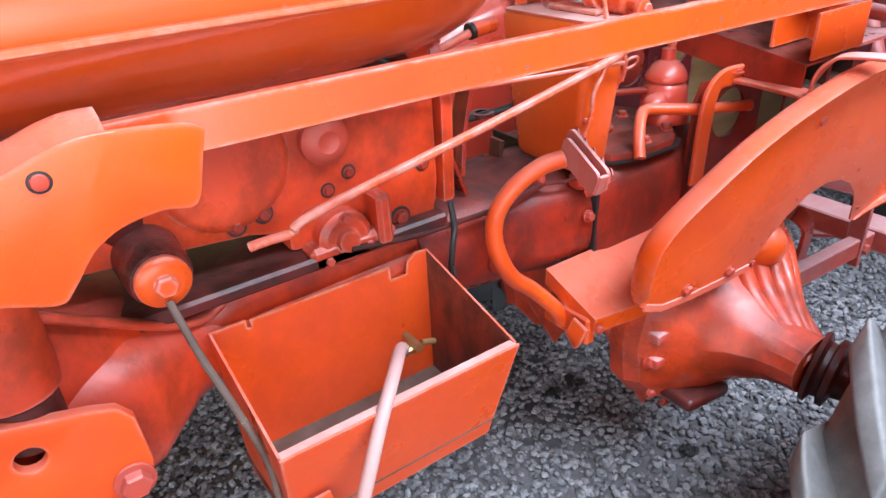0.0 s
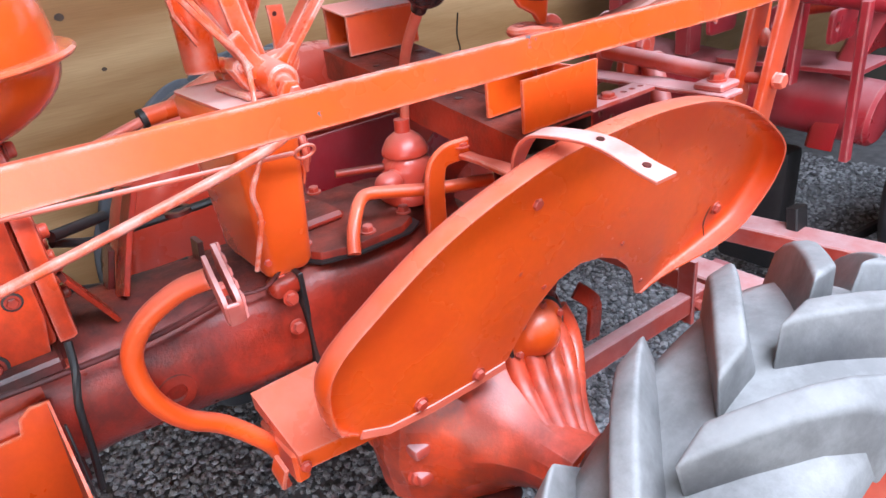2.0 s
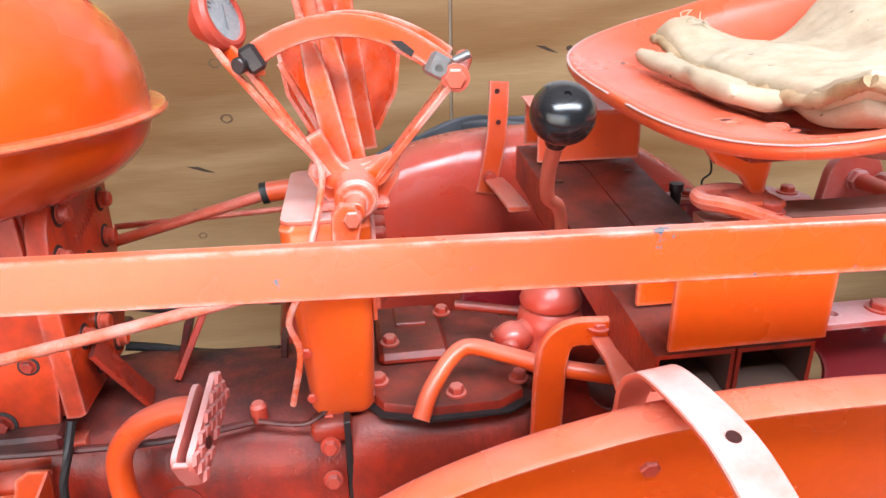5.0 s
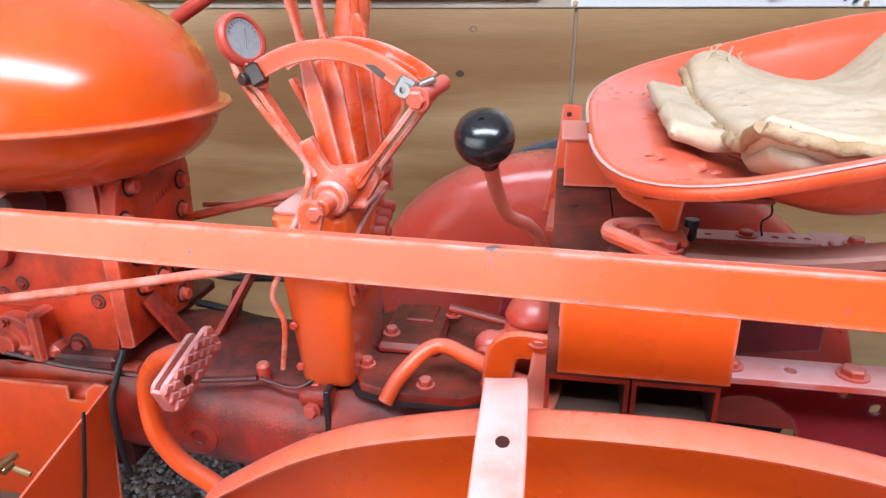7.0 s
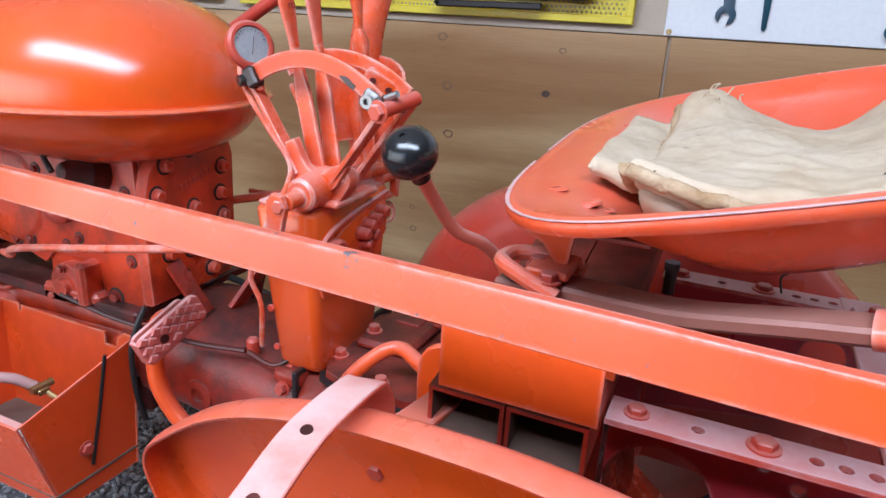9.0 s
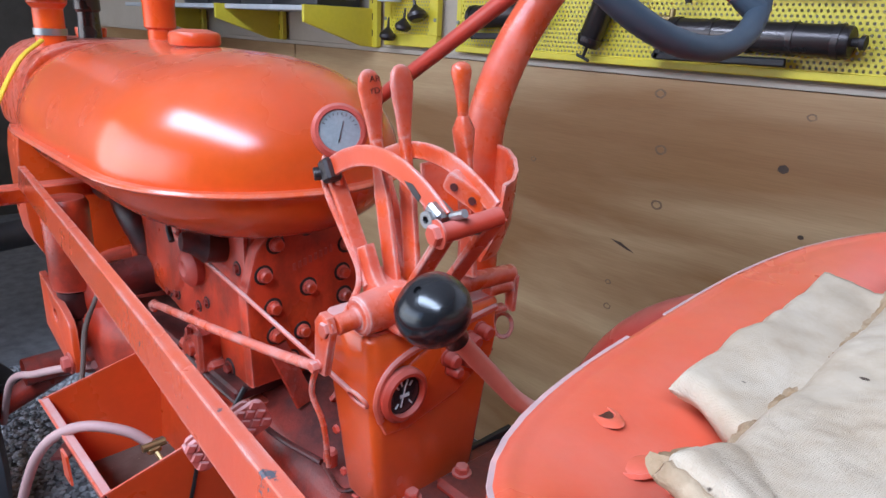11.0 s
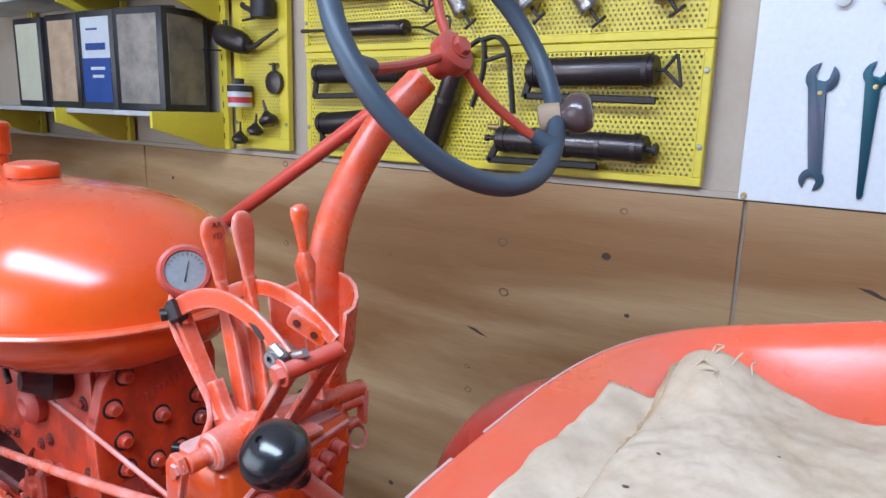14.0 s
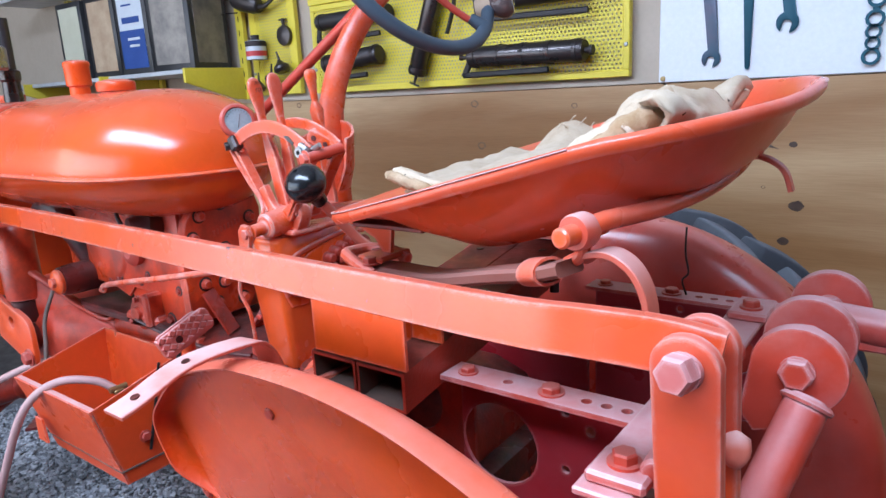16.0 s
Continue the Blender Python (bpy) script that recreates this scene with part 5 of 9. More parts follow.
    box(bm, (0.430, 1.088, 1.126), (0.450, 1.108, 1.148), 0.003, Matrix.Translation((0.44, 1.1, 1.137)) @ Matrix.Rotation(radians(28), 4, 'Y') @ Matrix.Translation((-0.44, -1.1, -1.137)))
    lathe(bm, [(0.0035, -0.002), (0.0075, -0.002), (0.0075, 0.004), (0.0035, 0.004)], along((0.440, 1.088, 1.136), (0.440, 1.0, 1.136)), 16)
    rod(bm, (0.455, 1.10, 1.14), (0.47, 1.10, 1.146), 0.004, seg=10)
    tp("thumb_nut", bm, m_steel, q, "grey steel thumb nut")
    bm = bm_new()
    rod(bm, (0.456, 1.086, 1.127), (0.472, 1.142, 1.138), 0.0085, seg=16, bev=0.001)
    tp("spacer", bm, m_boltred, q)
    bolt(q, (0.455, 1.086, 1.127), (-0.2, -1, -0.1), 0.0095, 0.008, m_pinkdust)
    # end block with two bored holes
    mb = Matrix.Translation((0.424, 1.148, 1.148)) @ Matrix.Rotation(radians(30), 4, 'Y') @ Matrix.Rotation(radians(18), 4, 'Z')
    bm = bm_new()
    plate(bm, rounded(-0.023, -0.0105, 0.023, 0.0105, 0.006), 0.012, mb @ Matrix(((1, 0, 0, 0), (0, 0, -1, 0.007), (0, 1, 0, 0), (0, 0, 0, 1))), bev=0.002)
    blk = tp("end_block", bm, m_dusty, q)
    for hx in (-0.011, 0.010):
        bm = bm_new()
        lathe(bm, [(0, 0), (0.0040, 0), (0.0040, 0.0009), (0, 0.0009)], mb @ Matrix.Translation((hx, -0.0062, 0)) @ Matrix.Rotation(radians(90), 4, 'X'), 14)
        part("bore", bm, m_grimy_shade, q)
    # spring
    bm = bm_new()
    coil = [(0.455 + 0.012 * t, 1.12 + 0.006 * math.cos(t * 38), 1.13 + 0.006 * math.sin(t * 38)) for t in [k / 50 for k in range(51)]]
    sweep(bm, coil, disc_section(0.0012, 6))
    tp("coil_spring", bm, m_gun, q)
    # curved guard behind the levers
    bm = bm_new()
    rows = []
    for k in range(11):
        a = radians(-70 + 14 * k)
        rows.append((0.354 + 0.060 * math.sin(a * 1.25), 1.205 + 0.055 * math.cos(a * 1.25)))
    prev = None
    for x, y in rows:
        k = abs(x - 0.354) / 0.064
        pair = [bm.verts.new((0.354 + (x - 0.354) * 0.55, y, 1.06)), bm.verts.new((0.354 + (x - 0.354) * 0.9, y, 1.10)), bm.verts.new((x, y, 1.172 - 0.03 * k * k))]
        if prev:
            bm.faces.new((prev[0], pair[0], pair[1], prev[1]))
            bm.faces.new((prev[1], pair[1], pair[2], prev[2]))
        prev = pair
    solid(bm, 0.004)
    tp("lever_guard", bm, m_dusty, None, "curved orange sheet guard round the levers")
    # temperature gauge
    g0 = V((0.253, 1.127, 1.181))
    ax = V((0.86, -0.42, 0.32)).normalized()
    m = along(g0 - ax * 0.014, g0 + ax)
    bm = bm_new()
    lathe(bm, [(0, -0.012), (0.012, -0.012), (0.022, 0.0), (0.0265, 0.006), (0.0295, 0.010), (0.0295, 0.017), (0.026, 0.020), (0.0225, 0.020), (0.0215, 0.016)], m, 32)
    g = tp("temperature_gauge", bm, m_boltred, None, "round temperature gauge with a clouded glass")
    bm = bm_new()
    lathe(bm, [(0, 0.0165), (0.0218, 0.0165), (0.0218, 0.0175), (0, 0.0185)], m, 30)
    tp("gauge_glass", bm, m_glass_face, g, "clouded grey glass")
    bm = bm_new()
    rod(bm, m @ V((-0.002, -0.012, 0.0188)), m @ V((0.004, 0.010, 0.0188)), 0.0006, seg=6)
    for a in range(20, 170, 15):
        rod(bm, m @ V((0.0165 * math.cos(radians(a)), 0.0165 * math.sin(radians(a)), 0.0186)), m @ V((0.0195 * math.cos(radians(a)), 0.0195 * math.sin(radians(a)), 0.0184)), 0.0004, seg=5)
    tp("needle", bm, m_gun, g)
    bm = bm_new()
    sweep(bm, smooth_path([(0.255, 1.12, 1.155), (0.275, 1.105, 1.14), (0.288, 1.105, 1.14)], 4), flat_section(0.004, 0.014))
    tp("gauge_bracket", bm, m_paint, g)
    bm = bm_new()
    pipe(bm, [g0 - ax * 0.022, (0.250, 1.110, 1.152), (0.270, 1.098, 1.128), (0.300, 1.099, 1.087), (0.328, 1.098, 1.052), (0.327, 1.090, 1.022), (0.314, 1.066, 0.978), (0.306, 1.060, 0.948), (0.289, 1.065, 0.909), (0.295, 1.075, 0.868), (0.281, 1.09, 0.800)], 0.0034, 8)
    tp("capillary_tube", bm, m_dusty, g, "wound capillary tube")


levers()


def steering():
    bm = bm_new()
    base, bend = V((0.335, 1.262, 1.02)), V((0.335, 1.262, 1.19))
    pts = [base, V((0.334, 1.262, 1.10)), bend, V((0.346, 1.285, 1.27)), V((0.368, 1.325, 1.345)), V((0.398, 1.362, 1.398))]
    sweep(bm, smooth_path(pts, 6), disc_section(0.0232, 18), up=(0, 1, 0), taper=lambda t: 1.0 - 0.18 * t)
    tp("steering_column", bm, m_dusty, None, "thick curved orange steering column")
    bm = bm_new()
    rod(bm, (-0.02, 1.36, 1.160), (0.372, 1.352, 1.382), 0.0105, seg=14)
    tp("column_brace", bm, m_guard, None, "slim orange brace rod to the column")
    # wheel
    n = V((0.85, -0.10, 0.515)).normalized()
    hub = V((0.426, 1.378, 1.426))
    q = n.to_track_quat('Z', 'X').to_matrix().to_4x4()
    m = Matrix.Translation(hub) @ q
    R = 0.175
    bm = bm_new()
    ring = [m @ V((R * math.cos(a), R * math.sin(a), 0.008)) for a in [2 * math.pi * k / 56 for k in range(56)]]
    sweep(bm, ring, disc_section(0.0125, 14), up=n, closed=True)
    rim = tp("steering_wheel_rim", bm, m_wheelrim, None, "slate-grey steering wheel rim with red spokes")
    bm = bm_new()
    lathe(bm, [(0, -0.03), (0.016, -0.03), (0.018, -0.012), (0.026, -0.008), (0.026, 0.010), (0.020, 0.014), (0, 0.014)], m, 24)
    hexv = m @ V((0, 0, 0.014))
    hexhead(bm, hexv, n, 0.012, 0.009, 1.2)
    tp("hub", bm, m_boltred, rim)
    # spokes: the low one leads to the spinner knob
    want = V((0.52, 1.50, 1.30)) - hub
    loc = q.inverted().to_3x3() @ want
    a0 = math.atan2(loc.y, loc.x)
    for k in range(3):
        a = a0 + k * 2 * math.pi / 3
        c, s = math.cos(a), math.sin(a)
        bm = bm_new()
        sweep(bm, smooth_path([m @ V((0.018 * c, 0.018 * s, 0.0)), m @ V((0.07 * c, 0.07 * s, -0.008)), m @ V((0.13 * c, 0.13 * s, -0.004)), m @ V(((R - 0.006) * c, (R - 0.006) * s, 0.006))], 5), disc_section(0.0062, 10))
        tp("spoke", bm, m_boltred, rim, "slim red spoke")
        bm = bm_new()
        rod(bm, m @ V(((R - 0.032) * c, (R - 0.032) * s, 0.002)), m @ V((R * c, R * s, 0.008)), 0.009, 0.0135, 14)
        tp("spoke_socket", bm, m_wheelrim, rim)
    a = a0 + radians(20)
    kc = m @ V((R * math.cos(a), R * math.sin(a), 0.0))
    out = (m.to_3x3() @ V((math.cos(a) * 0.55, math.sin(a) * 0.55, 0.83))).normalized()
    bm = bm_new()
    lathe(bm, [(0, 0.012), (0.016, 0.012), (0.019, 0.018), (0.027, 0.030), (0.0275, 0.042), (0.022, 0.052), (0.010, 0.056), (0.006, 0.054), (0, 0.055)], along(kc, kc + out), 26)
    tp("spinner_knob", bm, mat("brown_spinner", (0.11, 0.075, 0.07), (0.08, 0.055, 0.05), rough=0.25, coat=0.4, bump=0.02), rim, "glossy brown spinner knob", 60)
    bm = bm_new()
    lathe(bm, [(0.012, -0.016), (0.020, -0.014), (0.021, 0.002), (0.019, 0.014), (0.012, 0.014)], along(kc, kc + out), 20)
    tp("wrapped_tape", bm, mat("tan_tape", (0.42, 0.30, 0.2), rough=0.8, bump=0.2), rim, "tan tape wrapped round the rim")


steering()


def plane_y(x, z):
    """Where the leaning near mudguard lies."""
    return 0.918 - 0.212 * (z - 0.70) - 0.086 * (x - 0.60)


def fender(yof, name, label):
    """A mudguard pressed as a dish: a leaning plate, cut out over the axle, whose edge rolls forward over the wheel."""
    edge = [(0.312, 0.590), (0.283, 0.616), (0.264, 0.652), (0.256, 0.692), (0.257, 0.728), (0.269, 0.757), (0.291, 0.781), (0.319, 0.804), (0.352, 0.830), (0.389, 0.856), (0.430, 0.879), (0.471, 0.897), (0.514, 0.912), (0.558, 0.925), (0.610, 0.933), (0.660, 0.938), (0.715, 0.941), (0.770, 0.939), (0.830, 0.931), (0.892, 0.912), (0.952, 0.886), (1.015, 0.847), (1.066, 0.806), (1.082, 0.768), (1.072, 0.718), (1.032, 0.665), (0.965, 0.634), (0.900, 0.612), (0.842, 0.584)]
    inner = [(0.830, 0.590), (0.812, 0.632), (0.790, 0.662), (0.760, 0.688), (0.722, 0.706), (0.680, 0.712), (0.640, 0.700), (0.605, 0.668), (0.582, 0.630), (0.562, 0.590), (0.548, 0.576), (0.43, 0.567), (0.36, 0.568)]
    mid = V((0.68, 0, 0.60))
    es = [V((p.x, 0, p.z)) for p in smooth_path([(x, 0, z) for x, z in edge], 3)]
    out = []
    for i, p in enumerate(es):
        t = es[min(i + 1, len(es) - 1)] - es[max(i - 1, 0)]
        d = V((-t.z, 0, t.x)).normalized()
        if d.dot(p - mid) < 0:
            d = -d
        # the roll dies out towards both ends of the edge
        f = min(1.0, i / 7, (len(es) - 1 - i) / 8)
        out.append((p, d, f * f * (3 - 2 * f)))
    bm = bm_new()
    ring = [bm.verts.new(V((p.x, yof(p.x, p.z), p.z)) - d * 0.022 * f) for p, d, f in out]
    fc = bm.faces.new(ring + [bm.verts.new((x, yof(x, z), z)) for x, z in inner])
    bmesh.ops.triangulate(bm, faces=[fc])
    prev = ring
    for r, y in ((-0.014, -0.0008), (-0.008, -0.003), (-0.0035, -0.007), (-0.001, -0.013), (0.0, -0.020), (-0.0005, -0.028), (-0.002, -0.036), (-0.0045, -0.041)):
        cur = [bm.verts.new(V((p.x, yof(p.x, p.z) + y * (0.15 + 0.85 * f), p.z)) + d * r * f) for p, d, f in out]
        for i in range(len(cur) - 1):
            bm.faces.new((prev[i], prev[i + 1], cur[i + 1], cur[i]))
        prev = cur
    bmesh.ops.recalc_face_normals(bm, faces=bm.faces)
    solid(bm, 0.0025)
    return tp(name, bm, m_paint, None, label, 48)


near_f = fender(plane_y, "mudguard", "orange-red sheet-metal mudguard beside the driver's seat")
for bx, bz in ((0.410, 0.588), (0.507, 0.589), (0.573, 0.848), (0.951, 0.859), (0.99, 0.698), (0.612, 0.700), (0.562, 0.743), (0.764, 0.715), (0.835, 0.615), (1.024, 0.79), (0.93, 0.83)):
    big = bz < 0.60 or (bx, bz) in ((0.99, 0.698), (0.573, 0.848))
    bolt(near_f, (bx, plane_y(bx, bz) - 0.0022, bz), (0, -1, -0.2), 0.0085 if big else 0.0035, 0.007 if big else 0.0025)
bm = bm_new()
sweep(bm, [(x, plane_y(x, z) - 0.004, z) for x, z in ((0.318, 0.588), (0.36, 0.570), (0.43, 0.568), (0.50, 0.573), (0.556, 0.580))], flat_section(0.004, 0.013))
tp("bottom_lip", bm, m_pinkdust, near_f)
bm = bm_new()
sweep(bm, smooth_path([(0.965, plane_y(0.965, 0.70) - 0.003, 0.655), (0.968, plane_y(0.968, 0.68) - 0.003, 0.68), (0.985, plane_y(0.985, 0.70) - 0.003, 0.72)], 4), flat_section(0.002, 0.003))
tp("scratch", bm, m_grimy_shade, near_f)


def tab(pts, name="bracket_strap", parent=None, label=""):
    bm = bm_new()
    sweep(bm, smooth_path(pts, 5), flat_section(0.034, 0.0045, 0.001), up=(0, 0, 1))
    return tp(name, bm, m_pinkdust, parent, label)


nt = tab([(0.560, 0.905, 0.885), (0.562, 0.899, 0.912), (0.564, 0.886, 0.933), (0.567, 0.862, 0.9445), (0.57, 0.786, 0.9475), (0.571, 0.727, 0.9305), (0.571, 0.703, 0.9245)], "bracket_strap", None, "dusty flat strap bolted over the mudguard")
for y, z in ((0.786, 0.9495), (0.727, 0.9335)):
    bm = bm_new()
    lathe(bm, [(0, 0), (0.0048, 0), (0.0048, 0.0012), (0, 0.0012)], along((0.571, y, z), (0.571, y - 0.05, z + 0.2)), 14)
    part("bolt_hole", bm, m_grimy_shade, nt)

def far_fender():
    """The far mudguard is seen from inside: plate and a wide rounded crown that turns outward over its wheel."""
    bm = bm_new()
    cx, cz = 0.69, 0.46
    n = 44
    rows = []
    for k in range(n + 1):
        a = radians(188 - 190 * k / n)
        c, sn = math.cos(a), math.sin(a)
        pw = 2.6 if c < 0 else 2.0
        q = (abs(c) ** pw + abs(sn) ** pw) ** (-1 / pw)
        rx, rz = 0.49, 0.497
        row = []
        for y, f in ((1.60, 0.02), (1.60, 0.5), (1.603, 0.86), (1.609, 0.91), (1.618, 0.95), (1.630, 0.978), (1.645, 0.993), (1.665, 1.0), (1.685, 1.0), (1.70, 0.995)):
            row.append(bm.verts.new((cx + rx * f * q * c, y, cz + rz * f * q * sn)))
        rows.append(row)
    for a, b in zip(rows, rows[1:]):
        for k in range(len(a) - 1):
            bm.faces.new((a[k], a[k + 1], b[k + 1], b[k]))
    solid(bm, 0.003)
    f = tp("mudguard", bm, m_guard, None, "dusty red sheet-metal mudguard on the wall side", 50)
    bm = bm_new()
    sweep(bm, smooth_path([(0.592, 1.595, 0.86), (0.60, 1.595, 0.90), (0.608, 1.593, 0.95), (0.614, 1.60, 1.01), (0.617, 1.61, 1.05)], 4), flat_section(0.0045, 0.034), up=(1, 0, 0))
    st = tp("bracket_strap", bm, m_worn, None, "flat strap bolted to the far mudguard")
    for z in (0.985, 1.035):
        bm = bm_new()
        lathe(bm, [(0, 0), (0.0045, 0), (0.0045, 0.001), (0, 0.001)], along((0.612, 1.591 + (0.012 if z > 1 else 0), z), (0.612, 1.0, z)), 12)
        part("bolt_hole", bm, m_grimy_shade, st)
    bolt(st, (0.597, 1.591, 0.89), (0, -1, 0), 0.009, 0.007)
    bm = bm_new()
    sweep(bm, [(0.606, 1.592, 0.884), (0.604, 1.50, 0.890), (0.601, 1.40, 0.893)], flat_section(0.034, 0.008, 0.002))
    tp("support_bar", bm, m_worn, None, "dusty flat bar that carries the far mudguard")
    for bx, bz in ((0.53, 0.83), (0.82, 0.80), (0.70, 0.86)):
        bolt(f, (bx, 1.617, bz), (0, -1, 0), 0.007, 0.006)


far_fender()


def tyre(C, R, label, material, lugmat):
    """A lugged tyre on the axle line, with its rim."""
    C = V(C)
    hw = 0.105
    m = along(C, C + V((0, 1, 0)))
    R, top = R - 0.022, R + 0.030
    prof = [(R * 0.66, -hw * 0.75), (R * 0.72, -hw * 0.92), (R * 0.85, -hw * 1.02), (R * 0.95, -hw * 0.95), (R * 0.985, -hw * 0.75), (R * 1.0, -hw * 0.35), (R * 1.004, 0), (R * 1.0, hw * 0.35), (R * 0.985, hw * 0.75), (R * 0.95, hw * 0.95), (R * 0.85, hw * 1.02), (R * 0.72, hw * 0.92), (R * 0.66, hw * 0.75)]
    bm = bm_new()
    lathe(bm, prof, m, 64)
    ty = tp("tyre", bm, material, None, label, 50)
    # one chevron lug, shared
    src = {}
    for side in (1, -1):
        b = bm_new()
        rings = []
        n = 7
        for k in range(n):
            f = k / (n - 1)
            y = side * (hw * 1.04 - f * (hw * 1.0))
            ang = -0.38 * f
            wid = 0.027 - 0.002 * f
            drop = 0.030 * (1 - f) ** 4
            r0, r1 = R * 0.975 - drop * 2, top - drop
            ring = []
            for da, rr in ((-wid * 1.45, r0), (-wid * 0.85, r1), (wid * 0.85, r1), (wid * 1.45, r0)):
                a = ang + da / R
                ring.append((rr * math.sin(a), y, rr * math.cos(a)))
            rings.append(ring)
        loft(b, rings)
        bmesh.ops.bevel(b, geom=b.edges[:], offset=0.006, segments=3, affect='EDGES', profile=0.5)
        bmesh.ops.recalc_face_normals(b, faces=b.faces)
        me = bpy.data.meshes.new("lug")
        for fc in b.faces:
            fc.smooth = True
        for e in b.edges:
            if len(e.link_faces) == 2 and e.calc_face_angle(0) > 0.9:
                e.smooth = False
        b.to_mesh(me)
        b.free()
        me.materials.append(lugmat)
        src[side] = me
    n = 15
    for k in range(n):
        for side in (1, -1):
            ob = new("lug", src[side])
            ob.parent = ty
            # the tyre object sits at its own middle
            ob.matrix_basis = Matrix.Translation(C - ty.location - tractor.location) @ Matrix.Rotation(2 * math.pi * (k + (0.0 if side == 1 else 0.5)) / n - 0.374, 4, 'Y')
    bm = bm_new()
    lathe(bm, [(0.05, -0.02), (0.05, 0.02), (R * 0.5, 0.03), (R * 0.6, hw * 0.6), (R * 0.70, hw * 0.8), (R * 0.70, -hw * 0.8), (R * 0.6, -hw * 0.6), (R * 0.5, 0.02)], m, 40)
    tp("wheel_rim", bm, m_pinkdust, None, "red steel wheel disc")


tyre((0.635, 0.575, 0.412), 0.385, "worn grey tractor tyre with deep chevron lugs", m_rubber, m_rubber)
tyre((0.675, 1.86, 0.467), 0.446, "dark tractor tyre with deep chevron lugs by the wall", m_rubber2, m_rubber2)


def final_drive(sy, axle_y):
    """Drop housing and axle tube; sy: -1 for the near side."""
    y0 = 1.235 + sy * 0.13
    # back flange with a pointed foot
    bm = bm_new()
    foot = [(0.385, 0.60), (0.385, 0.452), (0.425, 0.36), (0.50, 0.225), (0.522, 0.188), (0.545, 0.205), (0.62, 0.195), (0.72, 0.22), (0.80, 0.29), (0.83, 0.40), (0.80, 0.52), (0.70, 0.62)]
    plate(bm, foot, 0.012, Matrix(((1, 0, 0, 0), (0, 0, sy, y0), (0, 1, 0, 0), (0, 0, 0, 1))), bev=0.003)
    h = tp("final_drive_housing", bm, m_engine, None, "dusty red final drive casting", 40)
    # bulged casing that narrows to the wheel
    bm = bm_new()
    rings = []
    for dy, cx, cz, r, sq in ((0.010, 0.610, 0.41, 0.215, 3.2), (0.045, 0.605, 0.412, 0.212, 3.0), (0.075, 0.60, 0.415, 0.196, 2.8), (0.105, 0.595, 0.42, 0.160, 2.4), (0.14, 0.590, 0.425, 0.118, 2.2), (0.18, 0.590, 0.43, 0.085, 2.0), (0.22, 0.592, 0.43, 0.066, 2.0), (0.26, 0.595, 0.43, 0.058, 2.0), (0.285, 0.597, 0.428, 0.056, 2.0)):
        ring = []
        for k in range(15):
            a = 2 * math.pi * (k + 0.35) / 15
            c, sn = math.cos(a), math.sin(a)
            q = (abs(c) ** sq + abs(sn) ** sq) ** (-1 / sq)
            # the lower front corner of the casing is cut off
            cut = 1 - 0.16 * max(0.0, math.cos(a - radians(232))) ** 6 * min(1.0, (sq - 2.0))
            ring.append((cx + r * q * c * cut, y0 + sy * dy, cz + r * q * sn * cut * (1.0 if sn < 0 else 0.86)))
        rings.append(ring)
    loft(bm, rings)
    noisy(bm, 0.005, 14)
    tp("gear_casing", bm, m_engine, h, "", 22)
    # bearing housing with its domed cap, over the axle
    bm = bm_new()
    m = along((0.655, y0, 0.572), (0.660, y0 + sy, 0.585))
    lathe(bm, [(0, 0), (0.10, 0), (0.095, 0.05), (0.082, 0.09), (0.072, 0.118), (0.062, 0.128), (0.0, 0.128)], m, 30)
    tp("bearing_housing", bm, m_oily_shade, h, "", 50)
    bm = bm_new()
    lathe(bm, [(0, 0.126), (0.056, 0.126), (0.056, 0.133), (0.050, 0.136), (0.042, 0.137), (0.036, 0.147), (0.026, 0.158), (0.012, 0.164), (0, 0.165)], m, 28)
    tp("bearing_cap", bm, m_paint, h, "domed dusty bearing cap", 60)
    bm = bm_new()
    lathe(bm, [(0.0565, 0.1285), (0.0615, 0.1285), (0.061, 0.1315), (0.0565, 0.1325)], m, 28)
    tp("oil_ring", bm, m_wire, h)
    for k in range(6):
        a = k * math.pi / 3 + 0.35
        p = m @ V((0.049 * math.cos(a), 0.049 * math.sin(a), 0.134))
        bolt(h, p, (0.02, sy, 0.05), 0.006, 0.007)
    # cast lugs with bare upper faces, and the oily drain shelf
    for lx, lz, w in ((0.428, 0.464, 0.055), (0.43, 0.409, 0.05)):
        bm = bm_new()
        ya, yb = sorted((y0 + sy * 0.03, y0 + sy * 0.106))
        box(bm, (lx - 0.012, ya, lz - 0.022), (lx + w, yb, lz), 0.006, seg=2)
        tp("casting_lug", bm, m_rear, h)
    bolt(h, (0.424, y0 + sy * 0.085, 0.397), (-0.3, sy, 0.2), 0.011, 0.012)
    for k in range(6):
        a = radians(215 + k * 20)
        bolt(h, (0.60 + 0.185 * math.cos(a), y0 + sy * 0.077, 0.41 + 0.185 * math.sin(a)), (0.3 * math.cos(a), sy, 0.3 * math.sin(a)), 0.009, 0.008)
    bm = bm_new()
    ya, yb = sorted((y0 + sy * 0.08, y0 + sy * 0.155))
    box(bm, (0.465, ya, 0.285), (0.59, yb, 0.312), 0.009, Matrix.Translation((0.52, 0, 0.3)) @ Matrix.Rotation(radians(9), 4, 'Y') @ Matrix.Translation((-0.52, 0, -0.3)), 2)
    tp("drain_shelf", bm, m_grimy_shade, h, "black oily shelf of the casting", 50)
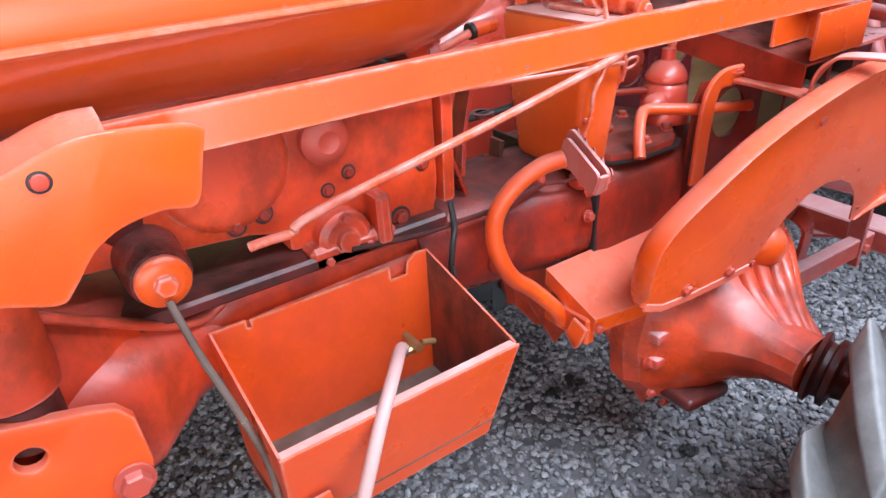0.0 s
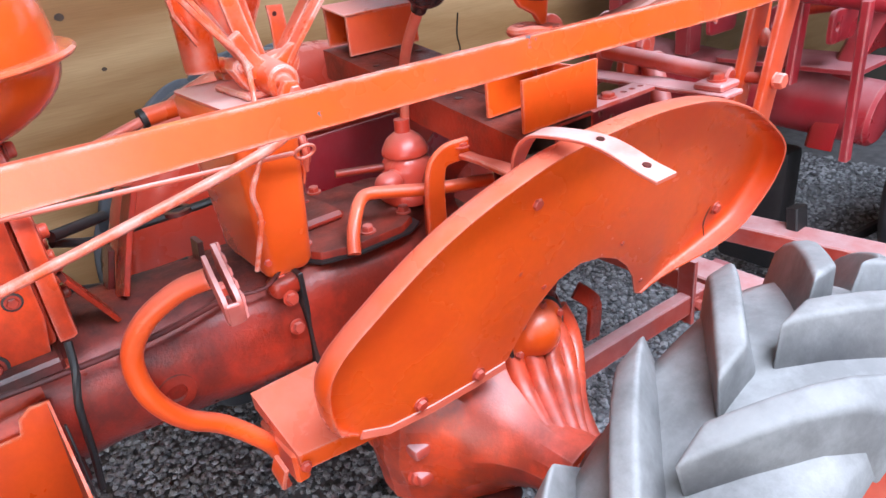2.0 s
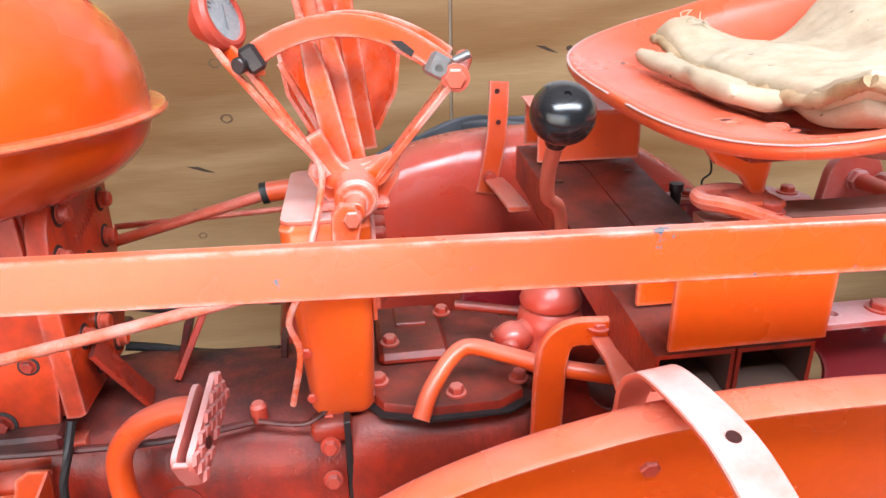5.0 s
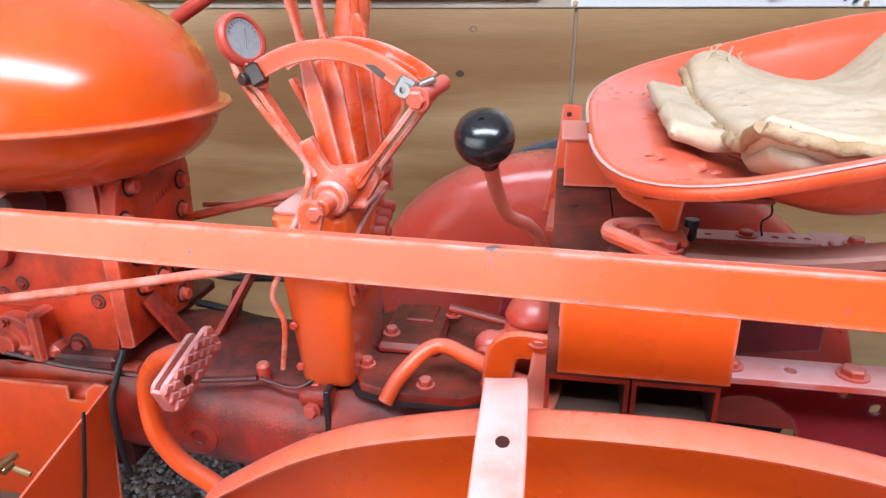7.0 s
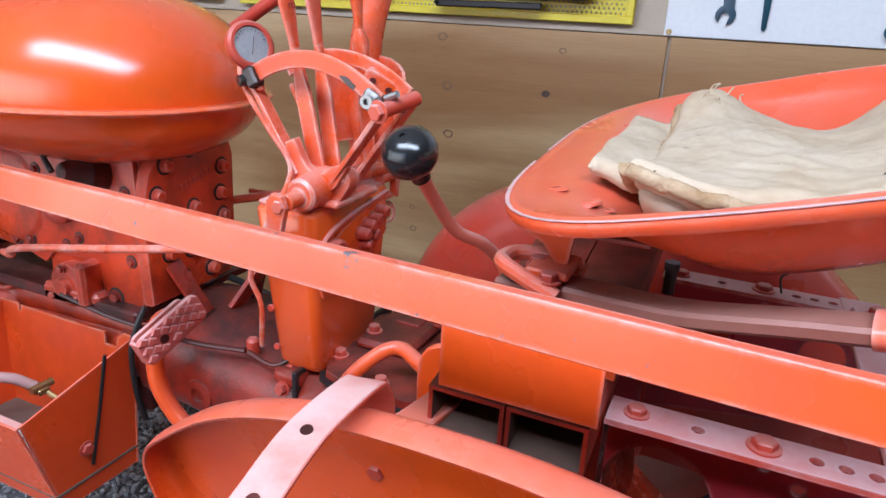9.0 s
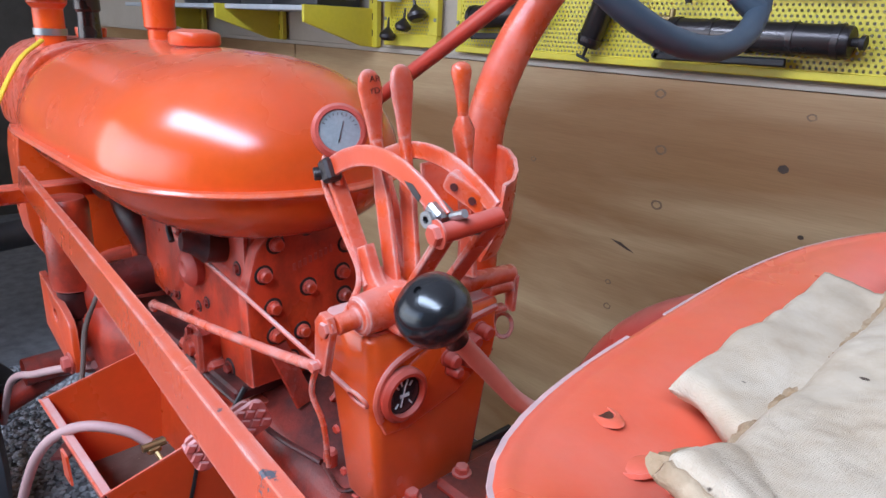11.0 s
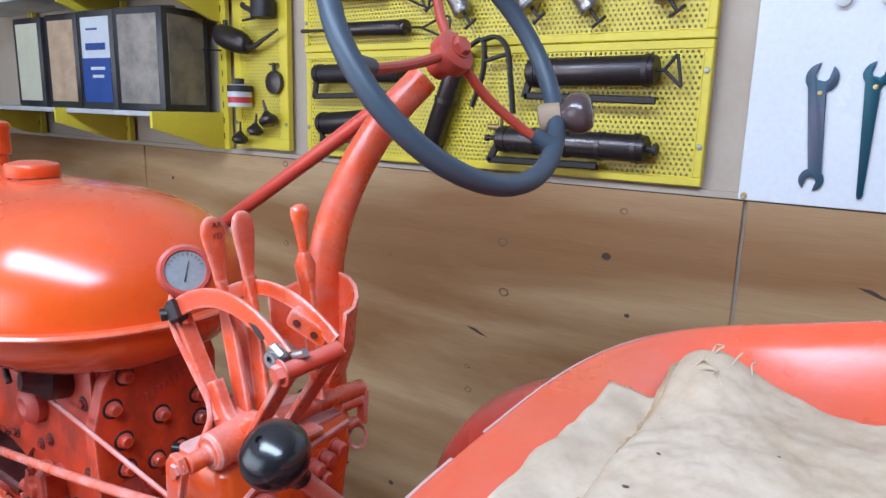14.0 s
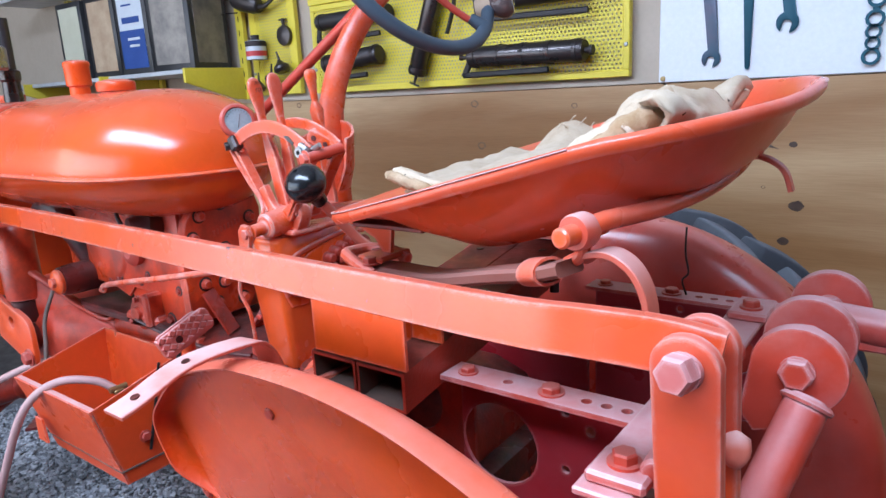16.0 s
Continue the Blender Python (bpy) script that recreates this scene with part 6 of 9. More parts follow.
    # web from the bearing down to the neck, fluted
    for dx, lift in ((-0.055, 0.0), (-0.025, 0.010), (0.008, 0.014), (0.042, 0.010), (0.072, 0.0)):
        bm = bm_new()
        sweep(bm, smooth_path([(0.665 + dx * 0.9, y0 + sy * 0.105, 0.575), (0.662 + dx, y0 + sy * (0.128 + lift), 0.535), (0.645 + dx * 0.9, y0 + sy * (0.16 + lift), 0.500), (0.618 + dx * 0.62, y0 + sy * (0.205 + lift), 0.474), (0.603 + dx * 0.42, y0 + sy * 0.255, 0.452), (0.600 + dx * 0.35, y0 + sy * 0.285, 0.440)], 6), disc_section(0.0175, 12), up=(0, 1, 0))
        tp("casting_rib", bm, m_engine, h, "", 70)
    bm = bm_new()
    lathe(bm, [(0, 0), (0.062, 0), (0.064, 0.008), (0.050, 0.014), (0.048, 0.022), (0.060, 0.026), (0.060, 0.036), (0.04, 0.042), (0.03, 0.1), (0, 0.1)], along((0.598, y0 + sy * 0.285, 0.427), (0.635, axle_y, 0.412)), 28)
    tp("axle_seal", bm, m_grimy_shade, h, "oily black axle seal")
    bm = bm_new()
    rod(bm, (0.635, y0 + sy * 0.29, 0.412), (0.635, axle_y, 0.412), 0.03, seg=18)
    tp("axle_shaft", bm, m_grimy_shade, h)
    bm = bm_new()
    rod(bm, (0.66, 1.235, 0.60), (0.66, y0 + sy * 0.02, 0.575), 0.075, 0.08, 26)
    tp("axle_tube", bm, m_cast, None, "", 45)


final_drive(-1, 0.66)
final_drive(1, 1.83)


def pedal_and_step():
    bm = bm_new()
    pts = [(0.205, 1.035, 0.842), (0.175, 1.045, 0.836), (0.138, 1.055, 0.815), (0.114, 1.064, 0.782), (0.108, 1.066, 0.745), (0.116, 1.062, 0.705), (0.142, 1.064, 0.662), (0.185, 1.07, 0.622), (0.225, 1.06, 0.575), (0.24, 1.06, 0.545)]
    sweep(bm, smooth_path(pts, 6), disc_section(0.0125, 14), up=(0, 1, 0))
    ped = tp("pedal_arm", bm, m_paint, None, "curved orange pedal arm with a ribbed foot pad")
    # pad: a slanted plate with raised diamonds
    c = V((0.214, 1.003, 0.8455))
    ax_long = V((0.13, 0.90, 0.40)).normalized()
    nrm = V((0.978, -0.158, 0.042))
    nrm = (nrm - ax_long * nrm.dot(ax_long)).normalized()
    side = ax_long.cross(nrm)
    M = Matrix.Translation(c) @ Matrix((side, ax_long, nrm)).transposed().to_4x4()
    bm = bm_new()
    plate(bm, rounded(-0.0205, -0.048, 0.0205, 0.048, 0.011), 0.006, M, bev=0.002)
    pad = tp("pedal_pad", bm, m_tread, ped, "dusty pedal pad with a raised diamond tread")
    bm = bm_new()
    plate(bm, rounded(-0.0190, -0.046, 0.0190, 0.036, 0.010), 0.005, M @ Matrix.Translation((0, 0, -0.014)), bev=0.001)
    tp("pad_backing", bm, m_tread, ped)
    bm = bm_new()
    box(bm, (-0.0165, -0.0475, -0.012), (0.0165, -0.0425, 0.002), 0.001, M)
    tp("pad_web", bm, m_tread, ped)
    for i in range(9):
        for j in range(3):
            u, w = -0.0135 + 0.0135 * j + (0.0066 if i % 2 else 0) - 0.003, -0.040 + 0.0098 * i
            if abs(u) > 0.017 or (i in (2, 3) and j == 1):
                continue
            bm = bm_new()
            vs = [bm.verts.new(M @ V(p)) for p in ((u - 0.0068, w, 0.0058), (u, w - 0.0080, 0.0058), (u + 0.0068, w, 0.0058), (u, w + 0.0080, 0.0058))]
            tpv = [bm.verts.new(M @ V(p)) for p in ((u - 0.0048, w, 0.0088), (u, w - 0.0058, 0.0088), (u + 0.0048, w, 0.0088), (u, w + 0.0058, 0.0088))]
            for k in range(4):
                bm.faces.new((vs[k], vs[(k + 1) % 4], tpv[(k + 1) % 4], tpv[k]))
            bm.faces.new(tpv)
            part("tread_diamond", bm, m_tread, pad)
    bm = bm_new()
    lathe(bm, [(0, 0), (0.006, 0), (0.006, 0.0012), (0, 0.0012)], M @ Matrix.Translation((0.0, -0.016, 0.0062)), 14)
    part("bolt_hole", bm, m_grimy_shade, pad)
    # footboard
    bm = bm_new()
    top = [(0.232, 1.092, 0.632), (0.24, 0.99, 0.585), (0.43, 0.96, 0.585), (0.50, 1.09, 0.632)]
    vs = [bm.verts.new(p) for p in top]
    bm.faces.new(vs)
    lo = [bm.verts.new(V(p) + V((0.002, 0.004, -0.03))) for p in top]
    for k in range(4):
        bm.faces.new((vs[k], lo[k], lo[(k + 1) % 4], vs[(k + 1) % 4]))
    bmesh.ops.recalc_face_normals(bm, faces=bm.faces)
    solid(bm, 0.004)
    st = tp("footboard", bm, m_paint, None, "orange folded-steel footboard")
    bm = bm_new()
    sweep(bm, smooth_path([(0.22, 1.0, 0.58), (0.215, 1.01, 0.55), (0.23, 1.03, 0.53)], 4), flat_section(0.03, 0.006), up=(1, 0, 0))
    box(bm, (0.235, 1.0, 0.53), (0.255, 1.1, 0.58), 0.004)
    tp("footboard_bracket", bm, m_paint, st)
    bolt(st, (0.245, 0.986, 0.568), (0, -1, 0), 0.006, 0.006)


pedal_and_step()


def long_bar():
    bm = bm_new()
    sec = [(a - 0.105 * b, b) for a, b in ((-0.005, -0.019), (0.005, -0.019), (0.006, -0.018), (0.006, 0.018), (0.005, 0.019), (-0.005, 0.019), (-0.006, 0.018), (-0.006, -0.018))]
    pts = [(-0.46, 0.970, 1.017), (-0.2, 0.945, 1.022), (0.0, 0.926, 1.026), (0.3, 0.897, 1.031), (0.5, 0.877, 1.0345), (0.9, 0.842, 1.040), (1.0, 0.847, 1.040), (1.05, 0.856, 1.037), (1.088, 0.8595, 1.031)]
    sweep(bm, smooth_path(pts, 4), sec, taper=lambda t: 0.95 + 0.2 * max(0, t - 0.6))
    b = tp("lift_bar", bm, m_bar, None, "long flat orange lift bar with chipped paint")
    # two upright straps at its rear end
    for y in (0.846, 0.890):
        bm = bm_new()
        out = [(1.050, 0.80), (1.096, 0.80)] + [(1.071 + 0.0235 * math.cos(radians(a)), 1.030 + 0.0235 * math.sin(radians(a))) for a in range(-10, 191, 16)]
        plate(bm, out, 0.011, XZ(y), bev=0.002)
        for v in bm.verts:
            v.co.y += 0.13 * (1.03 - v.co.z)
        tp("upright_strap", bm, m_worn, None, "orange upright strap bolted to the lift bar")
    bm = bm_new()
    bmesh.ops.create_icosphere(bm, subdivisions=2, radius=0.011, matrix=Matrix.Translation((1.094, 0.885, 0.955)) @ Matrix.Diagonal((1, 0.9, 1.4, 1)))
    noisy(bm, 0.003, 90)
    tp("weld_bead", bm, m_pinkdust, b)
    bolt(b, (1.071, 0.835, 1.030), (-0.15, -1, 0.1), 0.0135, 0.018, m_rear, 1.0, "pivot_bolt", "large dusty hexagon pivot bolt")
    bolt(b, (1.076, 0.851, 0.895), (0, -1, 0), 0.013, 0.014, m_pinkdust, 1.0)
    bm = bm_new()
    rod(bm, (1.071, 0.834, 1.030), (1.071, 0.90, 1.030), 0.010)
    tp("pivot_pin", bm, m_boltred, b)
    bm = bm_new()
    rod(bm, (1.076, 0.851, 0.895), (1.076, 0.93, 0.895), 0.009)
    tp("pivot_pin", bm, m_boltred, b)


long_bar()


def seat_mount():
    # pair of square tubes across the gearbox with an upright channel at each end
    yn, yf = 0.937, 1.405

    def lift(bm):
        # the pair of tubes climbs towards the wall side
        for v in bm.verts:
            v.co.z += 0.155 * (v.co.y - 0.937) - 0.004
    tubes = []
    m_tube = mat("dusty_brown_steel", (0.11, 0.06, 0.045), (0.06, 0.035, 0.028), rough=0.9, spec=0.15, dust=0.3, dust_col=(0.15, 0.10, 0.072), bump=0.2)
    for x0, x1 in ((0.596, 0.668), (0.670, 0.742)):
        bm = bm_new()
        w = 0.004
        z0, z1 = 0.870, 0.918
        ring = [(x0, z0), (x1, z0), (x1, z1), (x0, z1)]
        inner = [(x0 + w, z0 + w), (x1 - w, z0 + w), (x1 - w, z1 - w), (x0 + w, z1 - w)]
        loops = [[bm.verts.new((x, y, z)) for x, z in r] for r, y in ((ring, yn), (ring, yf), (inner, yf), (inner, yn))]
        for n_, (a, b) in enumerate(zip(loops, loops[1:] + loops[:1])):
            for k in range(4):
                bm.faces.new((a[k], a[(k + 1) % 4], b[(k + 1) % 4], b[k])).material_index = 1 if n_ == 2 else 0
        lift(bm)
        # outside in the darker casting red, which carries the shade under the seat
        tubes.append(tp("cross_tube", bm, [m_cast, m_tube], None, "dusty square steel tube under the seat, darkened for shade"))
    tb = tubes[0]
    for ny, top, mt in ((yn - 0.002, 0.986, m_paint), (1.332, 0.984, m_worn)):
        bm = bm_new()
        y1 = ny + 0.07
        sec = [(0.606, ny), (0.748, ny), (0.748, ny + 0.004), (0.704, ny + 0.004), (0.704, y1 - 0.004), (0.748, y1 - 0.004), (0.748, y1), (0.606, y1), (0.606, y1 - 0.004), (0.700, y1 - 0.004), (0.700, ny + 0.004), (0.606, ny + 0.004)]
        plate(bm, sec, top - 0.9205, Matrix.Translation((0, 0, 0.9205)))
        for v in bm.verts:
            if ny > 1 or v.co.z < 0.95:
                v.co.z += 0.155 * (v.co.y - 0.937) - 0.002
        tp("upright_channel", bm, mt, tb, "orange upright steel channel")
        if ny > 1.0:
            bm = bm_new()
            box(bm, (0.600, ny - 0.004, top + 0.0005), (0.752, y1, top + 0.004), 0.0008)
            for v in bm.verts:
                v.co.z += 0.155 * (v.co.y - 0.937) - 0.002
            tp("channel_cap", bm, m_worn, tb)
    for bx, by in ((0.63, 1.09), (0.71, 1.15), (0.72, 1.30), (0.62, 1.28)):
        bm = bm_new()
        lathe(bm, [(0, 0), (0.006, 0), (0.006, 0.001), (0, 0.001)], Matrix.Translation((bx, by, 0.9142 + 0.155 * (by - 0.937))), 12)
        part("bolt_hole", bm, m_grimy_shade, tb)
    bm = bm_new()
    lathe(bm, [(0, 0), (0.007, 0), (0.007, 0.03), (0.009, 0.03), (0.009, 0.04), (0, 0.04)], Matrix.Translation((0.765, 1.25, 0.925)), 12)
    tp("stud", bm, m_gun, tb)
    # bent strap in front of the tubes, and the flat bar from it to the mudguard
    bm = bm_new()
    sweep(bm, smooth_path([(0.545, 1.060, 0.70), (0.545, 1.058, 0.80), (0.546, 1.055, 0.845), (0.551, 1.052, 0.868), (0.565, 1.048, 0.880), (0.590, 1.042, 0.8825), (0.606, 1.040, 0.8825)], 5), flat_section(0.034, 0.008, 0.002), up=(0, 1, 0.2))
    s = tp("bent_strap", bm, m_paint, None, "thick bent orange strap under the seat tubes")
    bolt(s, (0.588, 1.042, 0.8865), (0, 0, 1), 0.009, 0.006)
    bm = bm_new()
    sweep(bm, [(0.600, 1.055, 0.8735), (0.598, 1.0, 0.874), (0.585, 0.93, 0.8755), (0.572, 0.895, 0.8765)], flat_section(0.036, 0.008, 0.002))
    tp("support_bar", bm, m_worn, None, "dusty flat bar that carries the mudguard")
    bm = bm_new()
    plate(bm, [(0.535, 0.66), (0.735, 0.66), (0.735, 0.868), (0.56, 0.868), (0.545, 0.84)], 0.006, XZ(1.084), holes=[(0.640, 0.800, 0.044)])
    tp("side_plate", bm, m_cast, None, "dark red side plate with a round hole")
    bm = bm_new()
    plate(bm, [(0.50, 0.64), (0.742, 0.64), (0.742, 0.84), (0.53, 0.84)], 0.006, XZ(1.420))
    tp("side_plate", bm, m_maroon, None, "dark red side plate by the wall")
    # leaf spring and front clamp
    bm = bm_new()
    sweep(bm, smooth_path([(0.645, 0.98, 1.012), (0.70, 0.97, 1.020), (0.75, 0.96, 1.023), (0.80, 0.95, 1.028), (0.875, 0.932, 1.046), (0.92, 0.922, 1.056), (0.952, 0.915, 1.066)], 6), flat_section(0.036, 0.013, 0.003), up=(0, 0, 1))
    sp = tp("leaf_spring", bm, mat("brown_worn_spring", (0.24, 0.075, 0.05), (0.30, 0.12, 0.085), rough=0.5, dust=0.5, dust_col=(0.38, 0.24, 0.20), bump=0.25, chips=0.4), None, "brown worn flat seat spring")
    bm = bm_new()
    m = along((0.914, 0.9235, 1.0555), (0.932, 0.919, 1.0595))
    ring = [(0.0215 * math.cos(a) , 0.0125 * math.sin(a)) for a in (k * math.pi / 10 for k in range(20))]
    inn = [(x * 0.84, y * 0.78) for x, y in ring]
    X = V((0.24, 0.97, 0)).normalized()
    Z = V((-0.22, 0.05, 0.97)).normalized()
    loops = []
    for r, d in ((ring, 0.0), (ring, 0.02), (inn, 0.02), (inn, 0.0)):
        c0 = V((0.912, 0.9238, 1.0545)) + V((0.955, -0.23, 0.21)) * d
        loops.append([bm.verts.new(c0 + X * a + Z * b) for a, b in r])
    for a, b in zip(loops, loops[1:] + loops[:1]):
        for k in range(20):
            bm.faces.new((a[k], a[(k + 1) % 20], b[(k + 1) % 20], b[k]))
    tp("spring_band", bm, m_worn, sp, "orange band round the spring")
    # front clamp: looped strap with two bolts
    bm = bm_new()
    pipe(bm, [(0.70, 0.945, 1.02), (0.672, 0.948, 1.030), (0.652, 0.955, 1.036), (0.643, 0.975, 1.034), (0.650, 0.995, 1.034), (0.68, 1.0, 1.034), (0.71, 0.995, 1.028)], 0.007, 10)
    cl = tp("spring_clamp", bm, m_worn, sp)
    bolt(cl, (0.690, 0.953, 1.029), (0, 0, 1), 0.008, 0.008)
    bolt(cl, (0.672, 0.985, 1.029), (0, 0, 1), 0.008, 0.008)
    # tee bracket between spring and pan
    web = [(0.641, 1.078), (0.652, 1.064), (0.676, 1.052), (0.688, 1.036), (0.698, 1.036), (0.702, 1.066), (0.765, 1.070), (0.765, 1.080)]
    bm = bm_new()
    plate(bm, web, 0.006, XZ(0.985))
    br = tp("seat_bracket", bm, m_paint, sp, "orange tee bracket under the seat pan")
    bm = bm_new()
    box(bm, (0.665, 0.955, 1.070), (0.765, 1.012, 1.075), 0.001)
    tp("bracket_flange", bm, m_cast, br)
    bm = bm_new()
    box(bm, (0.668, 0.955, 1.030), (0.705, 1.008, 1.037), 0.002)
    tp("bracket_foot", bm, m_paint, br)
    # curled frame tube that carries the back of the pan
    bm = bm_new()
    pipe(bm, [(0.962, 0.915, 1.098), (0.974, 0.935, 1.103), (0.984, 0.975, 1.102), (0.997, 1.02, 1.103), (1.013, 1.09, 1.109), (1.026, 1.15, 1.124), (1.030, 1.18, 1.14)], 0.0085, 14)
    fr = tp("seat_hoop", bm, m_seat, None, "bent dusty tube hoop under the back of the seat pan")
    bm = bm_new()
    m = along((0.962, 0.925, 1.097), (0.958, 0.895, 1.097))
    lathe(bm, [(0.008, 0), (0.0145, 0), (0.0155, 0.003), (0.0155, 0.017), (0.014, 0.020), (0.008, 0.020)], m, 24)
    tp("spring_eye", bm, m_pinkdust, fr)
    bm = bm_new()
    rod(bm, (0.966, 0.95, 1.097), (0.957, 0.886, 1.096), 0.0088, seg=18, bev=0.002)
    tp("eye_pin", bm, m_paint, fr, "round orange pivot pin")
    bm = bm_new()
    pipe(bm, [(0.945, 0.926, 1.066), (0.957, 0.925, 1.074), (0.962, 0.924, 1.088)], 0.006, 10)
    tp("spring_hook", bm, m_seat, fr)
    bm = bm_new()
    lathe(bm, [(0, 0), (0.008, 0), (0.009, 0.004), (0.009, 0.012), (0, 0.014)], along((1.030, 1.165, 1.14), (1.034, 1.165, 1.165)), 14)
    tp("hoop_nut", bm, m_pinkdust, fr)
    # arched strap beside the spring
    bm = bm_new()
    sweep(bm, smooth_path([(0.950, 0.935, 1.066), (0.964, 0.933, 1.074), (0.982, 0.932, 1.077), (0.999, 0.932, 1.068), (1.010, 0.933, 1.050), (1.015, 0.934, 1.025), (1.014, 0.935, 0.99)], 5), flat_section(0.026, 0.006), up=(0.7, 0, 1))
    tp("arched_strap", bm, m_pinkdust, None, "dusty arched spring strap")
    # tail strap behind the seat
    bm = bm_new()
    sweep(bm, smooth_path([(1.020, 1.195, 1.124), (1.034, 1.2, 1.128), (1.050, 1.2, 1.123), (1.062, 1.2, 1.112), (1.069, 1.2, 1.092)], 5), flat_section(0.014, 0.005), up=(0, 0, 1))
    tp("tail_strap", bm, m_pinkdust)



seat_mount()

SEAT_Y = 1.155


def rim_z(x, y):
    """Height of the seat's rim plane, which climbs to the rear and to the wall side."""
    return 1.084 + 0.26 * (min(x, 0.97) - 0.65) + 0.12 * max(0, x - 0.97) + 0.07 * (y - 0.9)


def seat_outline(n=72):
    """The rim of the seat pan, from above, with its height."""
    out = []
    for k in range(n):
        a = 2 * math.pi * k / n
        c, s = math.cos(a), math.sin(a)
        p = 2.5 if c > 0 else 3.2
        r = (abs(c) ** p + abs(s) ** p) ** (-1 / p)
        x = 0.80 + (0.285 if c > 0 else 0.165) * r * c
        y = SEAT_Y + 0.262 * r * s
        out.append(V((x, y, rim_z(x, y))))
    return out


def pan_depth(s, x):
    """How far the pan lies under its rim plane, s being 1 at the rim and 0 in the middle."""
    prof = [(1.0, 0.0), (0.955, 0.010), (0.90, 0.034), (0.82, 0.058), (0.68, 0.078), (0.45, 0.086), (0.0, 0.090)]
    f = max(0.0, min(1.0, (x - 0.655) / 0.20))
    f = 0.10 + 0.90 * f * f * (3 - 2 * f)
    for (s0, d0), (s1, d1) in zip(prof, prof[1:]):
        if s1 <= s <= s0:
            return f * (d0 + (d1 - d0) * (s0 - s) / (s0 - s1))
    return 0.0


def seat():
    rim = seat_outline()
    mid = V((0.85, SEAT_Y, 0))
    bm = bm_new()
    rings = []
    for s, lift in ((1.03, -0.012), (1.045, -0.006), (1.043, -0.001), (1.03, 0.002), (1.01, 0.002), (1.0, 0.0005), (0.98, 0), (0.955, 0), (0.93, 0), (0.90, 0), (0.86, 0), (0.82, 0), (0.75, 0), (0.68, 0), (0.56, 0), (0.45, 0), (0.3, 0), (0.15, 0)):
        ring = []
        for p in rim:
            q = mid + (V((p.x, p.y, 0)) - mid) * s
            wob = 0.0012 * noise.noise(V((q.x * 18, q.y * 18, 0))) if s > 0.9 else 0
            ring.append((q.x, q.y, rim_z(q.x, q.y) - pan_depth(min(s, 1.0), q.x) + lift + wob))
        rings.append(ring)
    vs = loft(bm, rings, cap=False)
    bm.faces.new(vs[-1])
    bmesh.ops.recalc_face_normals(bm, faces=bm.faces)
    solid(bm, 0.003)
    st = tp("seat_pan", bm, m_seat, None, "red pressed-steel tractor seat pan with a rolled rim", 50)
    # worn bare line along the rolled rim
    for a0, a1 in ((38, 60), (19, 36), (2, 7)):
        bm = bm_new()
        pts = []
        for k in range(a0, a1 + 1):
            p = rim[k % len(rim)]
            q = mid + (V((p.x, p.y, 0)) - mid) * 1.036
            pts.append((q.x, q.y, rim_z(q.x, q.y) + 0.0005))
        sweep(bm, pts, flat_section(0.0058, 0.0012, 0.0004))
        part("rim_wear", bm, m_rimwear, st, "bare worn line on the rim")
    # slots and a pressed disc in the front lip
    def on_pan(x, y):
        d = V((x, y, 0)) - mid
        p = max(rim, key=lambda r_: (V((r_.x, r_.y, 0)) - mid).normalized().dot(d.normalized()))
        return rim_z(x, y) - pan_depth(min(1.0, d.length / (V((p.x, p.y, 0)) - mid).length), x)

    for sx, sy, turn, k in ((0.671, 1.012, -30, 1.0), (0.694, 1.285, 80, 1.0), (0.721, 0.994, -30, 0.6)):
        zz = on_pan(sx, sy) - 0.0006
        m = Matrix.Translation((sx, sy, zz)) @ Matrix.Rotation(radians(-14), 4, 'Y') @ Matrix.Rotation(radians(turn), 4, 'Z') @ Matrix.Diagonal((1.9 * k, 0.9 * k, k, 1))
        bm = bm_new()
        lathe(bm, [(0.0040, 0.0002), (0.0055, 0.0016), (0.0075, 0.0012), (0.0095, -0.001)], m, 18)
        sl = part("slot", bm, m_seat, st)
        bm = bm_new()
        lathe(bm, [(0.0046, 0.0008), (0, 0.0008)], m, 18)
        part("slot_hole", bm, m_grimy_shade, sl)
    bm = bm_new()
    m = Matrix.Translation((0.705, 0.991, on_pan(0.705, 0.991) - 0.001)) @ Matrix.Rotation(radians(-14), 4, 'Y')
    lathe(bm, [(0.0135, -0.001), (0.0125, 0.0012), (0.0105, 0.0002), (0.009, 0.0012), (0.004, 0.0022), (0, 0.0024)], m, 26)
    part("pressed_disc", bm, m_seat, st)
    return st


seat()


def pan_z(x, y):
    """Height of the inside of the pan at a place."""
    dx, dy = x - 0.85, y - SEAT_Y
    rx = 0.235 if dx > 0 else 0.21
    s = min(1.0, (abs(dx / rx) ** 2.6 + abs(dy / 0.262) ** 2.6) ** (1 / 2.6))
    return rim_z(x, y) - pan_depth(s, x)


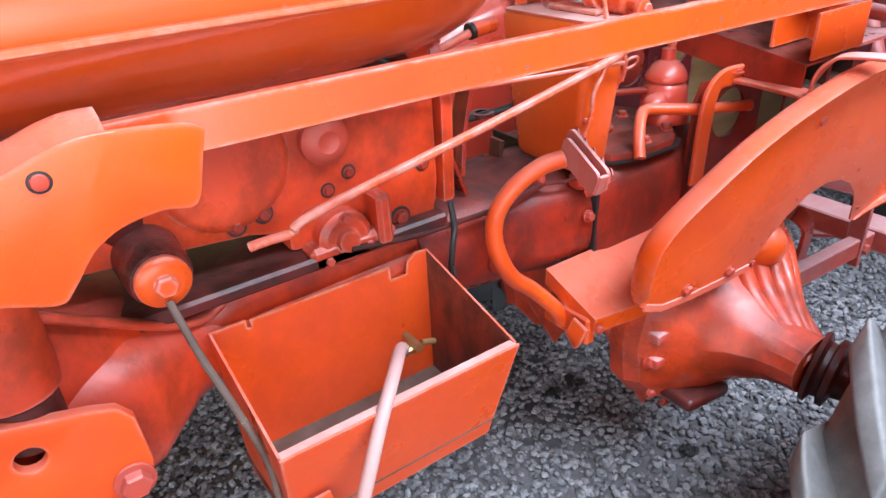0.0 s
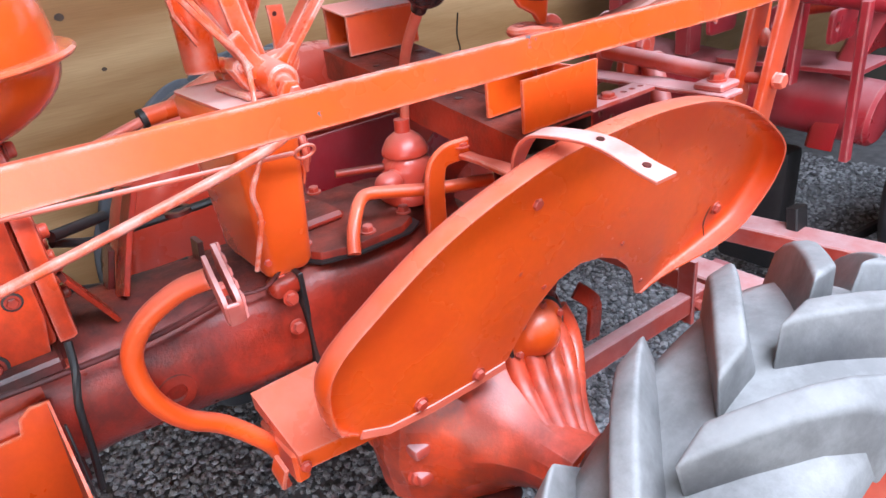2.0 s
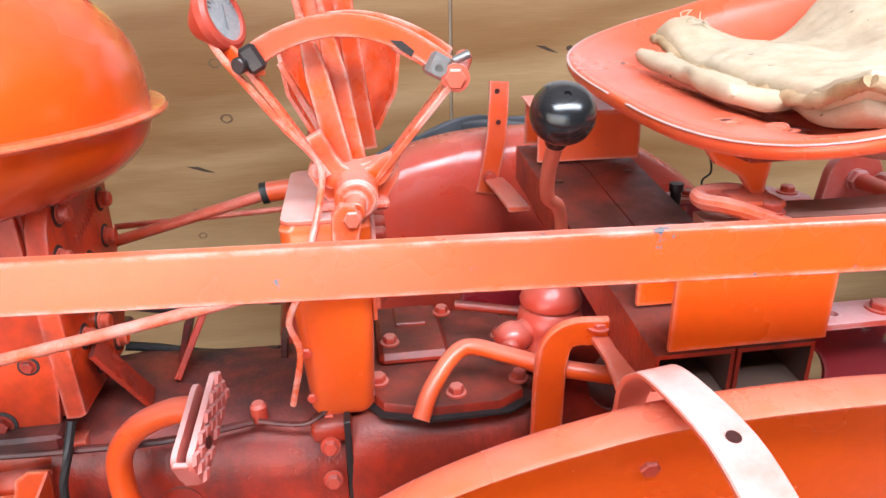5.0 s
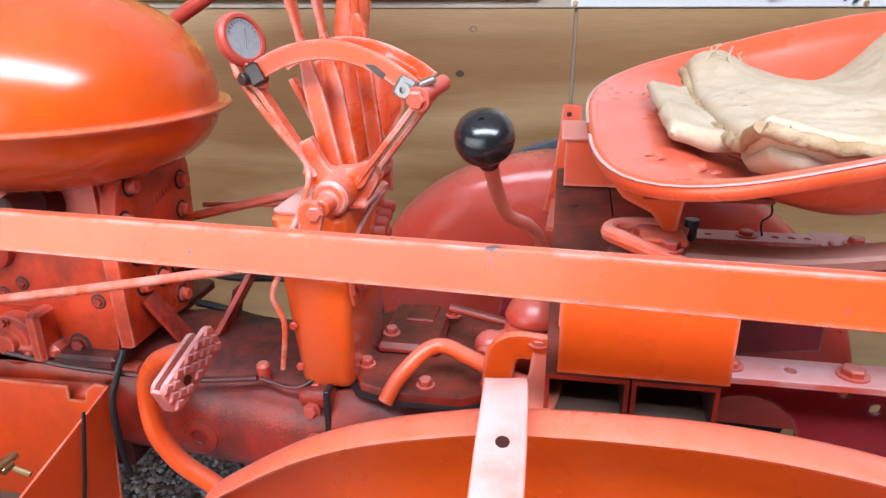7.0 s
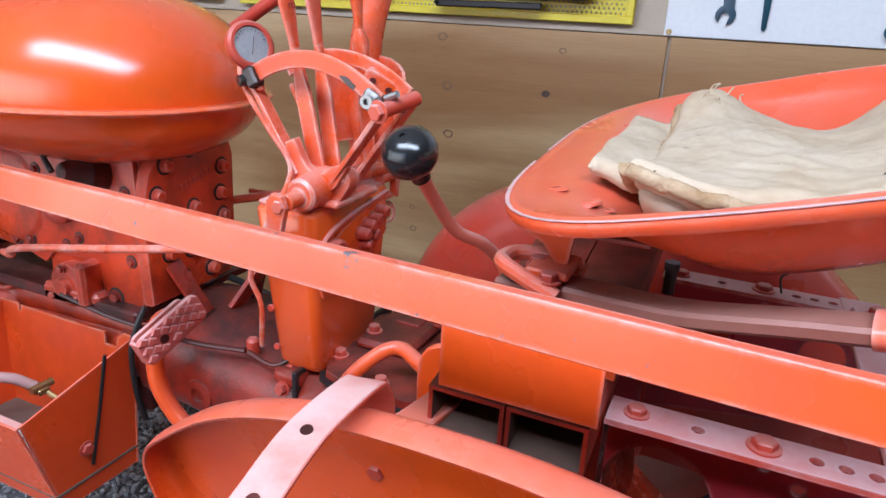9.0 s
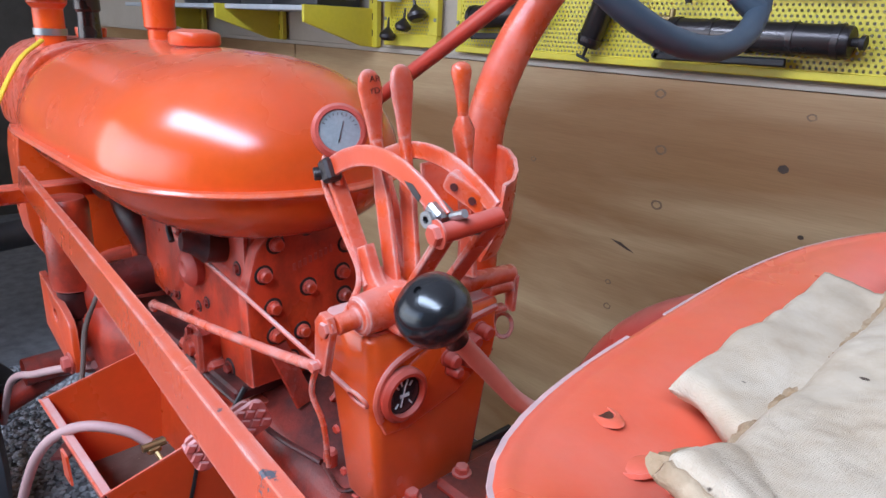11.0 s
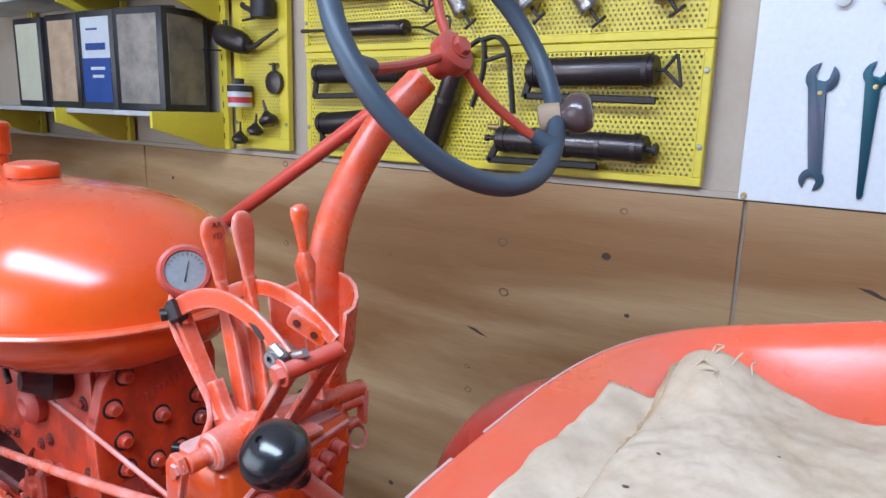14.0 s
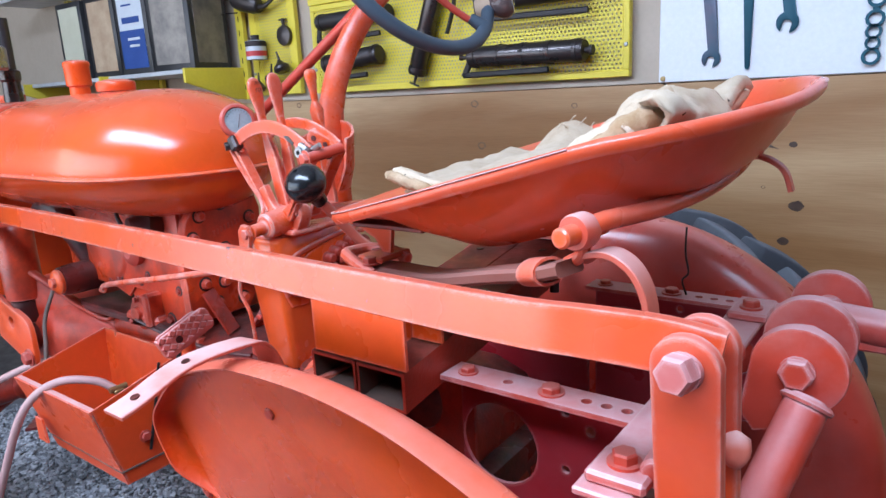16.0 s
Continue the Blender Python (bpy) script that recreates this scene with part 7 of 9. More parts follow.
def quilt(th, name, nx, ny, place, T, soft, size):
    """A soft thick layer of cloth: place(u, v) gives its middle surface, T its thickness, soft how far its edge rounds off."""
    bm = bm_new()
    sheets = []
    for sgn in (1, -1):
        rows = []
        for i in range(nx + 1):
            row = []
            for j in range(ny + 1):
                u, v = i / nx, j / ny
                d = min(min(u, 1 - u) * size[0], min(v, 1 - v) * size[1])
                k = min(1.0, d / soft)
                f = math.sqrt(max(0.0, 1 - (1 - k) ** 2))
                p = place(u, v)
                rough_ = 0.0030 * noise.noise(p * 26) + 0.0014 * noise.noise(p * 60) + 0.0006 * noise.noise(p * 160) + 0.0004 * noise.noise(p * 330)
                row.append(p + V((0, 0, sgn * (0.5 * T * f) + (rough_ if sgn > 0 else 0))))
            rows.append(row)
        sheets.append(rows)
    top = [[bm.verts.new(p) for p in r] for r in sheets[0]]
    low = [[top[i][j] if i in (0, nx) or j in (0, ny) else bm.verts.new(sheets[1][i][j]) for j in range(ny + 1)] for i in range(nx + 1)]
    for i in range(nx):
        for j in range(ny):
            bm.faces.new((top[i][j], top[i + 1][j], top[i + 1][j + 1], top[i][j + 1]))
            q = (low[i][j], low[i][j + 1], low[i + 1][j + 1], low[i + 1][j])
            if set(q) != {top[i][j], top[i + 1][j], top[i + 1][j + 1], top[i][j + 1]}:
                bm.faces.new(q)
    return part(name, bm, m_sack, th, "", angle=89)


def sack():
    """A folded hessian sack lying in the seat, its rear end bunched up and rolled over."""
    th = thing("sack", (0.87, 1.15, 1.09), "folded pale tan hessian sack lying in the tractor seat", "sack")

    def hump(x, y, cx, cy, sx, sy):
        return math.exp(-((x - cx) / sx) ** 2 - ((y - cy) / sy) ** 2)

    def bed(x, y):
        """The height of the cloth: flat in front, a peak at the far front, swept up against the back of the pan."""
        k = max(0.0, min(1.0, (x - 0.885) / 0.115))
        k = k * k * (3 - 2 * k)
        z = 1.102 + 0.012 * max(0.0, min(1.0, (x - 0.75) / 0.1))
        z += 0.036 * hump(x, y, 0.765, 1.295, 0.050, 0.055) + 0.010 * hump(x, y, 0.80, 1.20, 0.04, 0.12)
        z += k * (0.046 + 0.036 * hump(x, y, 1.0, 1.275, 0.2, 0.075) + 0.012 * hump(x, y, 0.97, 1.0, 0.2, 0.06))
        return max(pan_z(x, y) + 0.016 + 0.016 * max(0.0, min(1.0, (1.02 - y) / 0.06)), z)

    def layer(x0, x1, y0, y1, lift, seed, wav=0.004):
        def place(u, v):
            n1 = noise.noise(V((v * 5, u * 2, seed)))
            n2 = noise.noise(V((u * 5, v * 2, seed + 5)))
            x = x0 + (x1 - x0) * u + wav * n1
            y = y0 + (y1 - y0) * v + wav * n2 + 0.045 * max(0.0, (x - 0.88) / 0.12) * (1 - v)
            z = bed(x, y) + lift
            # long soft wrinkles that run down from the back
            z += 0.0022 * math.sin(38 * (y + 0.35 * x) + 4 * noise.noise(V((x * 7, y * 7, seed)))) * max(0.0, min(1.0, (x - 0.80) / 0.14))
            z += 0.004 * noise.noise(V((x * 9, y * 9, seed))) + 0.0016 * noise.noise(V((x * 32, y * 32, seed)))
            return V((x, y, z))
        return place
    quilt(th, "top_fold", 120, 140, layer(0.742, 1.004, 0.938, 1.305, 0.008, 1.0), 0.022, 0.012, (0.26, 0.37))
    quilt(th, "middle_fold", 44, 64, layer(0.750, 0.975, 0.948, 1.298, -0.006, 4.0, 0.010), 0.018, 0.010, (0.24, 0.36))
    quilt(th, "lower_fold", 34, 40, layer(0.694, 0.83, 1.035, 1.255, 0.000, 8.0, 0.012), 0.019, 0.010, (0.12, 0.21))
    # frayed brown hem along the open front and near sides of the top fold
    edge = layer(0.742, 1.004, 0.938, 1.305, 0.008, 1.0)
    for name, along_ in (("frayed_hem", [edge(0.0, k / 150) for k in range(151)]), ("frayed_hem", [edge(k / 120, 0.0) for k in range(100)])):
        bm = bm_new()
        sweep(bm, [p + V((0, 0, -0.0045)) for p in along_], disc_section(0.0062, 12))
        for v in bm.verts:
            v.co += noise.noise_vector(v.co * 70) * 0.0024 + noise.noise_vector(v.co * 260) * 0.0016
        part(name, bm, m_fray, th, "frayed brown edge of the cloth", angle=85)
    # rolled mouth at the near rear: a thick curl of cloth with a smaller one tucked inside
    for name, c0, c1, r0, r1, a0, a1, thick in (("rolled_end", (0.994, 0.962, 1.184), (0.996, 1.13, 1.176), 0.0195, 0.017, -1.9, 4.5, 0.0165), ("inner_roll", (0.972, 0.958, 1.170), (0.985, 1.08, 1.160), 0.0125, 0.010, -2.6, 3.2, 0.013)):
        def tube(u, v, c0=V(c0), c1=V(c1), r0=r0, r1=r1, a0=a0, a1=a1):
            a = a0 + (a1 - a0) * v
            r = (r0 + (r1 - r0) * u) * (1 + 0.08 * math.sin(3 * a + 3 * u) + 0.05 * math.sin(7 * u + 2 * a))
            return c0 + (c1 - c0) * u + V((r * math.cos(a) * 1.2, -0.3 * r * math.cos(a) - 0.008 * math.sin(2.2 * a), r * math.sin(a) * 0.88)) + noise.noise_vector(V((u * 5, v * 7, r0 * 90))) * 0.004
        bm = bm_new()
        mid_ = lambda u: V(c0).lerp(V(c1), u)
        outer = [[tube(i / 26, j / 44) for j in range(45)] for i in range(27)]
        loops = []
        for i, row in enumerate(outer):
            c_ = mid_(i / 26)
            ring = []
            for sgn, pts in ((0.5, row), (-0.5, row[::-1])):
                for p in pts:
                    n_ = (p - c_) - V((0, (p - c_).y, 0))
                    end = min(1.0, i / 5)
                    q = p + n_.normalized() * thick * sgn * math.sqrt(max(0.05, 1 - (1 - end) ** 2))
                    ring.append(q + noise.noise_vector(q * 110) * 0.0024 + noise.noise_vector(q * 300) * 0.0010)
            loops.append(ring)
        loft(bm, loops)
        part(name, bm, m_sack, th, "", angle=85)
    # brown folded edges that run from the near side up into the roll
    for y, z, r, m_ in ((0.004, 0.004, 0.0115, m_fray), (0.016, 0.014, 0.0105, m_sack)):
        bm = bm_new()
        pts = smooth_path([(0.884, 0.944 + y * 0.6, 1.116 + z * 0.6), (0.915, 0.941 + y, 1.128 + z), (0.945, 0.944 + y, 1.145 + z), (0.972, 0.950 + y, 1.163 + z), (0.992, 0.962 + y, 1.176 + z), (1.002, 0.985 + y, 1.184 + z)], 10)
        sweep(bm, pts, disc_section(r, 14), taper=lambda t: 0.35 + 1.3 * t * (1.35 - t))
        for v in bm.verts:
            v.co += noise.noise_vector(v.co * 45) * 0.0045 + noise.noise_vector(v.co * 150) * 0.0026
        part("side_fold", bm, m_, th, "", angle=85)

    def corner(u, v):
        # corner that leans against the back of the pan
        w = 1 - 0.72 * v
        y = 1.235 + (u - 0.5) * 0.24 * w + 0.035 * v
        x = 0.975 + 0.028 * v + 0.006 * math.sin(5 * u)
        return V((x, y, 1.150 + 0.046 * v)) + noise.noise_vector(V((u * 4, v * 4, 4))) * 0.004
    quilt(th, "leaning_corner", 28, 28, corner, 0.012, 0.012, (0.10, 0.07))
    # loose fibres at the frayed peak
    random.seed(5)
    for k in range(7):
        bm = bm_new()
        b = V((0.775 + random.uniform(-0.015, 0.03), 1.27 + random.uniform(-0.02, 0.025), 1.155))
        b.z = bed(b.x, b.y) + 0.018
        pipe(bm, [b, b + V((random.uniform(-0.006, 0.006), random.uniform(-0.004, 0.008), 0.006)), b + V((random.uniform(-0.012, 0.012), random.uniform(-0.004, 0.012), 0.009))], 0.0009, 5, 3)
        part("loose_fibre", bm, m_sack, th)


sack()


def rear_frame():
    # perforated side rails on top of flanged plates
    for y, nm in ((1.02, "near"), (1.42, "far")):
        bm = bm_new()
        holes = [(x, 0.0, 0.006) for x in (0.824, 0.919, 0.941, 0.963)]
        plate(bm, [(0.745, -0.022), (1.03, -0.022), (1.03, 0.022), (0.745, 0.022)], 0.006, Matrix.Translation((0, y, 0.885)), holes=holes)
        r = tp("frame_rail", bm, m_rear, None, "perforated dusty red frame rail")
        bolt(r, (0.878, y, 0.891), (0, 0, 1), 0.011, 0.008)
        bolt(r, (0.770, y, 0.891), (0, 0, 1), 0.009, 0.007)
        bm = bm_new()
        plate(bm, [(0.745, 0.66), (1.02, 0.70), (1.02, 0.885), (0.745, 0.885)], 0.005, XZ(y + 0.024), holes=[(0.797, 0.797, 0.052), (0.885, 0.79, 0.005), (0.885, 0.86, 0.005), (0.97, 0.80, 0.03), (0.915, 0.845, 0.006)])
        tp("side_plate", bm, m_maroon, None, "dark red side plate with round holes")
    # cross bar, block and round rock shaft
    bm = bm_new()
    box(bm, (0.972, 0.872, 0.884), (1.022, 1.45, 0.892), 0.002)
    cb = tp("cross_bar", bm, m_rear, None, "flat dusty red cross bar")
    for by in (0.905, 1.36):
        bm = bm_new()
        box(bm, (0.978, by - 0.022, 0.892), (1.030, by + 0.028, 0.904), 0.003)
        tp("clamp_block", bm, m_rear, cb)
        bolt(cb, (1.004, by + 0.003, 0.904), (0, 0, 1), 0.011, 0.011)
    bm = bm_new()
    rod(bm, (1.033, 0.90, 0.905), (1.03, 1.15, 0.925), 0.0145, seg=20, bev=0.003)
    rs = tp("rock_shaft", bm, m_rear, None, "round dusty rock shaft across the rear frame")
    for y, up in ((1.135, 0.0), (1.20, 0.012), (1.36, 0.0)):
        bm = bm_new()
        rr = 0.045
        out = [(1.098 + rr * math.cos(radians(a)), 0.925 + up + rr * math.sin(radians(a))) for a in range(-80, 181, 10)] + [(1.045, 0.87), (1.06, 0.85), (1.09, 0.86)]
        plate(bm, out, 0.016, XZ(y), bev=0.003)
        arm = tp("lift_arm", bm, m_rear, None, "rounded orange lift arm with a hexagon bolt")
        bolt(arm, (1.098, y - 0.016, 0.925 + up), (0, -1, 0), 0.0165, 0.012, m_rear, 1.0)
    bm = bm_new()
    rod(bm, (1.098, 1.11, 0.925), (1.098, 1.37, 0.925), 0.012)
    tp("arm_pin", bm, m_boltred, rs)
    bm = bm_new()
    rod(bm, (1.075, 1.04, 0.79), (1.112, 1.11, 0.905), 0.021, seg=18, bev=0.006)
    lathe(bm, [(0, 0), (0.024, 0), (0.0255, 0.003), (0.0225, 0.007), (0, 0.007)], along((1.109, 1.105, 0.897), (1.146, 1.175, 1.012)), 18)
    tp("diagonal_tube", bm, m_rear)
    bm = bm_new()
    rod(bm, (1.10, 1.30, 0.925), (1.17, 1.30, 0.92), 0.022, seg=20, bev=0.004)
    box(bm, (1.13, 1.285, 0.895), (1.30, 1.315, 0.93), 0.003)
    tp("far_lift_boss", bm, m_rear)
    # wire poking up from the far rail
    bm = bm_new()
    pipe(bm, [(0.90, 1.42, 0.892), (0.895, 1.415, 0.915), (0.905, 1.41, 0.93), (0.90, 1.41, 0.96), (0.902, 1.405, 1.0)], 0.0016, 6)
    tp("tie_wire", bm, m_wire)
    # lower drawbar frame
    bm = bm_new()
    sweep(bm, [(0.72, 1.04, 0.375), (0.92, 1.043, 0.365), (1.26, 1.046, 0.345)], flat_section(0.03, 0.05, 0.003))
    db = tp("drawbar_side", bm, m_rear, None, "orange drawbar side channel")
    bm = bm_new()
    sweep(bm, [(1.20, 1.046, 0.30), (1.195, 1.045, 0.46)], flat_section(0.012, 0.04), up=(0, 1, 0))
    tp("drawbar_hanger", bm, m_rear, db)
    bolt(db, (1.214, 1.03, 0.344), (0, -1, 0), 0.013, 0.012)
    bm = bm_new()
    box(bm, (1.30, 0.86, 0.30), (1.39, 1.62, 0.36), 0.004)
    tp("rear_cross_beam", bm, m_rear, None, "dusty red square cross beam behind the axle")
    bm = bm_new()
    box(bm, (1.62, 0.74, 0.29), (1.71, 1.70, 0.345), 0.004, Matrix.Translation((1.66, 1.2, 0)) @ Matrix.Rotation(radians(8), 4, 'Z') @ Matrix.Translation((-1.66, -1.2, 0)))
    tp("rear_cross_beam", bm, m_rear, None, "dusty red square cross beam behind the axle")
    bm = bm_new()
    sweep(bm, smooth_path([(1.40, 1.25, 0.24), (1.47, 1.2, 0.235), (1.52, 1.17, 0.24), (1.58, 1.17, 0.25)], 5), flat_section(0.05, 0.012))
    tp("drawbar_plate", bm, m_maroon)
    bm = bm_new()
    rod(bm, (0.715, 1.235, 0.55), (0.93, 1.235, 0.55), 0.062, 0.05, 28, 0.008)
    tp("power_take_off_housing", bm, m_cast)
    bm = bm_new()
    box(bm, (0.60, 1.10, 0.50), (0.725, 1.38, 0.68), 0.02, seg=2)
    tp("differential_housing", bm, m_grimy_shade, None, "dark oily differential casting")
    # hanger links behind the final drive
    bm = bm_new()
    sweep(bm, smooth_path([(0.76, 0.985, 0.60), (0.775, 0.975, 0.585), (0.79, 0.97, 0.56), (0.785, 0.97, 0.50)], 4), flat_section(0.03, 0.008), up=(0, 1, 0))
    sweep(bm, [(0.73, 1.0, 0.70), (0.70, 1.0, 0.60)], flat_section(0.025, 0.02), up=(0, 1, 0))
    tp("hanger_link", bm, m_cast)


rear_frame()


def battery_box():
    th = thing("battery_box", (-0.13, 1.0, 0.52), "open orange steel battery tray hung on the tractor's side, rusty inside", "battery box")
    w = 0.003
    x0, x1 = -0.285, 0.022

    def panel(name, pts, mats, label="", thick=w, off=(0, 0, 0)):
        bm = bm_new()
        vs = [bm.verts.new(p) for p in pts]
        bm.faces.new(vs)
        solid(bm, thick)
        return part(name, bm, mats, th, label, smooth=False)
    yN, yF, yNb, yFb = 0.913, 1.108, 0.965, 1.095
    zt, zb = 0.690, 0.515
    ztf = 0.734
    panel("near_side", [(x0, yN, zt), (x1, yN, zt), (x1 - 0.012, yNb, zb), (x0 + 0.012, yNb, zb)], m_mauve, "dull outer side panel")
    far = [(x0, yF, ztf), (x0 + 0.045, yF, ztf), (x0 + 0.045, yF, ztf - 0.012), (x0 + 0.05, yF, ztf - 0.012), (x0 + 0.05, yF, ztf - 0.002)]
    far += [(x1 - 0.062, yF, ztf - 0.002), (x1 - 0.062, yF, ztf - 0.022), (x1 - 0.038, yF, ztf - 0.022), (x1 - 0.034, yF, ztf - 0.004), (x1 - 0.02, yF, ztf + 0.006), (x1, yF, ztf + 0.004), (x1 - 0.008, yFb, zb), (x0 + 0.008, yFb, zb)]
    bm = bm_new()
    vs = [bm.verts.new((x, yFb + (yF - yFb) * (z - zb) / (ztf - zb), z)) for x, y, z in far]
    bm.faces.new(vs)
    solid(bm, w)
    part("far_side", bm, m_trayside, th, "notched orange side panel with flaking paint", smooth=False)
    bm = bm_new()
    for dx, flip in ((0.0, 1), (-0.003, -1)):
        vs = [bm.verts.new((x + dx, y, z)) for x, y, z in ((x1, yN + 0.003, zt), (x1, yF, ztf + 0.004), (x1 - 0.01, yFb, zb), (x1 - 0.012, yNb, zb))]
        bm.faces.new(vs[::flip]).material_index = 0 if flip > 0 else 1
    bm.verts.ensure_lookup_table()
    for k in range(4):
        bm.faces.new((bm.verts[k], bm.verts[(k + 1) % 4], bm.verts[4 + (k + 1) % 4], bm.verts[4 + k]))
    part("end_panel", bm, [m_mauve, m_trayinside], th, "orange end panel, stained dark inside", smooth=False)
    panel("end_panel", [(x0, yN + 0.003, zt), (x0, yF, ztf), (x0 + 0.008, yFb, zb), (x0 + 0.012, yNb, zb)], m_mauve)
    panel("floor_panel", [(x0 + 0.004, 0.952, 0.548), (x1 - 0.006, 0.952, 0.548), (x1 - 0.006, 1.097, 0.548), (x0 + 0.004, 1.097, 0.548)], m_rust, "rusty tray floor")
    bm = bm_new()
    sweep(bm, [(x0 + 0.002, yN + 0.006, zt - 0.002), (x1 - 0.002, yN + 0.006, zt - 0.002)], flat_section(0.012, 0.003))
    part("folded_lip", bm, m_pinkdust, th, "pale folded lip")
    bm = bm_new()
    plate(bm, [(x0 + 0.02, 0.55), (x0 + 0.06, 0.55), (x0 + 0.05, 0.60), (x0 + 0.02, 0.60)], 0.004, XZ(0.93))
    part("hook", bm, m_paint, th)
    bm = bm_new()
    for pts in ([(x1 + 0.004, 1.05, 0.735), (x1 + 0.003, 1.03, 0.65), (x1, 1.01, 0.57)],):
        sweep(bm, pts, flat_section(0.006, 0.003), up=(1, 0, 0))
    part("rubber_strip", bm, m_wire, th)
    bolt(th, (x1 - 0.002, 1.005, 0.60), (1, 0, 0), 0.009, 0.006)
    random.seed(31)
    for k in range(16):
        bm = bm_new()
        bmesh.ops.create_icosphere(bm, subdivisions=2, radius=random.uniform(0.005, 0.011), matrix=Matrix.Translation((random.uniform(-0.17, -0.05), random.uniform(0.985, 1.05), 0.548)) @ Matrix.Diagonal((1.3, 1, 0.7, 1)))
        noisy(bm, 0.003, 120)
        tagged(part("pebble", bm, m_stone), "pale pebble lying in the battery tray", "pebble", "pebbles in the battery tray")
    # brackets that carry the box
    bm = bm_new()
    sweep(bm, smooth_path([(-0.30, 0.93, 0.56), (-0.34, 0.96, 0.555), (-0.38, 1.03, 0.58)], 4), flat_section(0.03, 0.006))
    tp("tray_bracket", bm, m_grimy_shade)
    for bx in (-0.2, -0.02):
        bm = bm_new()
        box(bm, (bx, 1.116, 0.60), (bx + 0.05, 1.2, 0.66), 0.004)
        tp("tray_bracket", bm, m_grimy_shade)
    # battery cables
    bm = bm_new()
    pipe(bm, [(-0.082, 1.01, 0.672), (-0.100, 0.985, 0.694), (-0.135, 0.94, 0.704), (-0.175, 0.905, 0.680), (-0.215, 0.88, 0.625), (-0.27, 0.86, 0.52), (-0.33, 0.84, 0.40)], 0.008, 12)
    c = part("battery_cable", bm, m_hose, None, "", angle=60)
    tagged(c, "faded pink battery cable with a brass clamp, hanging from the tray", "cable")
    bm = bm_new()
    box(bm, (-0.085, 1.0, 0.664), (-0.060, 1.02, 0.676), 0.003)
    rod(bm, (-0.068, 0.994, 0.676), (-0.068, 1.028, 0.676), 0.006, seg=10)
    rod(bm, (-0.055, 1.01, 0.67), (-0.035, 1.012, 0.662), 0.004, seg=8)
    part("clamp", bm, m_brass, c, "corroded brass clamp")
    bm = bm_new()
    pipe(bm, [(-0.41, 1.03, 0.66), (-0.50, 1.0, 0.625), (-0.62, 0.97, 0.57), (-0.80, 0.95, 0.48), (-0.95, 0.94, 0.3)], 0.008, 12)
    c2 = part("battery_cable", bm, m_hose, None, "", angle=60)
    tagged(c2, "faded pink battery cable hanging from the tractor", "cable")


battery_box()


def tag():
    bm = bm_new()
    for dx in (0.0, 0.012):
        pipe(bm, [(-0.595 + dx, 1.06, 1.235), (-0.56 + dx, 1.01, 1.20), (-0.50 + dx, 0.955, 1.13), (-0.47 + dx * 0.5, 0.93, 1.085), (-0.458, 0.925, 1.07)], 0.003, 8)
    bmesh.ops.create_icosphere(bm, subdivisions=2, radius=0.009, matrix=Matrix.Translation((-0.46, 0.925, 1.066)))
    c = part("cord", bm, m_yellowcord, None, "", angle=60)
    tagged(c, "yellow cord with a paper tag tied to the intake", "cord tag")
    bm = bm_new()
    plate(bm, [(-0.475, 1.02), (-0.435, 1.015), (-0.43, 1.06), (-0.445, 1.068), (-0.47, 1.064)], 0.001, XZ(0.92))
    part("paper_tag", bm, m_card, c, "small paper tag")


tag()


def front_wheel():
    for y, nm in ((1.02, "near"),):
        C = V((-1.05, 0.86, 0.26))
        m = along(C, C + V((0, 1, 0)))
        bm = bm_new()
        lathe(bm, [(0.15, -0.04), (0.18, -0.055), (0.22, -0.06), (0.25, -0.045), (0.26, 0), (0.25, 0.045), (0.22, 0.06), (0.18, 0.055), (0.15, 0.04)], m, 40)
        t = tp("front_tyre", bm, m_rubber2, None, "ribbed dark front tyre", 50)
        bm = bm_new()
        lathe(bm, [(0.03, -0.01), (0.12, -0.02), (0.155, -0.04), (0.155, 0.04), (0.12, 0.0), (0.03, 0.02)], m, 32)
        tp("front_rim", bm, m_paint)
        bm = bm_new()
        rod(bm, (-1.05, 0.87, 0.26), (-0.95, 1.2, 0.45), 0.03)
        rod(bm, (-0.95, 1.0, 0.42), (-0.95, 1.4, 0.42), 0.035)
        rod(bm, (-0.93, 1.15, 0.42), (-0.66, 1.2, 0.62), 0.04)
        tp("front_axle", bm, m_cast)


front_wheel()


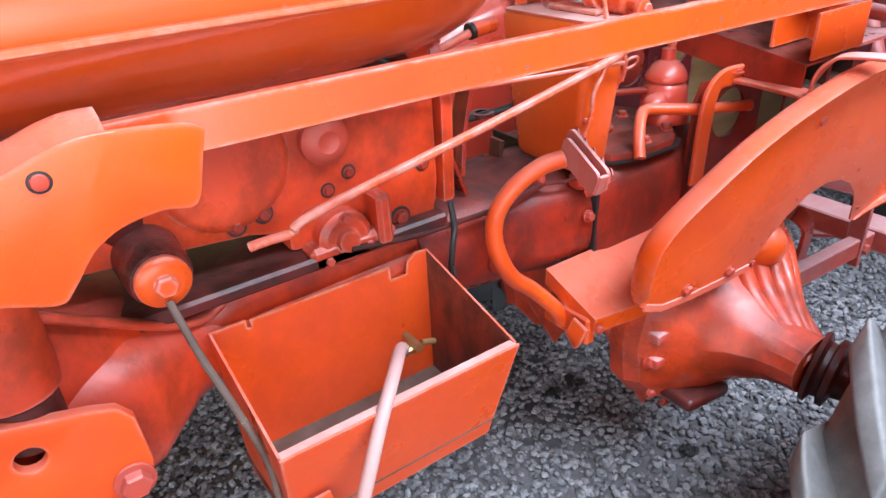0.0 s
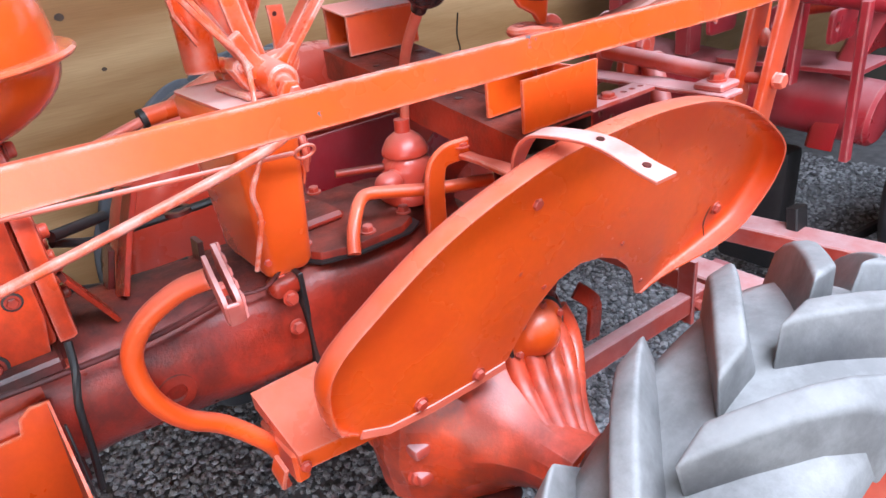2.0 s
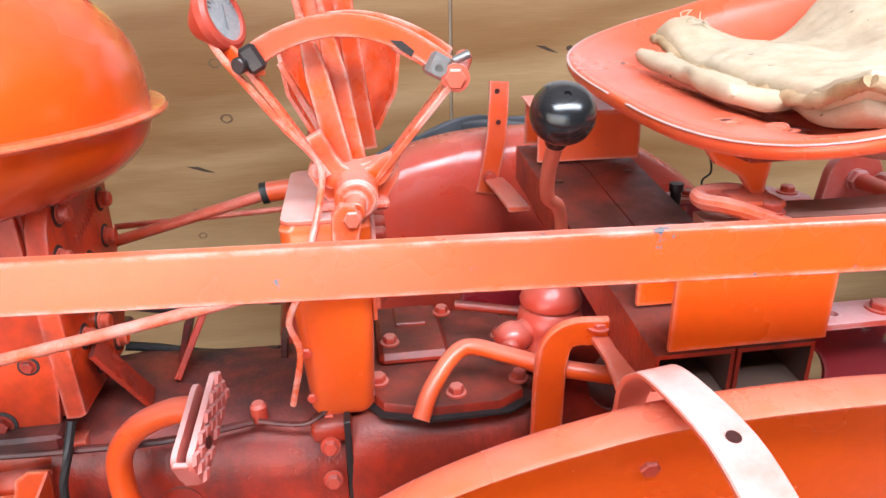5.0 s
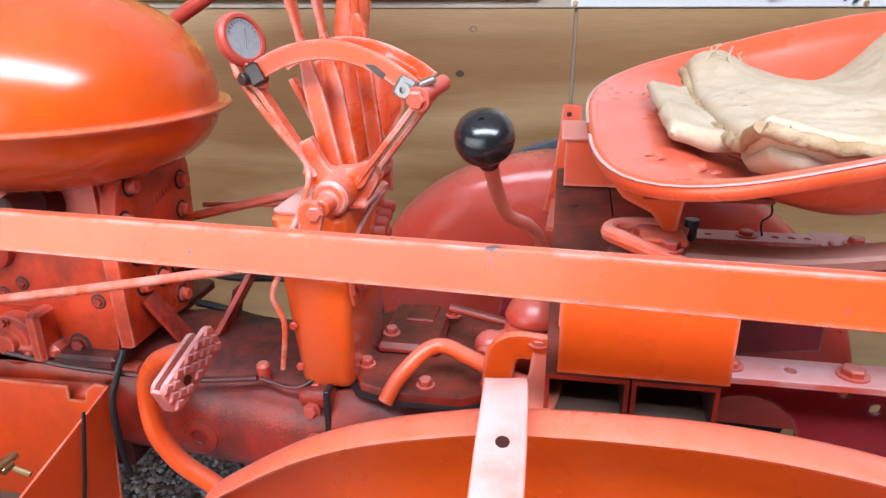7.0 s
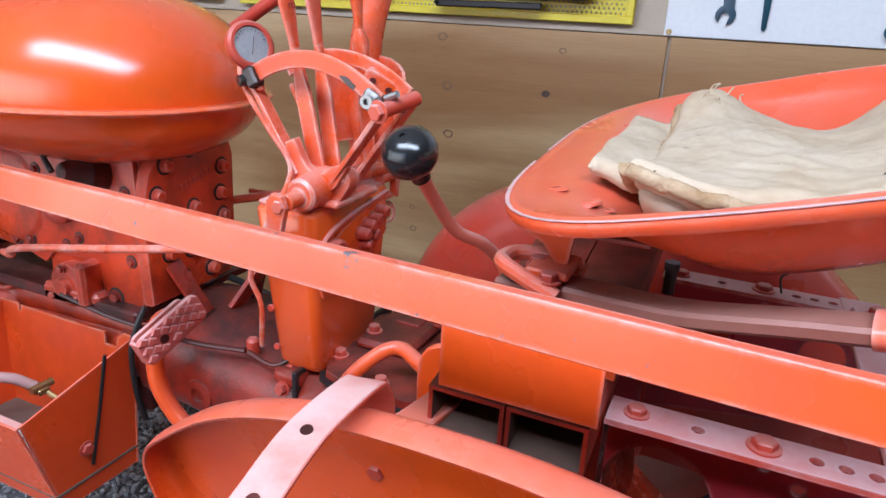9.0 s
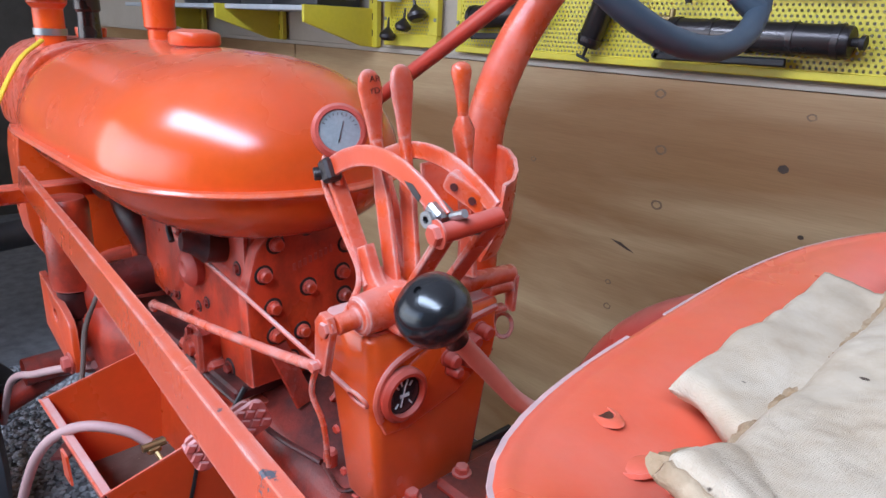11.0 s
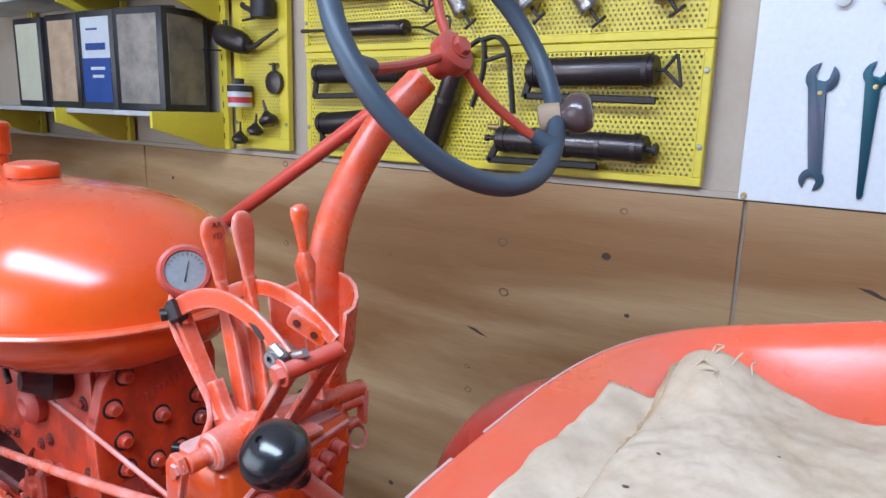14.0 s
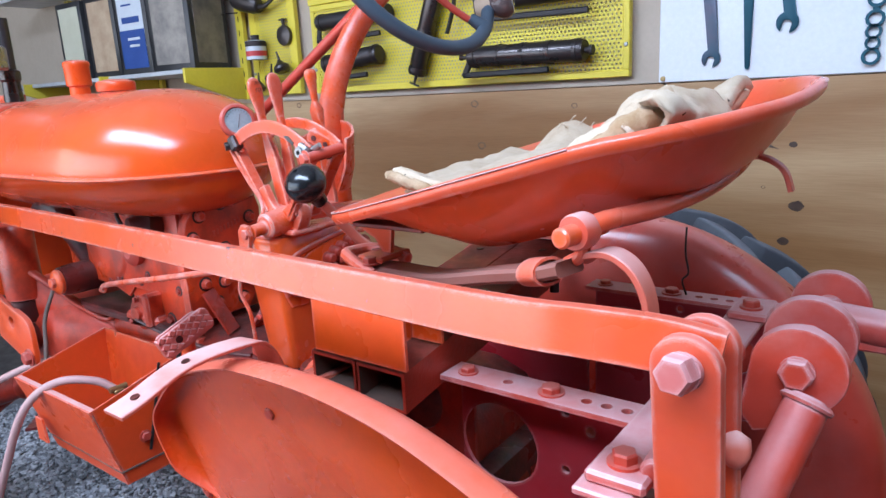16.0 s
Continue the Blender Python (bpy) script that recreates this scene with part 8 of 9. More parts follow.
# ---- things on the wall ----
def pegboard(name, x0, z0, x1, z1, label, pitch=0.0115, hr=0.0031, border=0.018, splits=()):
    """A perforated steel panel: a staggered field of round holes in a folded frame."""
    th = thing(name, ((x0 + x1) / 2, WALL, z0), label, "pegboard", "perforated panels on the wall")
    y = WALL - 0.018
    verts, faces = [], []
    rows = int((z1 - z0 - 2 * border) / (pitch * 0.866))
    cols = int((x1 - x0 - 2 * border) / pitch)
    ph, pw = (z1 - z0 - 2 * border) / rows, (x1 - x0 - 2 * border - pitch * 0.5) / cols
    for r in range(rows):
        zc = z0 + border + ph * (r + 0.5)
        sh = pw * 0.5 if r % 2 else 0.0
        gap = any(abs(zc - s) < 0.014 for s in splits)
        for c in range(cols):
            xc = x0 + border + sh + pw * (c + 0.5)
            b = len(verts)
            w, h = pw / 2, ph / 2
            sq = [(-w, -h), (0, -h), (w, -h), (w, 0), (w, h), (0, h), (-w, h), (-w, 0)]
            if gap:
                verts += [(xc + a, y, zc + d) for a, d in (sq[0], sq[2], sq[4], sq[6])]
                faces.append((b, b + 1, b + 2, b + 3))
                continue
            verts += [(xc + a, y, zc + d) for a, d in sq]
            verts += [(xc + hr * math.cos(radians(225 + 45 * k)), y, zc + hr * math.sin(radians(225 + 45 * k))) for k in range(8)]
            faces += [(b + k, b + (k + 1) % 8, b + 8 + (k + 1) % 8, b + 8 + k) for k in range(8)]
        # half cell that fills the stagger
        xa = x0 + border if r % 2 else x1 - border - pw * 0.5
        b = len(verts)
        verts += [(xa, y, zc - ph / 2), (xa + pw * 0.5, y, zc - ph / 2), (xa + pw * 0.5, y, zc + ph / 2), (xa, y, zc + ph / 2)]
        faces.append((b, b + 1, b + 2, b + 3))
    me = bpy.data.meshes.new("perforated_sheet")
    me.from_pydata(verts, [], faces)
    me.materials.append(m_yellow)
    ob = new("perforated_sheet", me)
    ob.parent = th
    ob.location = -th.location
    for lo, hi in (((x0, z0), (x1, z0 + border)), ((x0, z1 - border), (x1, z1)), ((x0, z0 + border), (x0 + border, z1 - border)), ((x1 - border, z0 + border), (x1, z1 - border))):
        bm = bm_new()
        box(bm, (lo[0], y - 0.003, lo[1]), (hi[0], WALL, hi[1]), 0.002)
        part("frame_edge", bm, m_yellow, th)
    for sx, sz in ((x0 + 0.009, z0 + 0.08), (x1 - 0.009, z0 + 0.08), (x1 - 0.009, z1 - 0.06)):
        bm = bm_new()
        lathe(bm, [(0, 0), (0.006, 0), (0.005, 0.003), (0, 0.004)], along((sx, y - 0.003, sz), (sx, y - 1, sz)), 14)
        part("screw", bm, m_steel, th)
    return th


pegboard("pegboard", -0.605, 1.222, 0.535, 1.513, "yellow perforated steel panel hung with grease guns")
pegboard("pegboard", -0.612, 1.515, 0.535, 1.80, "yellow perforated steel panel hung with oil syringes")
pegboard("pegboard", -0.935, 1.226, -0.685, 1.90, "narrow yellow perforated panel hung with oil cans", border=0.035)
PY = WALL - 0.022


def gun(name, p0, p1, r, material, label, nozzle=0.05, tee=True, bands=2, category="grease gun", lever=None, cap_r=None, y=None):
    """A barrel on the panel from (x, z) p0 to p1, with a nozzle at the first end and a drawn handle at the other."""
    y = PY - r - 0.002 if y is None else y
    a, b = V((p0[0], y, p0[1])), V((p1[0], y, p1[1]))
    d = (b - a).normalized()
    side = V((0, 1, 0)).cross(d)
    th = thing(name, a.lerp(b, 0.5), label, category, "grease guns and syringes on the wall")
    L = (b - a).length
    bm = bm_new()
    lathe(bm, [(0, 0), (r * 0.85, 0), (r, r * 0.15), (r, L - r * 0.15), (r * 0.9, L), (0, L)], along(a, b), 22)
    part("barrel", bm, material, th)
    for k in range(bands):
        f = 0.06 + 0.88 * k / max(1, bands - 1)
        bm = bm_new()
        lathe(bm, [(r * 0.9, -0.006), (r * 1.08, -0.006), (r * 1.08, 0.006), (r * 0.9, 0.006)], along(a + d * L * f, b + d), 22)
        part("end_band", bm, material, th)
    if nozzle:
        bm = bm_new()
        lathe(bm, [(0, 0), (r * 0.55, 0), (r * 0.3, nozzle * 0.3), (r * 0.2, nozzle * 0.35), (r * 0.2, nozzle * 0.75), (r * 0.28, nozzle * 0.78), (r * 0.28, nozzle), (0, nozzle)], along(a, a - d), 14)
        part("nozzle", bm, material, th)
    if tee:
        bm = bm_new()
        rod(bm, b, b + d * 0.03, 0.004, seg=10)
        rod(bm, b + d * 0.03 - side * 0.018, b + d * 0.03 + side * 0.018, 0.0035, seg=10)
        part("tee_handle", bm, m_iron, th)
    if lever:
        (lx0, lz0), (lx1, lz1) = lever
        bm = bm_new()
        sweep(bm, [(lx0, y, lz0), (lx0 + (lx1 - lx0) * 0.45, y, lz0 + (lz1 - lz0) * 0.45), (lx1, y, lz1)], flat_section(0.010, 0.016, 0.003))
        sweep(bm, [(lx0, y, lz0 - 0.004), (p0[0] + 0.005, y, p0[1])], flat_section(0.010, 0.018, 0.003), up=(1, 0, 0))
        part("pump_lever", bm, m_iron, th)
    return th


def loop_handle(th, b, tip, w):
    """A bent wire grip between a barrel's end and its far tip."""
    y = PY - 0.02
    b, tip = V((b[0], y, b[1])), V((tip[0], y, tip[1]))
    d = (tip - b).normalized()
    s = V((0, 1, 0)).cross(d)
    bm = bm_new()
    pipe(bm, [b, b.lerp(tip, 0.35)], 0.003, 8, 2)
    pipe(bm, [b.lerp(tip, 0.35), tip + s * w, tip + s * w * 0.6 + d * 0.005, tip - s * w, b.lerp(tip, 0.4)], 0.003, 8, 5, up=(0, 1, 0))
    part("wire_grip", bm, m_iron, th)


g = gun("oil_syringe", (-0.468, 1.666), (-0.294, 1.657), 0.021, m_gun, "dark steel oil syringe with a wire grip", 0.10, False)
loop_handle(g, (-0.294, 1.657), (-0.15, 1.63), 0.022)
g = gun("oil_syringe", (-0.467, 1.569), (-0.214, 1.565), 0.019, m_gun, "dark steel oil syringe with a wire grip", 0.13, False)
loop_handle(g, (-0.214, 1.565), (-0.09, 1.56), 0.026)
g = gun("oil_syringe", (-0.275, 1.79), (-0.205, 1.70), 0.019, m_gun, "dark steel oil syringe with a looped grip", 0.0, False)
loop_handle(g, (-0.205, 1.70), (-0.145, 1.615), 0.016)
gun("grease_gun", (-0.16, 1.755), (-0.038, 1.588), 0.022, m_silver, "tarnished push-type grease gun with a small tee handle", 0.0)
gun("grease_gun", (0.0, 1.77), (0.145, 1.59), 0.027, m_silver, "tarnished push-type grease gun with a small tee handle", 0.0)
gun("grease_gun", (0.175, 1.715), (0.283, 1.576), 0.021, m_silver, "tarnished push-type grease gun with a small tee handle", 0.04)
gun("grease_gun", (0.33, 1.76), (0.447, 1.589), 0.023, m_silver, "tarnished push-type grease gun with a small tee handle", 0.0)
gun("grease_gun", (-0.535, 1.452), (-0.222, 1.456), 0.025, m_iron, "black lever grease gun", 0.0, False, 3, lever=((-0.543, 1.391), (-0.267, 1.398)))
gun("grease_gun", (-0.515, 1.315), (-0.27, 1.335), 0.029, m_gun, "dark lever grease gun", 0.0, False, 2, lever=((-0.508, 1.268), (-0.33, 1.275)))
g = gun("grease_gun", (-0.036, 1.508), (-0.128, 1.262), 0.027, m_gun, "dark lever grease gun with two handles", 0.0, True, 3)
bm = bm_new()
y = PY - 0.03
sweep(bm, smooth_path([(-0.03, y, 1.505), (0.02, y, 1.525), (0.025, y, 1.46), (0.01, y, 1.41), (-0.005, y, 1.372)], 5), flat_section(0.010, 0.014, 0.003), up=(0, 1, 0))
sweep(bm, smooth_path([(0.02, y, 1.525), (0.06, y, 1.53), (0.088, y, 1.50), (0.10, y, 1.43), (0.11, y, 1.358)], 5), flat_section(0.010, 0.016, 0.003), up=(0, 1, 0))
sweep(bm, [(0.03, y, 1.478), (0.088, y, 1.492)], flat_section(0.008, 0.012, 0.002), up=(0, 1, 0))
part("pump_lever", bm, m_iron, g)
g = gun("grease_gun", (0.15, 1.45), (0.437, 1.452), 0.031, m_gun, "large dark grease gun with a triangular pull handle", 0.0, False, 2, lever=((0.14, 1.399), (0.439, 1.392)))
bm = bm_new()
y = PY - 0.033
pipe(bm, [(0.437, y, 1.452), (0.452, y, 1.452)], 0.004, 8, 2)
for a, b in (((0.452, 1.452), (0.476, 1.482)), ((0.476, 1.482), (0.488, 1.42)), ((0.488, 1.42), (0.452, 1.452))):
    rod(bm, (a[0], y, a[1]), (b[0], y, b[1]), 0.0036, seg=8)
part("pull_handle", bm, m_iron, g)
g = gun("grease_gun", (0.075, 1.300), (0.430, 1.294), 0.029, m_gun, "large dark canister grease gun with raised rings", 0.035, False, 5, lever=((0.05, 1.25), (0.323, 1.252)))
bm = bm_new()
lathe(bm, [(0, 0), (0.008, 0), (0.008, 0.012), (0.013, 0.014), (0.013, 0.022), (0, 0.022)], along((0.430, PY - 0.031, 1.294), (1, PY - 0.031, 1.285)), 14)
part("end_knob", bm, m_iron, g)
bm = bm_new()
rod(bm, (0.082, PY - 0.03, 1.325), (0.045, PY - 0.03, 1.327), 0.007, seg=12)
rod(bm, (0.078, PY - 0.03, 1.32), (0.078, PY - 0.03, 1.345), 0.006, seg=12)
part("brass_fitting", bm, m_brass, g, "brass fitting")


def can(name, x, z, prof, material, label, tilt=0, category="oil can"):
    th = thing(name, (x, PY - 0.03, z), label, category, "oil cans on the narrow panel")
    bm = bm_new()
    lathe(bm, prof, Matrix.Translation((x, PY - 0.032, z)) @ Matrix.Rotation(radians(tilt), 4, 'Y'), 24)
    part("body", bm, material, th)
    return th


can("measuring_jug", -0.90, 1.70, [(0, 0), (0.038, 0), (0.040, 0.004), (0.032, 0.10), (0.030, 0.10), (0.036, 0.008), (0, 0.006)], m_silver, "tarnished tin measuring jug hung on the panel", 0, "jug")
can("oil_can", -0.80, 1.76, [(0, 0), (0.034, 0), (0.034, 0.05), (0.01, 0.075), (0, 0.075)], m_gun, "dark tin oil can hung on the panel")
c = can("oil_can", -0.75, 1.615, [(0, 0), (0.036, 0), (0.036, 0.055), (0.034, 0.06), (0, 0.062)], m_iron, "black rectangular lamp oiler hung on the panel")
bm = bm_new()
pipe(bm, [(-0.78, PY - 0.03, 1.63), (-0.83, PY - 0.035, 1.65), (-0.84, PY - 0.035, 1.66)], 0.008, 8)
rod(bm, (-0.79, PY - 0.03, 1.617), (-0.84, PY - 0.035, 1.612), 0.004, seg=8)
part("spout", bm, m_iron, c)
# long pot oiler
th = thing("pot_oiler", (-0.89, PY - 0.03, 1.53), "dark tin pot oiler with a curved spout", "oil can", "oil cans on the narrow panel")
bm = bm_new()
loft(bm, [[(x, PY - 0.03 + 0.03 * w * math.cos(a), 1.56 - 0.25 * (x + 0.9) + 0.038 * w * math.sin(a)) for a in [2 * math.pi * k / 20 for k in range(20)]] for x, w in ((-0.965, 0.5), (-0.96, 0.85), (-0.93, 1.0), (-0.86, 0.95), (-0.83, 0.75), (-0.825, 0.5))])
part("body", bm, m_gun, th, "", angle=45)
bm = bm_new()
sweep(bm, smooth_path([(-0.835, PY - 0.03, 1.535), (-0.80, PY - 0.03, 1.535), (-0.75, PY - 0.03, 1.555), (-0.69, PY - 0.03, 1.58)], 6), disc_section(0.009, 10), taper=lambda t: 1.2 - 0.8 * t)
part("spout", bm, m_gun, th)
bm = bm_new()
rod(bm, (-0.955, PY - 0.03, 1.528), (-1.06, PY - 0.03, 1.533), 0.0025, seg=8)
part("handle_wire", bm, m_gun, th)
bm = bm_new()
rod(bm, (-0.93, PY - 0.03, 1.595), (-0.93, PY - 0.03, 1.618), 0.008, seg=10)
part("filler_cap", bm, m_gun, th)
c = can("oil_tin", -0.868, 1.355, [(0, 0), (0.037, 0), (0.037, 0.062), (0.034, 0.066), (0.014, 0.07), (0.014, 0.085), (0, 0.085)], m_tinwhite, "small round oil tin with a red and white print")
bm = bm_new()
lathe(bm, [(0.0372, 0.012), (0.0376, 0.012), (0.0376, 0.03), (0.0372, 0.03)], Matrix.Translation((-0.868, PY - 0.032, 1.355)), 24)
part("print_band", bm, m_tinred, c)
bm = bm_new()
lathe(bm, [(0.0372, 0.046), (0.0378, 0.046), (0.038, 0.064), (0.015, 0.0705), (0.015, 0.086), (0, 0.0865)], Matrix.Translation((-0.868, PY - 0.032, 1.355)), 24)
part("black_top", bm, m_iron, c)
th = thing("oiler_disc", (-0.735, PY - 0.012, 1.43), "round dark oiler hung flat on the panel", "oil can", "oil cans on the narrow panel")
bm = bm_new()
lathe(bm, [(0, 0), (0.034, 0), (0.036, 0.006), (0.034, 0.014), (0.01, 0.02), (0, 0.02)], along((-0.735, PY, 1.43), (-0.735, 0, 1.43)), 24)
part("disc", bm, m_gun, th)
bm = bm_new()
rod(bm, (-0.735, PY - 0.008, 1.464), (-0.735, PY - 0.008, 1.488), 0.006, seg=10)
rod(bm, (-0.755, PY - 0.008, 1.484), (-0.715, PY - 0.008, 1.484), 0.003, seg=8)
part("stem", bm, m_gun, th)
for fx, fz, r, tl in ((-0.735, 1.318, 0.030, -20), (-0.805, 1.287, 0.025, 10), (-0.878, 1.257, 0.026, 5)):
    m = Matrix.Translation((fx, PY - 0.03, fz - 0.015)) @ Matrix.Rotation(radians(tl), 4, 'Y')
    th = thing("thumb_oiler", (fx, PY - 0.03, fz), "small dark thumb-pump oiler hung on the panel", "oil can", "oil cans on the narrow panel")
    bm = bm_new()
    lathe(bm, [(0, 0), (r * 0.7, 0), (r, r * 0.35), (r * 0.95, r * 0.7), (r * 0.4, r * 1.25), (r * 0.18, r * 1.5), (0.003, r * 2.6), (0, r * 2.6)], m, 20)
    part("body", bm, m_gun, th)


# white board with its open-ended spanners
def white_board():
    th = thing("white_board", (1.6, WALL, 1.203), "glossy white display board screwed to the wall above the dado", "display board")
    bm = bm_new()
    box(bm, (0.606, WALL - 0.006, 1.203), (3.0, WALL + 0.012, 2.45), 0.0015)
    part("panel", bm, m_white, th)
    for sx, sz in ((0.617, 1.212), (0.615, 1.60), (1.25, 1.211), (1.85, 1.211)):
        bm = bm_new()
        lathe(bm, [(0, 0), (0.0065, 0), (0.006, 0.003), (0.003, 0.0035), (0, 0.002)], along((sx, WALL - 0.006, sz), (sx, 0, sz)), 16)
        part("screw", bm, m_brass, th)


white_board()
BY = WALL - 0.0075


def jaw(cx, cz, r, gap, ang, n=20):
    """The outline of an open spanner head, mouth towards ang, from one side of its neck round to the other."""
    half = math.asin(min(0.95, gap / r))
    pts = []
    for k in range(n + 1):
        a = math.pi * 0.80 - (math.pi * 0.80 - half) * k / n
        pts.append((r * math.cos(a), -r * math.sin(a)))
    pts += [(r * 0.05, -gap), (-r * 0.18, -gap * 0.6), (-r * 0.18, gap * 0.6), (r * 0.05, gap)]
    for k in range(n + 1):
        a = half + (math.pi * 0.80 - half) * k / n
        pts.append((r * math.cos(a), r * math.sin(a)))
    c, s = math.cos(radians(ang)), math.sin(radians(ang))
    return [(cx + x * c - y * s, cz + x * s + y * c) for x, y in pts]


def spanner(x, ztop, zbot, r1, r2, label, material=None, second=True, lean=0.0):
    material = material or m_blue
    th = thing("spanner", (x, BY, (ztop + zbot) / 2), label, "spanner", "spanners on the white board")
    bm = bm_new()
    top = jaw(x, ztop - r1, r1, r1 * 0.42, 75)
    w = r1 * 0.42
    if second:
        low = jaw(x + lean, zbot + r2, r2, r2 * 0.42, 255)
        out = top + low
    else:
        out = top + [(x + lean - w * 0.55, zbot + 0.006), (x + lean - w * 0.3, zbot), (x + lean + w * 0.3, zbot), (x + lean + w * 0.55, zbot + 0.006)]
    plate(bm, out, 0.006, XZ(BY), bev=0.001 if r1 > 0.018 else 0.0)
    part("body", bm, material, th, "", angle=30)
    bm = bm_new()
    lathe(bm, [(0, 0), (0.0045, 0), (0.004, 0.002), (0, 0.0025)], along((x, BY - 0.006, ztop - r1 * 2.0), (x, 0, ztop - r1 * 2.0)), 12)
    part("screw", bm, m_brass, th)
    return th


spanner(0.727, 1.465, 1.232, 0.027, 0.021, "large open-ended spanner, steel darkened from brown to blue", m_bluepurple, True, 0.004)
spanner(0.812, 1.466, 1.224, 0.022, 0.02, "long single-ended blue steel spanner tapering to a point", m_blue, False, 0.0)
s = spanner(0.887, 1.464, 1.297, 0.022, 0.023, "double-ended blue steel spanner with a ring in its middle", m_blue, True, 0.004)
bm = bm_new()
lathe(bm, [(0.005, 0), (0.013, 0), (0.013, 0.008), (0.005, 0.008)], along((0.889, BY, 1.384), (0.889, 0, 1.384)), 18)
part("middle_ring", bm, m_blue, s)
spanner(0.966, 1.464, 1.360, 0.015, 0.014, "small double-ended blue steel spanner", m_blue, True, 0.002)
th = thing("ring_spanner", (1.058, BY, 1.32), "blue steel multi-ring spanner like a chain of seven rings", "spanner", "spanners on the white board")
for k, (z, ro, dx) in enumerate(((1.424, 0.023, 0.002), (1.385, 0.020, 0.0), (1.352, 0.0185, -0.001), (1.312, 0.018, -0.002), (1.286, 0.0155, -0.003), (1.263, 0.0145, -0.003), (1.236, 0.0175, -0.004))):
    bm = bm_new()
    lathe(bm, [(ro * 0.66, 0), (ro, 0), (ro, 0.009), (ro * 0.66, 0.009), (ro * 0.66, 0)], along((1.058 + dx, BY, z), (1.058 + dx, 0, z)), 12 if k % 6 else 24)
    part("ring", bm, m_blue, th, angle=25)
bm = bm_new()
box(bm, (1.050, BY - 0.007, 1.322), (1.063, BY, 1.338), 0.001)
part("shank", bm, m_blue, th)
th = thing("spanner", (1.14, BY, 1.31), "slotted blue steel combination spanner", "spanner", "spanners on the white board")
bm = bm_new()
out = jaw(1.136, 1.404, 0.024, 0.010, 80) + jaw(1.137, 1.246, 0.024, 0.010, 260)
plate(bm, out, 0.007, XZ(BY), holes=[(1.136, 1.370, 0.006), (1.136, 1.345, 0.005), (1.136, 1.322, 0.005), (1.137, 1.298, 0.005)])
part("body", bm, m_blue, th, angle=30)
for k, x in enumerate((1.215, 1.29, 1.37)):
    spanner(x, 1.44 - 0.01 * k, 1.21 + 0.02 * k, 0.022, 0.019, "double-ended blue steel spanner", m_blue, True, 0.002)
for x, r, lab in ((0.745, 0.012, "white"), (0.815, 0.014, "white"), (0.93, 0.03, "white"), (1.02, 0.03, "white"), (1.12, 0.024, "white"), (1.21, 0.024, "white")):
    th = thing("spanner", (x, BY, 1.62), "white-painted spanner hung on the white board", "spanner", "white spanners on the white board")
    bm = bm_new()
    if r < 0.02:
        lathe(bm, [(0, 0), (r, 0), (r, 0.012), (r * 0.7, 0.014), (0, 0.014)], along((x, BY, 1.572), (x, 0, 1.572)), 20)
        box(bm, (x - r * 0.6, BY - 0.010, 1.575), (x + r * 0.6, BY, 1.80), 0.002)
    else:
        out = jaw(x, 1.60, r, r * 0.45, 270) + [(x + r * 0.4, 1.82), (x - r * 0.4, 1.82)]
        plate(bm, out, 0.008, XZ(BY), bev=0.001)
    part("body", bm, m_paler, th, angle=30)


# shelf with square oil tins
def shelf():
    th = thing("wall_shelf", (-1.5, WALL, 1.33), "pale wall shelf on yellow folded-steel brackets", "shelf")
    bm = bm_new()
    box(bm, (-2.6, 1.90, 1.318), (-1.02, WALL, 1.334), 0.002)
    part("board", bm, m_shelf, th)
    for x in (-1.01, -1.60, -2.3):
        bm = bm_new()
        YZ = Matrix(((0, 0, 1, x), (1, 0, 0, 0), (0, 1, 0, 0), (0, 0, 0, 1)))
        plate(bm, [(1.865, 1.285), (1.865, 1.335), (WALL, 1.335), (WALL, 1.215), (2.08, 1.218)], 0.012, YZ, bev=0.001)
        part("bracket", bm, m_yellow, th, "yellow folded-steel bracket")
        bm = bm_new()
        box(bm, (x - 0.006, WALL - 0.02, 1.215), (x + 0.035, WALL, 2.2), 0.002)
        part("wall_channel", bm, m_yellow, th, "yellow slotted wall channel")
        for k in range(18):
            bm = bm_new()
            box(bm, (x + 0.012, WALL - 0.0208, 1.25 + 0.05 * k), (x + 0.016, WALL - 0.0198, 1.27 + 0.05 * k), 0)
            part("slot", bm, m_iron, th)
    bm = bm_new()
    box(bm, (-2.6, 1.92, 1.72), (-1.02, WALL, 1.735), 0.002)
    part("upper_board", bm, m_shelf, th)
    for x in (-1.01, -1.60):
        bm = bm_new()
        YZ = Matrix(((0, 0, 1, x), (1, 0, 0, 0), (0, 1, 0, 0), (0, 0, 0, 1)))
        plate(bm, [(1.90, 1.69), (1.90, 1.735), (WALL, 1.735), (WALL, 1.62), (2.09, 1.622)], 0.012, YZ, bev=0.001)
        part("bracket", bm, m_yellow, th, "yellow folded-steel bracket")


shelf()


